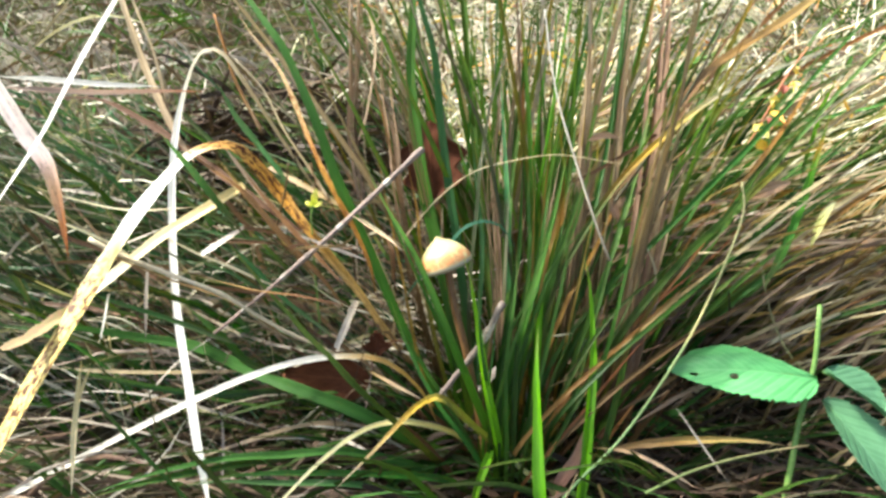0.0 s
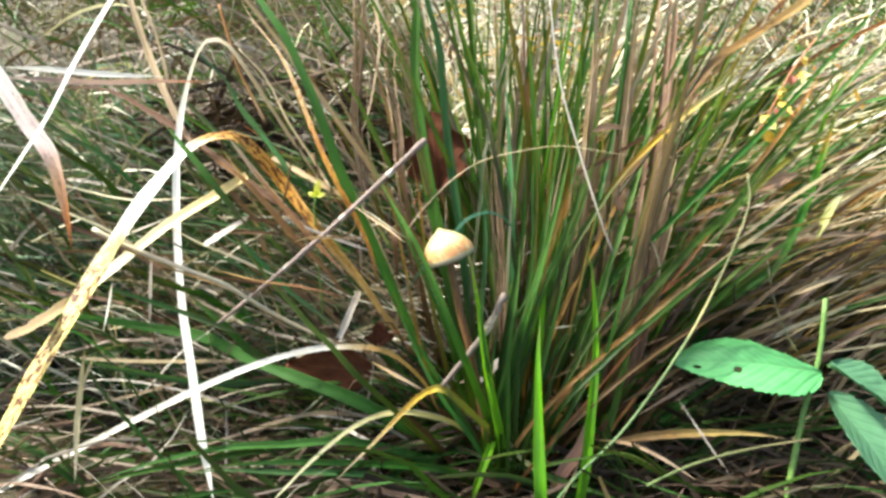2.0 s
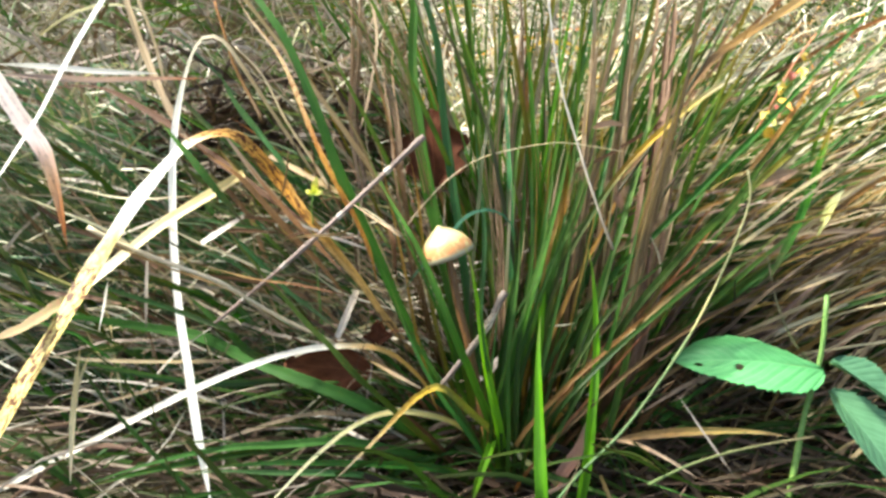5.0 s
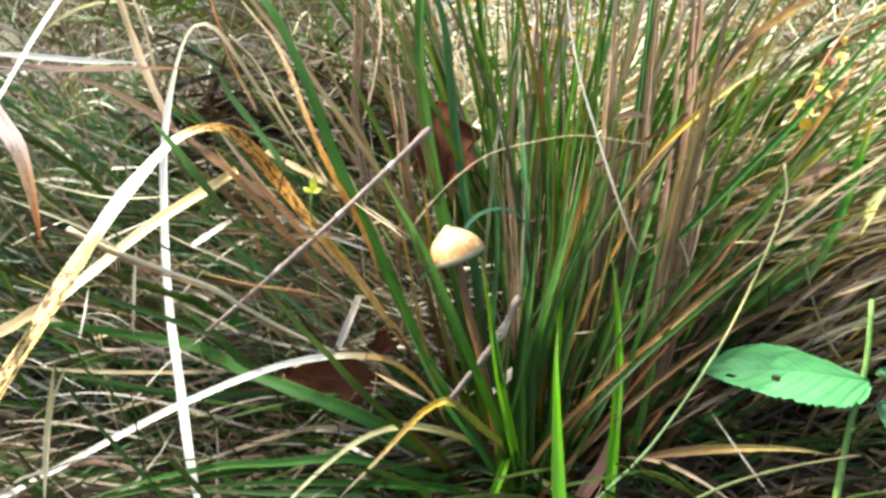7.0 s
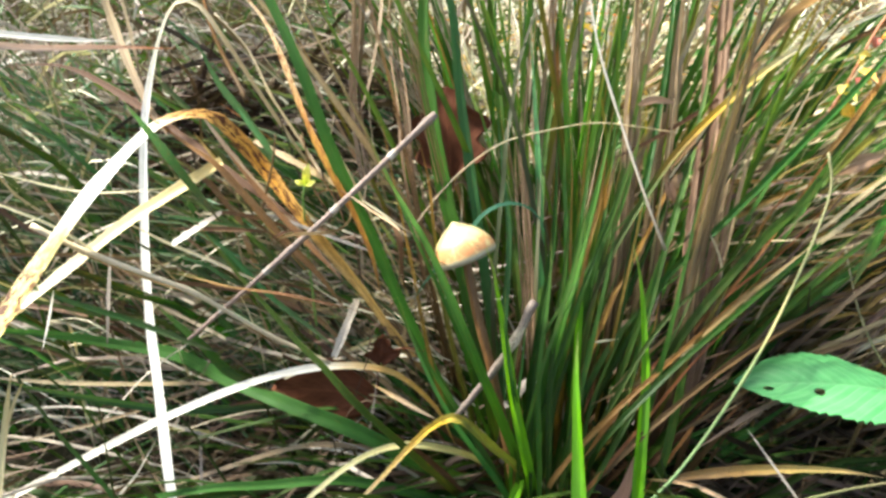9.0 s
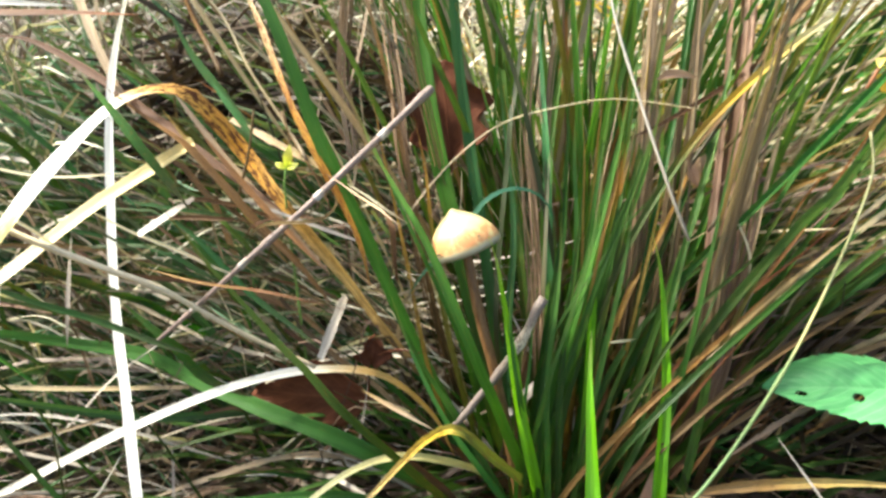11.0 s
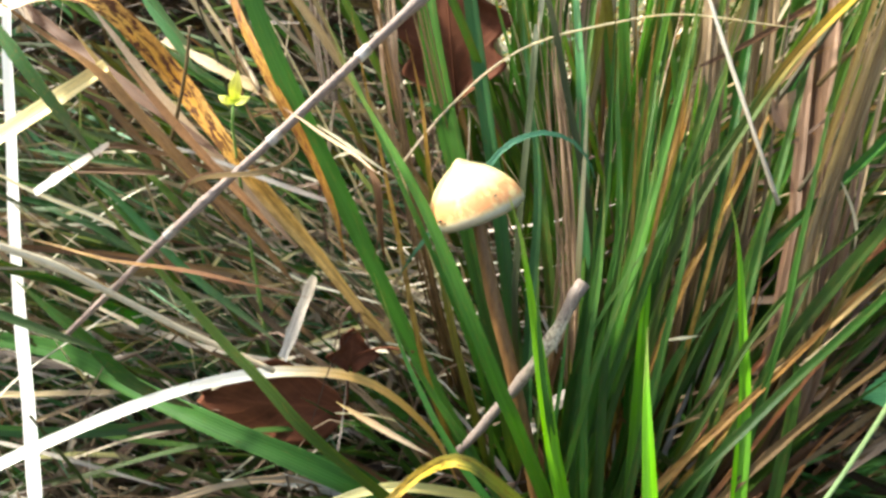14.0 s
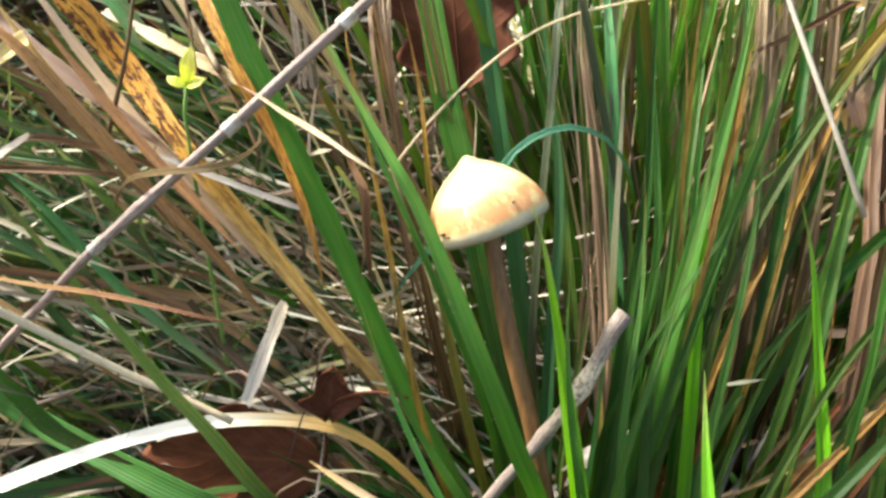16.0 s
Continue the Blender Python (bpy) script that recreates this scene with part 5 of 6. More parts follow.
blade("rusty_blade", ORANGEGREEN, 1.6, (10.3, 16.8, -22.0), (-1.1, -1.1, 33.7), (-9.5, 14.3, 81.1), (-11.8, 22.8, 95.3), (-15.0, 31.3, 109.7))
blade("rusty_blade", ORANGE, 1.2, (4.0, 19.8, -22.0), (-10.5, 2.0, 43.3), (-22.0, 22.9, 96.5), (-23.9, 29.1, 105.6), (-26.2, 34.9, 113.8))
blade("thin_straw", CREAM, 0.8, (-25.1, 12.8, 88.9), (-27.0, 12.6, 88.6), (-28.9, 12.3, 88.1))
blade("green_blade", GREEN, 1.3, (4.8, 16.6, -22.0), (0.7, -3.4, 45.2), (-20.5, 13.8, 95.8), (-26.2, 20.1, 105.4), (-32.5, 29.1, 115.9))
blade("green_blade", DEEP, 1.8, (14.1, 6.3, -22.0), (12.0, -19.9, 11.3), (-1.7, -15.7, 37.2), (-9.5, -9.4, 47.5), (-16.3, -2.9, 57.9), (-23.3, 3.7, 68.4))
blade("rusty_blade", ORANGE, 1.9, (121.2, 67.3, 125.1), (142.7, 78.0, 132.1), (165.0, 89.0, 139.4), (196.0, 101.8, 149.2))
blade("rusty_blade", ORANGE, 1.8, (108.8, 31.9, 96.5), (120.5, 41.0, 104.7), (135.0, 53.2, 118.2), (149.8, 67.6, 131.8))
blade("straw", STRAW, 1.3, (102.8, 17.9, 76.9), (125.3, 31.3, 87.0), (150.6, 44.5, 98.9), (181.3, 59.8, 116.4))
blade("rusty_blade", RUST, 2.2, (137.8, 26.4, 78.9), (156.5, 37.6, 87.3), (180.2, 49.2, 97.3))
blade("yellowing_blade", YELLOWTIP, 3.1, (140.0, 25.6, 76.9), (147.0, 33.5, 86.5), (154.2, 39.3, 91.4))
blade("green_blade", DEEP, 2.8, (58.2, 16.3, -22.0), (58.4, -2.2, 42.6), (86.5, 12.7, 77.0), (105.8, 26.2, 89.5), (121.6, 40.7, 103.7), (141.0, 56.9, 118.4), (164.7, 77.1, 136.8))
blade("tan_blade", TANSTREAK, 3.7, (41.6, 25.0, -22.0), (45.9, 12.2, 43.9), (53.1, 37.7, 92.3), (56.9, 55.5, 112.1), (60.8, 74.9, 135.2), (63.5, 93.7, 159.7))
blade("tan_blade", TANSTREAK, 2.4, (27.2, 23.2, -22.0), (23.0, 10.7, 37.3), (24.4, 32.5, 82.6), (26.3, 51.9, 106.3), (30.8, 75.1, 133.0), (35.3, 96.1, 159.6))
blade("green_blade", GREEN, 2.0, (42.9, 22.2, -22.0), (45.0, 6.3, 40.7), (55.7, 29.8, 83.6), (63.4, 50.7, 104.2), (69.9, 70.2, 127.0), (75.6, 92.2, 153.1))
blade("green_blade", GREEN, 1.8, (42.8, 14.9, -22.0), (42.7, -7.4, 30.5), (55.5, 8.8, 65.1), (66.0, 26.5, 82.6), (77.5, 49.6, 106.8), (87.3, 72.4, 131.1))
blade("green_blade", TEAL, 2.6, (26.7, 24.4, -22.0), (24.5, 11.8, 42.1), (23.3, 36.0, 90.6), (22.9, 54.4, 112.5), (22.5, 73.4, 135.6))
blade("green_blade", DEEP, 1.9, (32.1, 18.4, -22.0), (28.2, -0.1, 33.9), (34.3, 18.9, 74.3), (39.7, 37.2, 94.8), (44.3, 56.1, 116.6))
blade("rusty_blade", ORANGEGREEN, 1.7, (32.8, 15.7, -22.0), (26.9, -4.2, 31.2), (35.6, 11.1, 71.0), (41.5, 22.9, 86.4), (46.5, 34.1, 100.4))
blade("brown_dry_blade", TANDRY, 1.8, (-38.7, 3.0, 74.9), (-48.0, 7.9, 83.5), (-58.3, 12.5, 93.6), (-66.9, 16.8, 103.0), (-72.4, 19.8, 109.5))
blade("brown_dry_blade", TANDRY, 1.7, (-47.4, 5.6, 73.5), (-58.8, 12.3, 85.9), (-71.9, 19.8, 99.7), (-83.7, 26.9, 112.4))
blade("brown_dry_blade", BROWN, 0.8, (-47.5, 5.1, 74.8), (-55.1, 9.4, 81.9), (-65.8, 13.8, 89.0), (-76.7, 18.0, 95.4))
blade("thin_stalk", BROWN, 0.6, (-41.0, 9.8, 92.6), (-44.6, 13.0, 97.6), (-46.5, 16.2, 102.2), (-47.7, 19.7, 107.7), (-49.0, 23.0, 112.4))
blade("tan_stalk", RUSTSTRAW, 0.5, (-35.7, 8.2, 89.0), (-37.7, 11.1, 93.2), (-41.5, 14.7, 99.0), (-46.7, 19.6, 105.1), (-50.1, 24.7, 111.4))
blade("thin_straw", BROWN, 0.4, (-36.3, 5.4, 92.7), (-39.5, 3.5, 90.8), (-44.2, 1.9, 89.6), (-51.0, 1.7, 89.0), (-55.3, 1.8, 86.7), (-56.7, 1.4, 83.2))
blade("thin_straw", CREAM, 0.6, (-15.3, 5.4, 86.4), (-19.6, 6.3, 88.8), (-26.7, 9.2, 93.3), (-33.9, 11.6, 96.6))
blade("rusty_blade", ORANGE, 1.0, (34.0, 16.3, -22.0), (30.9, 0.2, 34.5), (38.1, 12.7, 83.8), (39.4, 15.4, 89.6), (41.5, 19.6, 95.9), (43.2, 23.7, 102.4))
blade("rusty_blade", ORANGE, 1.0, (40.9, 17.3, -22.0), (42.3, 2.8, 33.6), (51.8, 15.6, 81.8), (54.1, 19.6, 90.2), (59.8, 24.1, 98.6), (65.0, 27.3, 104.4))
blade("green_blade", MID, 1.5, (31.5, 13.6, -22.0), (30.6, -5.5, 23.5), (32.9, 5.0, 62.9), (34.0, 11.3, 74.4), (35.5, 18.8, 88.5), (38.0, 25.4, 100.2), (40.6, 31.7, 111.1))
blade("green_blade", MID, 1.2, (33.3, 14.5, -22.0), (27.1, -3.7, 26.8), (36.5, 7.7, 65.7), (40.5, 13.5, 75.4), (45.0, 20.1, 84.1), (49.2, 25.3, 92.5), (52.5, 29.8, 99.2))
blade("green_blade", DEEP, 2.0, (26.6, 12.0, -22.0), (21.0, -9.1, 17.5), (23.1, 0.5, 50.2), (24.8, 7.8, 61.2), (25.1, 15.0, 72.6), (24.5, 21.6, 82.5))
blade("tan_blade", TANSTREAK, 3.6, (53.6, 18.2, -22.0), (64.0, 1.6, 29.9), (77.3, 18.2, 69.6), (83.4, 30.4, 85.2), (89.8, 42.8, 101.4), (98.0, 55.9, 118.3))
blade("tan_blade", TANSTREAK, 1.7, (24.4, 17.4, -22.0), (20.0, -3.6, 34.7), (18.8, 16.0, 75.8), (18.7, 28.7, 89.6), (16.9, 41.5, 108.9), (18.9, 53.1, 124.6))
blade("green_blade", MID, 1.8, (21.8, 5.0, -22.0), (18.3, -19.7, 11.2), (13.6, -19.5, 45.7), (11.9, -16.8, 56.9), (10.7, -13.3, 70.0), (11.0, -9.1, 79.4))
blade("green_blade", GREEN, 1.2, (22.1, 6.0, -22.0), (13.6, -17.3, 9.9), (14.2, -16.4, 42.7), (15.5, -13.4, 54.2), (16.7, -10.8, 64.6), (18.3, -6.7, 73.6))
blade("green_blade", DEEP, 1.4, (21.5, 6.0, -22.0), (16.3, -18.0, 10.1), (12.9, -16.5, 42.8), (12.3, -14.2, 50.6), (11.2, -10.9, 60.6), (9.8, -6.9, 69.8))
blade("curled_dead_leaf_strip", PINKBROWN, 2.8, (53.8, 38.2, 115.7), (60.5, 45.4, 115.6), (69.9, 52.4, 112.9))
blade("curled_dead_leaf_strip", PINKBROWN, 3.2, (64.9, 24.8, 88.6), (63.1, 26.2, 92.3), (61.9, 27.4, 95.4))
blade("curled_dead_leaf_strip", PINKBROWN, 5.3, (119.1, 39.5, 91.5), (127.4, 41.5, 94.8), (136.8, 43.2, 97.3))

for points in (((13.6, 0.0, 34.3), (16.5, -1.0, 38.2), (21.8, 0.0, 41.6), (26.7, 0.5, 43.1)), ((14.5, 1.0, 30.0), (17.6, 0.0, 35.8), (23.0, 0.0, 39.9)), ((9.0, -6.0, 30.0), (12.0, -4.0, 33.5), (13.0, -2.0, 30.0))):
    blade("papery_shred", GREY, 2.0, *points)
blade("curled_dead_leaf_strip", PINKBROWN, 5.0, (66.0, 32.0, 86.0), (65.5, 30.0, 91.0), (68.0, 31.0, 96.0))
blade("tan_blade", TANSTREAK, 4.2, (56.0, 18.0, -22.0), (62.7, -1.4, 37.6), (69.6, 12.9, 72.0), (74.7, 17.6, 103.5), (80.0, 22.4, 129.2), (85.0, 31.9, 153.3), (88.3, 38.5, 172.4))
blade("tan_blade", TANSTREAK, 1.7, (-2.0, 22.0, -16.0), (-10.0, 26.0, 50.0), (-17.1, 30.0, 94.4), (-21.8, 30.0, 119.8), (-26.3, 30.0, 138.1), (-30.4, 35.0, 154.8), (-33.0, 40.0, 172.0))
blade("tan_blade", TANSTREAK, 1.65, (12.0, 22.0, -18.0), (2.0, 24.0, 50.0), (-8.0, 28.0, 100.0), (-14.0, 32.0, 130.0), (-18.0, 38.0, 168.0))

blade("green_blade", BLUEGREEN, 3.0, (14.7, 12.2, -30.8), (-8.4, -13.0, 2.8), (-35.6, -19.3, 16.6), (-60.8, -24.6, 19.6), (-73.9, -27.8, 21.4), (-88.4, -31.9, 21.5), (-103.7, -38.2, 21.2), (-120.0, -45.6, 19.3))
blade("green_blade", GREEN, 2.6, (16.8, 12.2, -30.8), (8.4, -15.1, -5.6), (-2.1, -24.6, 8.2), (-30.8, -27.8, 13.4), (-57.5, -31.9, 18.0), (-75.8, -36.1, 20.1), (-89.0, -42.4, 21.3))
blade("curled_strand", BROWN, 1.0, (-55.5, 0.0, 85.7), (-51.5, -4.0, 89.9), (-44.7, -10.0, 93.3), (-37.1, -14.0, 95.2), (-33.3, -12.0, 95.6), (-31.4, -6.0, 96.4), (-33.1, 0.0, 97.3))
blade("curled_strand", BROWN, 1.3, (-79.7, 12.0, 85.7), (-74.2, 12.0, 91.0), (-63.0, 12.0, 89.4), (-53.6, 12.0, 85.8), (-46.1, 10.0, 81.7))
blade("curled_strand", BROWN, 1.2, (-23.2, 12.0, 92.5), (-21.7, 10.0, 87.5), (-19.3, 6.0, 84.3), (-18.9, 4.0, 75.5), (-18.5, 4.0, 67.4))
blade("brown_dry_blade", TANDRY, 2.2, (-38.0, 7.0, 62.0), (-45.5, 8.0, 72.9), (-55.2, 10.0, 83.7), (-65.3, 12.0, 96.3), (-73.6, 14.0, 105.7), (-83.0, 16.0, 112.1), (-95.0, 20.0, 120.0))
blade("rusty_blade", RUSTTAN, 3.4, (84.0, 45.0, 118.0), (101.4, 60.0, 135.2), (117.8, 70.0, 144.3), (138.0, 80.0, 153.8), (156.4, 90.0, 163.7))
blade("dark_stem", DARK, 1.3, (62.0, 28.0, 92.0), (78.0, 40.0, 110.0), (92.0, 52.0, 126.0), (104.0, 64.0, 142.0), (114.0, 74.0, 160.0))
blade("dark_stem", BROWN, 1.1, (74.0, 34.0, 96.0), (96.0, 48.0, 111.0), (118.0, 62.0, 128.0), (140.0, 78.0, 152.0))


def build_sprig():
    """Small shrivelled leaves, yellow to red, caught in the grass."""
    sprig = thing("withered_sprig", (0.128, 0.058, 0.112), "withered sprig with shrivelled orange and yellow leaves", "sprig")
    rib("stalk", [(0.122, 0.056, 0.108), (0.128, 0.058, 0.120), (0.134, 0.060, 0.134), (0.143, 0.064, 0.146)], 0.0011, BRAMBLE_RED, sprig)
    for n in range(11):
        s = n / 10
        heart = np.array((0.124 + 0.014 * s, 0.0555 + 0.004 * s, 0.112 + 0.024 * s))
        way = unit(np.array((RNG.uniform(-1, 1), RNG.uniform(-0.7, 0.2), RNG.uniform(-0.5, 1.0))))
        steps = np.linspace(0, 1, 10)[:, None]
        length = RNG.uniform(0.004, 0.007)
        line = heart + way * length * steps + np.array((RNG.normal(0, 1), RNG.normal(0, 1), -1.0)) * length * 0.4 * steps ** 2
        under(mesh_object("leaf", *ribbon(line, RNG.uniform(0.0022, 0.0040), RNG, EYE_SIDE, fold=0.7, twist=1.0, foot=0.7, ragged=0.2), (ORANGE_LEAF, YELLOW_LEAF, YELLOW_LEAF, BRAMBLE_RED)[n % 4]), sprig)

# ---- mushroom ----
def lathe(profile, sides, wobble=0.0, seed=0.0):
    bm = bmesh.new()
    rings = []
    for r, h in profile:
        ring = []
        for i in range(sides):
            a = 2 * math.pi * i / sides
            k = 1 + wobble * (math.sin(3 * a + seed) + 0.6 * math.sin(5 * a + 2 * seed)) * min(1, r / 0.006)
            ring.append(bm.verts.new((r * k * math.cos(a), r * k * math.sin(a), h + wobble * 0.004 * math.sin(2 * a + seed))))
        rings.append(ring)
    for a, b in zip(rings, rings[1:]):
        for i in range(sides):
            bm.faces.new((a[i], a[(i + 1) % sides], b[(i + 1) % sides], b[i]))
    return bm, rings


def build_mushroom():
    foot, neck = Vector((0.0195, -0.0185, -0.020)), Vector((0.0002, 0.0002, 0.0815))
    shroom = thing("mushroom", foot, "small cream conical mushroom with slender brown stem", "mushroom")
    axis = Vector((-0.35, 0.24, 0.95)).normalized()
    side = (Vector((1, 0, 0)) - axis * axis.x).normalized()
    turn = Matrix((side, axis.cross(side), axis)).transposed().to_4x4()
    profile = [(0.0088, 0.0002), (0.0095, 0.0), (0.00985, 0.0007), (0.00985, 0.0015), (0.0096, 0.0027), (0.0089, 0.0044), (0.0079, 0.0060), (0.0065, 0.0076), (0.0049, 0.0090), (0.0033, 0.0101), (0.0019, 0.0109), (0.0009, 0.0117), (0.0002, 0.0121)]
    bm, rings = lathe(profile, 48, 0.012, 1.3)
    bm.faces.new(rings[-1])
    cap = part("cap", bm, CAP, shroom, "cream cap with tan patches and greyish rim")
    cap.matrix_parent_inverse = Matrix.Translation(foot).inverted()
    cap.matrix_basis = Matrix.Translation(neck - axis * 0.0008 + Vector((-0.0004, 0, 0.0002))) @ turn @ Matrix.Scale(0.94, 4)
    # underside and gills
    bm, rings = lathe([(0.0094, 0.0003), (0.0070, 0.0016), (0.0040, 0.0022), (0.0012, 0.0020)], 48)
    for i in range(44):
        a = 2 * math.pi * i / 44
        c, s = math.cos(a), math.sin(a)
        quad = [bm.verts.new((r * c, r * s, h)) for r, h in ((0.0092, 0.0006), (0.0014, 0.0022), (0.0016, 0.0004), (0.0060, -0.0002), (0.0088, 0.0001))]
        bm.faces.new(quad)
    gills = part("gills", bm, GILLS, shroom, "dark grey-brown gills")
    gills.matrix_parent_inverse = Matrix.Translation(foot).inverted()
    gills.matrix_basis = cap.matrix_basis.copy()
    line = smooth_line([neck + axis * 0.002, (0.0031, -0.0046, 0.0655), (0.0071, -0.0096, 0.050), (0.0120, -0.0140, 0.025), foot - Vector((0, 0, 0.003))], 30)
    stem = mesh_object("stem", *tube(line, 0.0027, RNG, sides=14, tip=-0.12), STEM)
    under(stem, shroom, "slender brown stem")
    # specks of dirt on the cap
    for a, h, r, size in ((-2.35, 0.0026, 0.0097, 0.0006), (-2.25, 0.0020, 0.0098, 0.0004), (-2.42, 0.0016, 0.0098, 0.00035), (-1.02, 0.0040, 0.0092, 0.00035), (-2.95, 0.0040, 0.0092, 0.0004)):
        bm = bmesh.new()
        bmesh.ops.create_icosphere(bm, subdivisions=1, radius=size)
        for v in bm.verts:
            v.co *= RNG.uniform(0.6, 1.3)
            v.co.z *= 0.6
        speck = part("speck", bm, SPECK, cap)
        speck.matrix_parent_inverse = Matrix()
        speck.matrix_basis = Matrix.Translation((r * math.cos(a), r * math.sin(a), h))


build_mushroom()


# ---- dead oak leaves ----
def lobed_leaf(name, origin, along, normal, length, width, lobes, curl, mat, seed, rows=34, cols=15, jag=0.0, holes=(), ripple=0.0, teeth=15, vee=0.0, skew=(0.85, 0.85), roll=0.0, pleat=0.0):
    """A leaf with lobes or teeth along its margin, curled, with thickness. Coordinates: along its midrib, across, normal."""
    rng = np.random.default_rng(seed)
    along, normal = Vector(along).normalized(), Vector(normal).normalized()
    across = along.cross(normal).normalized()
    normal = across.cross(along).normalized()
    v = np.linspace(0, 1, rows)
    envs = [np.sin(np.pi * np.clip(v, 0.01, 0.99) ** p) ** 0.75 for p in skew]
    ph = rng.uniform(0, 6, 2)
    front, back, uvs, keep = [], [], [], []
    for i in range(rows):
        for j in range(cols):
            u = 2 * j / (cols - 1) - 1
            k = 0 if u < 0 else 1
            env = envs[k][i]
            whole = env * (1 + lobes[1] * math.sin(v[i] * lobes[0] * 2 * math.pi + ph[k]))
            margin = whole + jag * (((v[i] + 0.012 * math.sin(31 * v[i] + 3 * k)) * teeth) % 1.0 - 0.35) * env * abs(u) ** 6 * (0.35 + 0.65 * math.sin(int(v[i] * teeth) * 2.3 + 2 * k) ** 2)
            x = u * width / 2 * margin
            y = v[i] * length + (abs(u) * jag * 0.3 * length / rows)
            u *= margin / whole
            z = curl[0] * (u * u) * width + curl[1] * math.sin(v[i] * math.pi) * length + ripple * math.sin(9 * v[i] + 2.5 * u + ph[0]) * width * abs(u)
            z += curl[2] * (v[i] ** 2) * length + vee * abs(u) * width * env
            z += pleat * width * math.sin(50.0 * (v[i] - 0.275 * abs(u))) * min(1.0, 3 * abs(u))
            if u > 0:
                z -= roll * u * u * width * env
            p = Vector(origin) + along * y + across * x + normal * z
            front.append(p + normal * 0.00010)
            back.append(p - normal * 0.00010)
            uvs.append((u * 0.5 + 0.5, v[i]))
    nv = len(front)
    faces = []
    solid = np.ones((rows - 1, cols - 1), bool)
    for hv, hu, hr in holes:
        for i in range(rows - 1):
            for j in range(cols - 1):
                dv, du = (v[i] + 0.5 / rows - hv) * length, ((2 * (j + 0.5) / (cols - 1) - 1) - hu) * width / 2
                if math.hypot(dv, du) < hr:
                    solid[i, j] = False
    for i in range(rows - 1):
        for j in range(cols - 1):
            if not solid[i, j]:
                continue
            a, b, c, d = i * cols + j, i * cols + j + 1, (i + 1) * cols + j + 1, (i + 1) * cols + j
            faces += [(a, b, c, d), (d + nv, c + nv, b + nv, a + nv)]
            for di, dj, p, q in ((-1, 0, a, b), (0, 1, b, c), (1, 0, c, d), (0, -1, d, a)):
                ii, jj = i + di, j + dj
                if not (0 <= ii < rows - 1 and 0 <= jj < cols - 1) or not solid[ii, jj]:
                    faces.append((q, p, p + nv, q + nv))
    return mesh_object(name, [tuple(p) for p in front + back], faces, np.array(uvs + uvs), mat)


def rib(name, points, width, mat, parent, label=""):
    ob = mesh_object(name, *tube(smooth_line(points, 14), width, RNG, sides=6), mat)
    return under(ob, parent, label) if parent else ob


def build_oak_leaves():
    ob = lobed_leaf("dead_leaf", (-0.0045, 0.0470, 0.0895), (-0.08, 0.40, 0.91), (0.1, -0.88, 0.42), 0.0315, 0.0255, (2.6, 0.22), (0.10, 0.03, -0.10), OAK, 5, ripple=0.05)
    tagged(ob, "reddish-brown dead oak leaf caught upright between blades", "dead leaf")
    up1 = Vector((-0.08, 0.40, 0.91)).normalized()
    rib("midrib", [Vector((-0.0045, 0.0465, 0.0895)) + up1 * (0.030 * s) + Vector((0, -0.0009 * math.sin(3.1 * s), 0.0)) for s in (-0.12, 0.1, 0.4, 0.7, 1.0)], 0.0007, OAK, ob)
    leaf = lobed_leaf("dead_leaf", (-0.0288, 0.0052, 0.0312), (-0.99, 0.12, 0.03), (0.18, -0.95, 0.26), 0.034, 0.020, (1.7, 0.16), (0.10, 0.06, 0.05), OAK, 11, ripple=0.05)
    tagged(leaf, "reddish-brown dead oak leaf lying under an arched blade", "dead leaf")
    stalk = mesh_object("leaf_stalk", *tube(smooth_line([(-0.0290, 0.0054, 0.0320), (-0.0266, 0.0002, 0.0470), (-0.0200, -0.0010, 0.0515), (-0.0128, -0.0020, 0.0512)], 14), 0.0007, RNG, sides=6), OAK)
    under(stalk, leaf)
    lobe = lobed_leaf("leaf_lobe", (-0.0268, 0.0000, 0.0462), (0.15, 0.15, 0.97), (0.25, -0.92, 0.25), 0.0088, 0.0092, (1.6, 0.25), (0.25, 0.05, -0.1), OAK, 21, rows=20, cols=11, ripple=0.08)
    under(lobe, leaf, "upturned lobe")


build_oak_leaves()


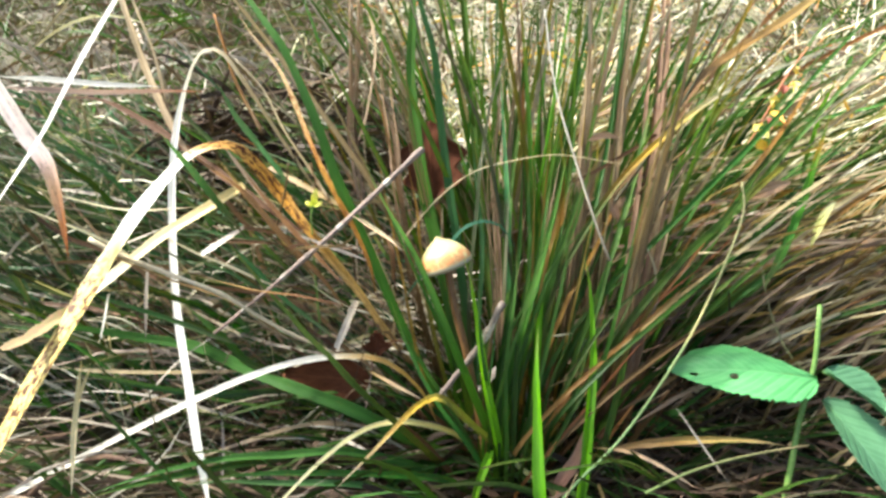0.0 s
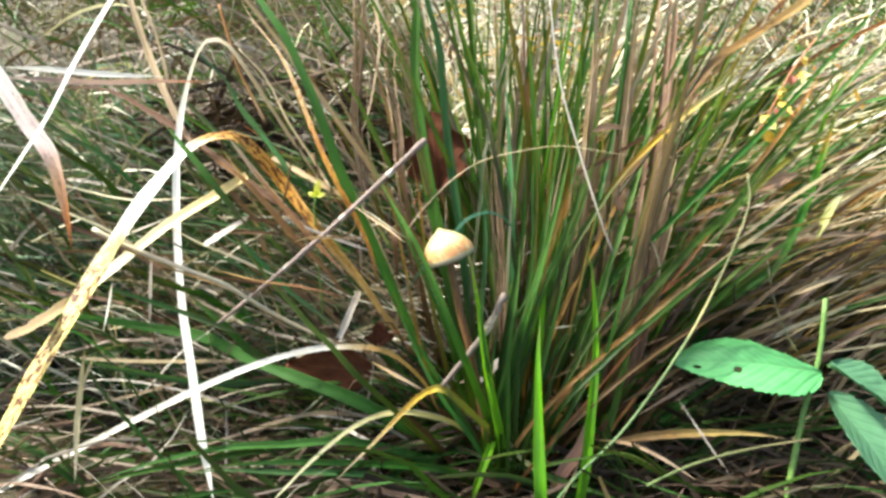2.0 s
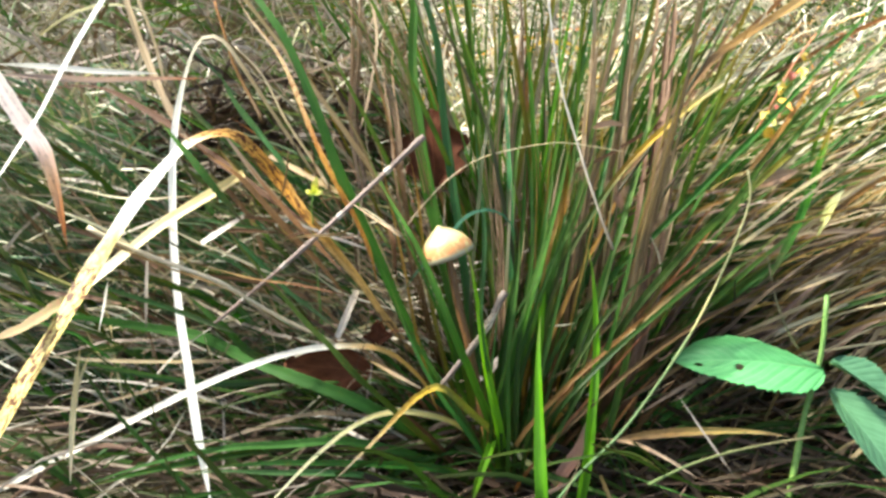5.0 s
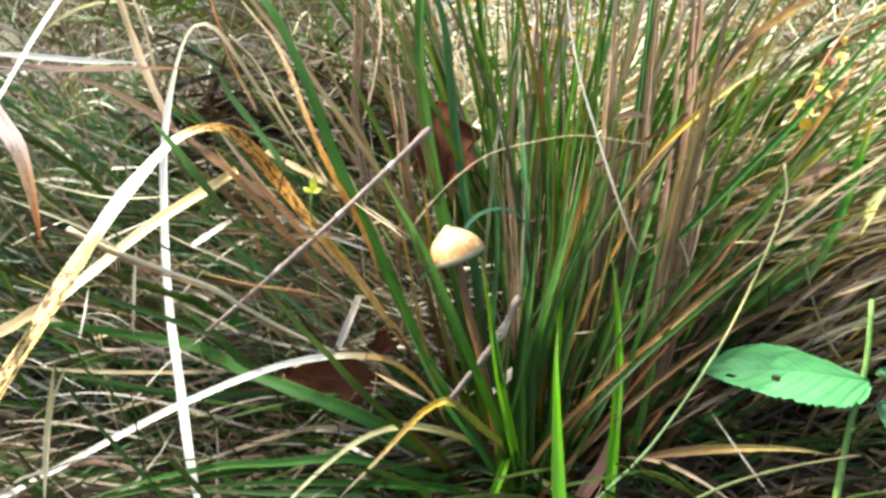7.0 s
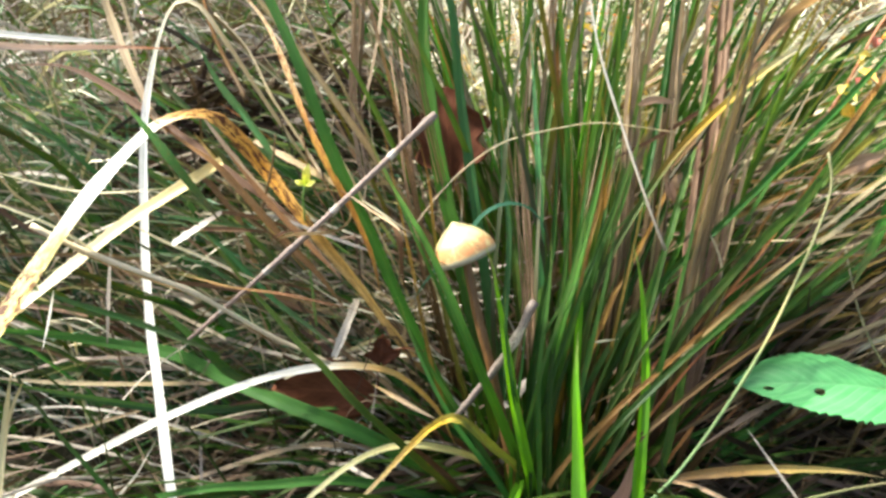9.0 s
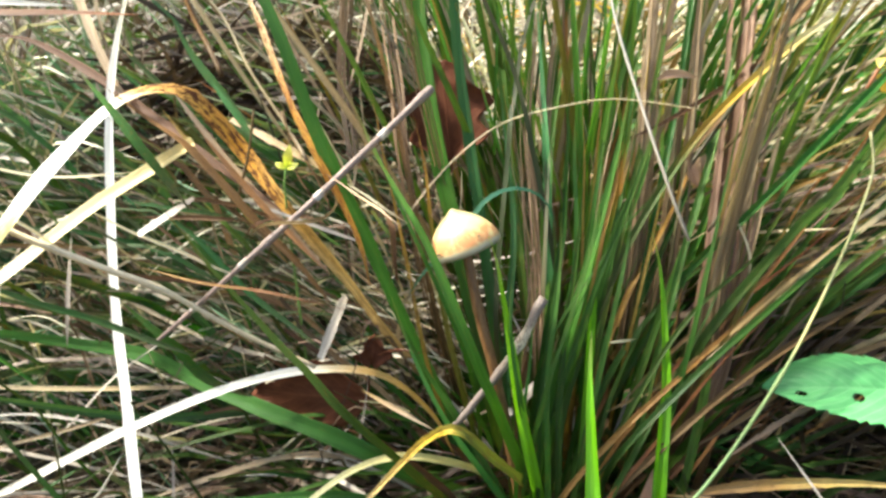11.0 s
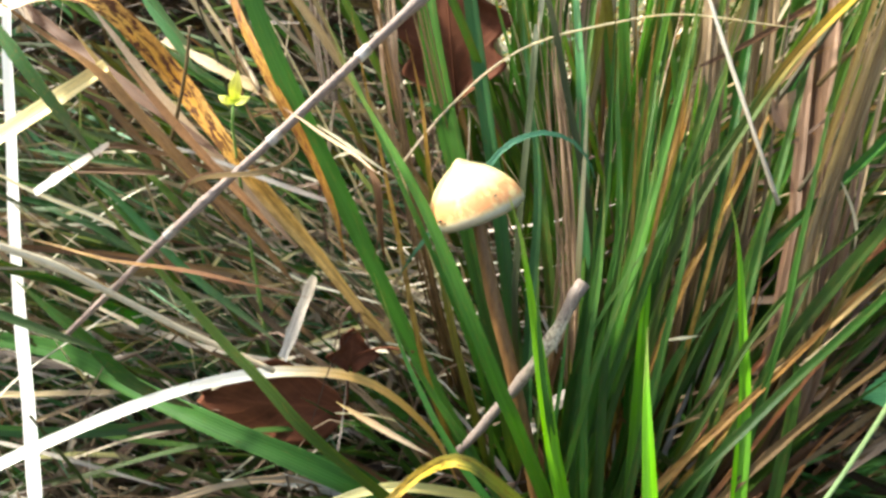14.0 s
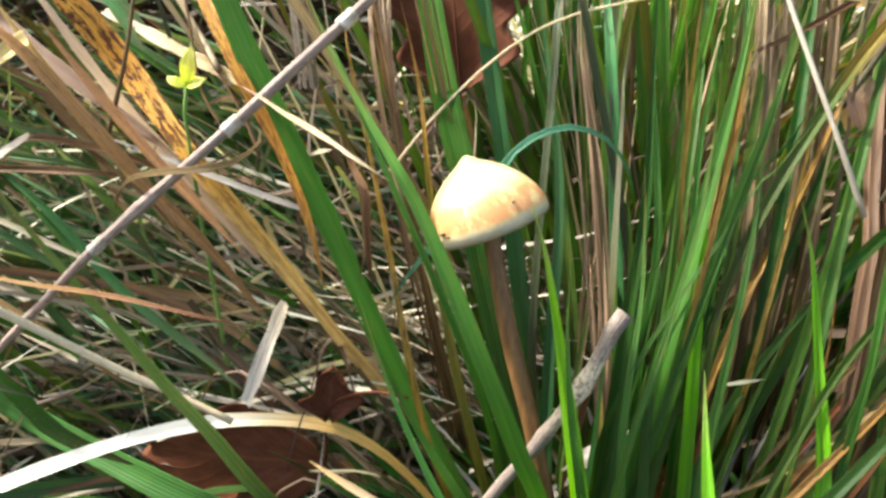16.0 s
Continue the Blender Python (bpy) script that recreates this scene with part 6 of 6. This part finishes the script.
# ---- bramble ----
def build_bramble():
    shoot = thing("bramble_shoot", (0.119, -0.034, -0.02), "young bramble shoot with three serrated green leaflets, one with two holes", "bramble")
    rib("stem", [(0.119, -0.034, -0.022), (0.1247, -0.0218, 0.0056), (0.1297, -0.0116, 0.0232), (0.1366, -0.0011, 0.041), (0.1398, 0.0097, 0.0601)], 0.0030, BRAMBLE_STEM, shoot, "thick green stem")
    specs = (
        ("leaflet", (0.1362, -0.0053, 0.0374), (-0.991, 0.131, 0.005), (0.05, -0.62, 0.80), 0.0535, 0.0250, (0.05, 0.08, -0.05), BRAMBLE, 3, ((0.83, -0.34, 0.0015), (0.57, -0.28, 0.0015))),
        ("leaflet", (0.1385, -0.0045, 0.0400), (0.72, -0.55, -0.42), (0.45, -0.20, 0.87), 0.0260, 0.0180, (0.10, 0.06, 0.0), BRAMBLE_DULL, 4, ((0.45, 0.3, 0.0009),)),
        ("leaflet", (0.1385, -0.0080, 0.0300), (0.38, -0.78, -0.50), (0.2, -0.45, 0.87), 0.0460, 0.0200, (0.08, 0.05, 0.0), BRAMBLE_DULL, 6, ()),
    )
    for name, origin, along, normal, length, width, curl, mat, seed, holes in specs:
        leaf = lobed_leaf(name, origin, along, normal, length, width, (5, 0.02), curl, mat, seed, rows=161, cols=49, jag=0.17, holes=holes, ripple=0.015, teeth=18, vee=0.13, skew=(0.62, 1.30) if seed == 3 else (0.85, 0.85), roll=0.48 if seed == 3 else 0.0, pleat=0.005)
        under(leaf, shoot, "mint-green serrated leaflet with holes" if holes and seed == 3 else "dull green leaflet")
        o, a = Vector(origin), Vector(along).normalized()
        n = Vector(normal).normalized()
        ribline = [o + a * (length * s) + n * (curl[1] * math.sin(s * math.pi) * length + curl[2] * s * s * length - 0.0002) for s in (0, 0.25, 0.5, 0.75, 0.97)]
        vein = mesh_object("midrib", *tube(smooth_line(ribline, 16), 0.0008, RNG, sides=6, tip=0.8), BRAMBLE_STEM)
        under(vein, leaf)


build_bramble()


def build_sprout():
    """Small yellow leaflet on a green stalk."""
    sprout = thing("seedling", (-0.049, 0.020, 0.02), "tiny seedling with small bright yellow leaflets", "seedling")
    rib("stalk", [(-0.049, 0.020, 0.015), (-0.0493, 0.017, 0.06), (-0.049, 0.0152, 0.0952), (-0.0478, 0.0153, 0.1002)], 0.0009, BRAMBLE_STEM, sprout)
    heart = np.array((-0.0478, 0.0150, 0.0990))
    for way, length, width in (((0.22, 0.15, 1.0), 0.0062, 0.0026), ((0.80, -0.10, 0.25), 0.0036, 0.0020), ((-0.75, -0.10, 0.35), 0.0032, 0.0018)):
        way = np.array(way) / np.linalg.norm(way)
        line = heart + way * np.linspace(0, length, 9)[:, None] + np.array((0, -1.0, 0)) * (0.0008 * np.sin(np.linspace(0, 3.1, 9)))[:, None]
        under(mesh_object("leaflet", *ribbon(line, width, RNG, EYE_SIDE, fold=0.05, twist=0.1, foot=0.5), BUD), sprout)


build_sprout()


# ---- dense grass and litter ----
def arc(middle, way, length, sag, steps=7):
    """A slack line with its middle at a place."""
    t = np.linspace(-0.5, 0.5, steps)[:, None]
    side = np.cross(way, (0.0, 1.0, 0.0))
    return middle + way * length * t + np.array((0, 0, -1.0)) * sag * length * (4 * t * t) + side * length * 0.04 * np.sin(t * RNG.uniform(3, 9) + RNG.uniform(0, 6))


def lying(count, xs, ys, zs, angle, spread, lengths, widths, depth=0.35, sag=(0.0, 0.15), gap=False):
    """Leaves lying in a mat. zs: the mat's height at the near and far side, and its thickness."""
    made = []
    for _ in range(count):
        s = RNG.uniform(0, 1)
        x, y = RNG.uniform(*xs), ys[0] + (ys[1] - ys[0]) * s
        z = zs[0] + (zs[1] - zs[0]) * s + RNG.normal(0, zs[2])
        z = max(z, float(ground_height(x, y)) + 0.003)
        if gap and -0.125 < x < -0.045 and z > 0.072 and RNG.uniform() < 0.85:
            continue
        a = radians(RNG.normal(angle, spread))
        way = unit(np.array((math.cos(a), RNG.normal(0, depth), math.sin(a))))
        line = arc(np.array((x, y, z)), way, RNG.uniform(*lengths), RNG.uniform(*sag))
        line[:, 2] = np.maximum(line[:, 2], -0.019)
        side = unit(np.cross(way, RNG.normal(0, 1, 3)))
        made.append((line, RNG.uniform(*widths), side, RNG.uniform(0.1, 0.6)))
    return made


def standing(count, centre, radius, fan, back, lengths, widths, bend=(0.2, 0.9), steps=9):
    """Leaves that rise from a clump and bend outwards. fan: least and greatest lean to the right, in degrees; back: lean away from the viewer."""
    made = []
    for _ in range(count):
        r = radius * math.sqrt(RNG.uniform(0, 1))
        a = RNG.uniform(0, 2 * math.pi)
        lean = RNG.uniform(*fan)
        x = centre[0] + r * math.cos(a) + 0.0003 * lean
        y = centre[1] + r * abs(math.sin(a))
        foot = np.array((x, y, float(ground_height(x, y)) - 0.002))
        lean, b = radians(lean), RNG.uniform(*back)
        up0 = unit(np.array((math.sin(lean * 0.7), b * 0.6, math.cos(lean * 0.7))))
        up1 = unit(np.array((math.sin(lean * 1.25), b, math.cos(lean * 1.25) - RNG.uniform(*bend) * 0.5)))
        length = RNG.uniform(*lengths)
        t = np.linspace(0, 1, steps)[:, None]
        line = foot + length * (up0 * (t - t * t / 2) + up1 * (t * t / 2))
        line[:, 2] = np.maximum(line[:, 2], -0.019)
        side = unit(np.cross(up1, RNG.normal(0, 1, 3) + np.array((0, -1.2, 0.5))))
        made.append((line, RNG.uniform(*widths), side, RNG.uniform(0.1, 0.5)))
    return made


def blades(lines, name, mat):
    """Leaves of the tussock, one part each."""
    for line, width, side, fold in lines:
        under(mesh_object(name, *ribbon(line, width, RNG, EYE_SIDE, fold=fold, twist=0.6), mat), TUSSOCK)


def beside_bramble(lines):
    """Leave out what would pierce the bramble's leaflets."""
    return [item for item in lines if not any(0.075 < p[0] < 0.165 and -0.06 < p[1] < 0.008 and p[2] > 0.018 for p in item[0])]


def build_mats():
    w1 = (0.0006, 0.0016)
    strips_object("fine_grass", lying(1300, (-0.32, -0.02), (0.030, 0.11), (0.022, 0.100, 0.010), -38, 24, (0.05, 0.15), w1, gap=True), FINE_GREEN, "matted fine dark green grass", "grass")
    blades(lying(48, (-0.20, -0.03), (0.020, 0.070), (0.020, 0.074, 0.010), -40, 13, (0.06, 0.14), (0.0012, 0.0028), depth=0.25, gap=True), "green_blade", DULL)
    blades(lying(36, (-0.16, -0.03), (0.010, 0.060), (0.016, 0.072, 0.010), -42, 13, (0.06, 0.13), (0.0010, 0.0026), depth=0.25, gap=True), "green_blade", GREEN)
    blades(lying(24, (-0.14, -0.02), (0.010, 0.060), (0.020, 0.080, 0.010), -40, 16, (0.05, 0.12), (0.0008, 0.0022), depth=0.25, gap=True), "tan_blade", PINKTAN)
    # the hollow's shade, put in as darkened litter strips
    strips_object("hollow_litter", lying(240, (-0.125, -0.03), (0.085, 0.112), (0.078, 0.102, 0.010), 10, 25, (0.04, 0.10), (0.001, 0.003)), SHADE_LITTER, "brown litter in a hollow between grasses, darkened to paint its shade", "litter")
    strips_object("hollow_brown_litter", lying(200, (-0.14, -0.02), (0.085, 0.118), (0.078, 0.106, 0.010), 0, 35, (0.03, 0.09), (0.0006, 0.0020)), FINE_BROWN, "brown litter in a hollow between grasses", "litter")
    strips_object("straw_litter", lying(1000, (-0.32, 0.0), (0.022, 0.12), (0.020, 0.100, 0.012), -25, 40, (0.04, 0.13), (0.0005, 0.0018), gap=True), FINE_STRAW, "matted pale straw among fine grass", "straw")
    strips_object("brown_litter", lying(500, (-0.32, 0.02), (0.04, 0.13), (0.02, 0.09, 0.012), -30, 40, (0.04, 0.13), (0.0006, 0.0020)), FINE_BROWN, "brown rotting grass litter", "litter")
    strips_object("bright_litter", lying(420, (-0.30, 0.0), (0.012, 0.11), (0.018, 0.100, 0.014), -22, 40, (0.02, 0.09), (0.0004, 0.0014), gap=True), MEADOW_CREAM, "bleached cream straw among fine grass", "straw")
    strips_object("curled_litter", lying(170, (-0.13, 0.0), (-0.005, 0.06), (0.012, 0.080, 0.014), -10, 60, (0.015, 0.05), (0.0004, 0.0011), sag=(0.3, 1.1)), FINE_BROWN, "curled brown grass shreds", "litter")
    strips_object("ground_straw", lying(160, (-0.26, -0.03), (-0.13, 0.04), (-0.014, 0.008, 0.006), 8, 26, (0.03, 0.12), (0.0006, 0.0022), depth=0.5), FINE_STRAW, "flattened straw litter on the ground", "straw")
    strips_object("ground_litter", beside_bramble(lying(900, (-0.26, 0.26), (-0.13, 0.06), (-0.016, 0.004, 0.006), 5, 30, (0.03, 0.11), (0.0008, 0.0026), depth=0.5)), FINE_BROWN, "dark brown grass litter on the ground", "litter")
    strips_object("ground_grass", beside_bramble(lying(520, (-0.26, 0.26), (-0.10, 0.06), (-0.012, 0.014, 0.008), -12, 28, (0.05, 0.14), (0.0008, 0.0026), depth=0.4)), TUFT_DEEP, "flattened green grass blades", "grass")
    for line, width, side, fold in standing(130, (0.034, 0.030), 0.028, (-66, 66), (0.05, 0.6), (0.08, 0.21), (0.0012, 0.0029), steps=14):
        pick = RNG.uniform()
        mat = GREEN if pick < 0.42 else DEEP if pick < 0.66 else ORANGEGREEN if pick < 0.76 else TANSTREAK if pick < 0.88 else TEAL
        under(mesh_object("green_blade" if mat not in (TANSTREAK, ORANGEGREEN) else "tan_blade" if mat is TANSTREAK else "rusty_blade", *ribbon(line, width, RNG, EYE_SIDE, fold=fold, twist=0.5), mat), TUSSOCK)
    for line, width, side, fold in standing(50, (0.036, 0.036), 0.030, (-32, 46), (0.02, 0.32), (0.17, 0.27), (0.0008, 0.0026), bend=(0.0, 0.35), steps=14):
        pick = RNG.uniform()
        mat = GREEN if pick < 0.22 else LUSH if pick < 0.40 else TEAL if pick < 0.52 else PINKTAN if pick < 0.78 else DARK if pick < 0.84 else DRY_BLADE if pick < 0.94 else ORANGEGREEN
        name = "tan_blade" if mat is PINKTAN else "dry_blade" if mat is DRY_BLADE else "rusty_blade" if mat is ORANGEGREEN else "dark_blade" if mat is DARK else "green_blade"
        under(mesh_object(name, *ribbon(line, width * (0.5 if mat in (DARK, DRY_BLADE) else 1.0), RNG, EYE_SIDE, fold=fold, twist=0.5), mat), TUSSOCK)
    strips_object("tussock_grass", standing(210, (0.034, 0.042), 0.030, (-62, 58), (0.10, 0.65), (0.09, 0.24), (0.0011, 0.0030)), TUFT_GREEN, "dense green tussock blades", "grass")
    blades(standing(80, (0.034, 0.046), 0.032, (-56, 62), (0.10, 0.70), (0.09, 0.25), (0.0008, 0.0026)), "dry_blade", DRY_BLADE)
    blades(standing(75, (0.036, 0.044), 0.030, (-10, 72), (0.10, 0.75), (0.07, 0.17), (0.0010, 0.0026)), "rusty_blade", RUST_BLADE)
    blades(standing(38, (0.036, 0.044), 0.030, (-40, 66), (0.10, 0.60), (0.09, 0.21), (0.0009, 0.0026)), "tan_blade", PINKTAN)
    blades(standing(46, (0.040, 0.030), 0.026, (-14, 40), (0.06, 0.40), (0.11, 0.20), (0.0014, 0.0028), bend=(0.0, 0.4), steps=14), "green_blade", LUSH)
    blades(standing(16, (0.056, 0.020), 0.013, (16, 46), (0.0, 0.3), (0.08, 0.15), (0.0018, 0.0032), bend=(0.0, 0.4), steps=14), "green_blade", GREEN)
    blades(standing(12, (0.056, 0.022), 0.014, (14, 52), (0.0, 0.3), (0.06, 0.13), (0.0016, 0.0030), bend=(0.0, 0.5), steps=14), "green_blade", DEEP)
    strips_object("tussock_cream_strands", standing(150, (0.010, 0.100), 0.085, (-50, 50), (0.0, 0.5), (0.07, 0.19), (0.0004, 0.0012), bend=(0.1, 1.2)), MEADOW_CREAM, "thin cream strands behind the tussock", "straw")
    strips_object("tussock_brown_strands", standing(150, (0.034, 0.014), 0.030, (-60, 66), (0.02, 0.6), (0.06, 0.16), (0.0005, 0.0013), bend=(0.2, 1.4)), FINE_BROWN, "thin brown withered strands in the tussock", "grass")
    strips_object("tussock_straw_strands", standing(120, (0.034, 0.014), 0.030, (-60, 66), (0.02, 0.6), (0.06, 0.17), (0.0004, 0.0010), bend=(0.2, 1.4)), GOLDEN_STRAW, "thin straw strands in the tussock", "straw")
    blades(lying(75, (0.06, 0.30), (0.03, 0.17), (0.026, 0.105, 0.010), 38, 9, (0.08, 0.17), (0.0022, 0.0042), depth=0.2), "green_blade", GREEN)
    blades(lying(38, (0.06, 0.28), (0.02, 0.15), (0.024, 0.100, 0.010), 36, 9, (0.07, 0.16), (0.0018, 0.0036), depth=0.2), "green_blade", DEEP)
    blades(lying(46, (0.07, 0.30), (0.02, 0.16), (0.026, 0.102, 0.010), 34, 8, (0.08, 0.17), (0.0014, 0.0034), depth=0.2), "tan_blade", PINKTAN)
    blades(lying(26, (0.07, 0.30), (0.02, 0.16), (0.030, 0.106, 0.010), 33, 8, (0.07, 0.15), (0.0008, 0.0020), depth=0.2), "dry_blade", CREAM)
    blades(lying(24, (0.07, 0.30), (0.03, 0.16), (0.028, 0.104, 0.010), 36, 9, (0.06, 0.14), (0.0012, 0.0030), depth=0.2), "rusty_blade", ORANGEGREEN)
    strips_object("leaning_grass", lying(210, (0.05, 0.34), (0.04, 0.20), (0.025, 0.100, 0.012), 38, 20, (0.06, 0.18), (0.0010, 0.0030)), TUFT_GREEN, "green grass leaning outwards from the tussock", "grass")
    strips_object("leaning_bright_straw", lying(170, (0.07, 0.36), (0.07, 0.24), (0.045, 0.115, 0.012), 34, 16, (0.04, 0.12), (0.0006, 0.0018)), MEADOW_CREAM, "cream straw leaning outwards, sunlight painted into its colour", "straw")
    strips_object("leaning_straw", lying(330, (0.05, 0.36), (0.035, 0.22), (0.022, 0.100, 0.012), 36, 13, (0.05, 0.16), (0.0006, 0.0020)), GOLDEN_STRAW, "pale straw leaning outwards from the tussock", "straw")
    strips_object("leaning_rusty_grass", lying(110, (0.06, 0.36), (0.035, 0.20), (0.022, 0.095, 0.012), 36, 18, (0.06, 0.16), (0.0008, 0.0026)), TUFT_RUST, "rusty grass leaning outwards from the tussock", "grass")
    strips_object("leaning_dark_litter", lying(120, (0.05, 0.34), (0.03, 0.16), (0.006, 0.060, 0.010), 20, 40, (0.04, 0.12), (0.0014, 0.0036)), SHADE_LITTER, "litter under the leaning grass, darkened to paint shade", "litter")
    strips_object("right_straw", beside_bramble(lying(130, (0.06, 0.28), (-0.12, 0.04), (-0.014, 0.006, 0.006), 12, 24, (0.03, 0.12), (0.0006, 0.0020), depth=0.5)), GOLDEN_STRAW, "flattened straw beside the bramble", "straw")
    strips_object("leaning_brown_grass", beside_bramble(lying(100, (0.045, 0.22), (0.012, 0.06), (0.018, 0.075, 0.010), 36, 12, (0.05, 0.13), (0.0008, 0.0024))), FINE_BROWN, "brown withered grass leaning outwards", "grass")
    strips_object("leaning_dry_grass", beside_bramble(lying(170, (0.06, 0.24), (0.016, 0.075), (0.022, 0.085, 0.010), 34, 12, (0.05, 0.13), (0.0006, 0.0022))), GOLDEN_STRAW, "pale dry grass leaning outwards", "grass")
    strips_object("leaning_rust_grass", beside_bramble(lying(70, (0.045, 0.22), (0.010, 0.06), (0.018, 0.075, 0.010), 36, 12, (0.05, 0.13), (0.0008, 0.0024))), TUFT_RUST, "rust-coloured grass leaning outwards", "grass")
    blades(standing(70, (0.034, -0.012), 0.034, (-60, 64), (-0.10, 0.40), (0.03, 0.085), (0.0008, 0.0026), bend=(0.2, 1.0), steps=10), "withered_blade", BROWN)
    blades(standing(30, (0.034, -0.010), 0.034, (-60, 64), (-0.10, 0.40), (0.03, 0.09), (0.0006, 0.0016), bend=(0.2, 1.2), steps=10), "withered_blade", GREYTAN)
    # darkened strips stand in for shade between the blade feet
    strips_object("tussock_foot_litter", lying(260, (-0.03, 0.13), (-0.05, 0.05), (-0.012, 0.012, 0.006), 5, 40, (0.03, 0.09), (0.0014, 0.0034), depth=0.5), SHADE_LITTER, "litter at the foot of the tussock, darkened to paint shade", "litter")
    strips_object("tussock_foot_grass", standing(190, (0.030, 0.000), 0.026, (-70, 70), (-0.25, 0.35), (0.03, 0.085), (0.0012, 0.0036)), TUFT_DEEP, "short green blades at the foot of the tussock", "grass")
    front = lying(500, (-0.6, 0.6), (-0.75, -0.14), (-0.008, -0.008, 0.008), 0, 30, (0.05, 0.15), (0.0008, 0.0026), depth=0.8)
    strips_object("near_meadow_litter", front, FINE_BROWN, "brown litter of the meadow in front", "litter")
    front = lying(500, (-0.6, 0.6), (-0.75, -0.14), (-0.002, -0.002, 0.010), 0, 30, (0.05, 0.15), (0.0008, 0.0026), depth=0.8)
    strips_object("near_meadow_grass", front, TUFT_GREEN, "green grass of the meadow in front", "grass")
    far = []
    far_green, bright, brown, rusty, moss = [], [], [], [], []
    for _ in range(5200):
        y = 0.16 + 1.9 * RNG.uniform(0, 1) ** 1.5
        x = RNG.uniform(-0.25, 0.25) + y * RNG.uniform(-0.8, 0.8)
        z = float(ground_height(x, y)) + RNG.uniform(0.004, 0.06)
        a = RNG.uniform(0, math.pi)
        way = unit(np.array((math.cos(a), math.sin(a) * 0.4, RNG.normal(0.45, 0.6))))
        item = (arc(np.array((x, y, z)), way, RNG.uniform(0.05, 0.18), RNG.uniform(0, 0.5)), RNG.uniform(0.0008, 0.0028), unit(np.cross(way, RNG.normal(0, 1, 3))), 0.3)
        pick = RNG.uniform()
        # more pale straw on the right, standing in for sunlight there
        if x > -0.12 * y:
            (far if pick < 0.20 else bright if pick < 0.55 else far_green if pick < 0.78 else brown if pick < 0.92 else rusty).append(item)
        else:
            (far if pick < 0.12 else bright if pick < 0.14 else far_green if pick < 0.44 else brown).append(item)
    for _ in range(3200):
        # low mossy grass behind the dry clump
        y = RNG.uniform(0.30, 1.9)
        x = -0.05 - y * RNG.uniform(0.0, 0.75)
        z = float(ground_height(x, y)) + RNG.uniform(0.0, 0.02)
        a = RNG.uniform(0, math.pi)
        way = unit(np.array((math.cos(a), math.sin(a), RNG.normal(0.25, 0.35))))
        moss.append((arc(np.array((x, y, z)), way, RNG.uniform(0.02, 0.07), RNG.uniform(0.1, 0.5), 4), RNG.uniform(0.001, 0.003), unit(np.cross(way, RNG.normal(0, 1, 3))), 0.3))
    for _ in range(2600):
        y = RNG.uniform(0.85, 3.2)
        x = RNG.uniform(-0.3, 0.3) + y * RNG.uniform(-0.75, 0.75)
        z = float(ground_height(x, y)) + RNG.uniform(0.004, 0.07)
        a = RNG.uniform(0, math.pi)
        way = unit(np.array((math.cos(a), math.sin(a) * 0.6, RNG.normal(0.2, 0.35))))
        item = (arc(np.array((x, y, z)), way, RNG.uniform(0.10, 0.28), RNG.uniform(0, 0.2), 5), RNG.uniform(0.002, 0.005), unit(np.cross(way, RNG.normal(0, 1, 3))), 0.3)
        pick = RNG.uniform()
        (far if pick < 0.28 else far_green if pick < 0.62 else brown).append(item)
    for _ in range(9000):
        # the same meadow all round, out to about four metres
        r, a = 0.45 + 3.6 * RNG.uniform(0, 1) ** 1.2, RNG.uniform(0, 2 * math.pi)
        x, y = r * math.cos(a), r * math.sin(a)
        if y > 0.1 and abs(x) < 0.25 + 0.8 * y and y < 2.0 or math.hypot(x, y + 0.2) < 0.35:
            continue
        z = float(ground_height(x, y)) + RNG.uniform(0.004, 0.04)
        a = RNG.uniform(0, math.pi)
        way = unit(np.array((math.cos(a), math.sin(a), RNG.normal(0.1, 0.25))))
        item = (arc(np.array((x, y, z)), way, RNG.uniform(0.10, 0.30), RNG.uniform(0, 0.2), 5), RNG.uniform(0.002, 0.005), unit(np.cross(way, RNG.normal(0, 1, 3))), 0.3)
        pick = RNG.uniform()
        (far if pick < 0.35 else far_green if pick < 0.75 else brown).append(item)
    strips_object("meadow_straw", far, FINE_STRAW, "pale matted straw of the meadow around", "straw")
    strips_object("meadow_bright_straw", bright, MEADOW_CREAM, "cream straw of the meadow behind, sunlight painted into its colour", "straw")
    strips_object("meadow_rusty_leaves", rusty, ORANGE_BITS, "orange and yellow withered bits in the meadow", "litter")
    strips_object("meadow_moss", moss, MOSSY, "short olive-brown mossy grass of the meadow", "grass")
    strips_object("meadow_grass", far_green, TUFT_GREEN, "green grass of the meadow around", "grass")
    strips_object("meadow_litter", brown, FINE_BROWN, "brown grass litter of the meadow around", "litter")
    tufts = []
    for _ in range(26):
        y = RNG.uniform(0.3, 1.5)
        x = RNG.uniform(-0.9, 0.9) * (0.4 + y * 0.6)
        tufts += standing(26, (x, y), 0.05, (-50, 50), (-0.4, 0.5), (0.08, 0.24), (0.001, 0.003), steps=6)
    for _ in range(110):
        r, a = RNG.uniform(0.7, 4.0), RNG.uniform(0, 2 * math.pi)
        x, y = r * math.cos(a), r * math.sin(a)
        if y > 0.1 and abs(x) < 0.25 + 0.8 * y and y < 2.0:
            continue
        tufts += standing(24, (x, y), 0.06, (-55, 55), (-0.5, 0.5), (0.10, 0.26), (0.002, 0.005), steps=6)
    strips_object("meadow_tufts", tufts, TUFT_GREEN, "grass tufts of the meadow around", "grass")


build_mats()
build_sprig()
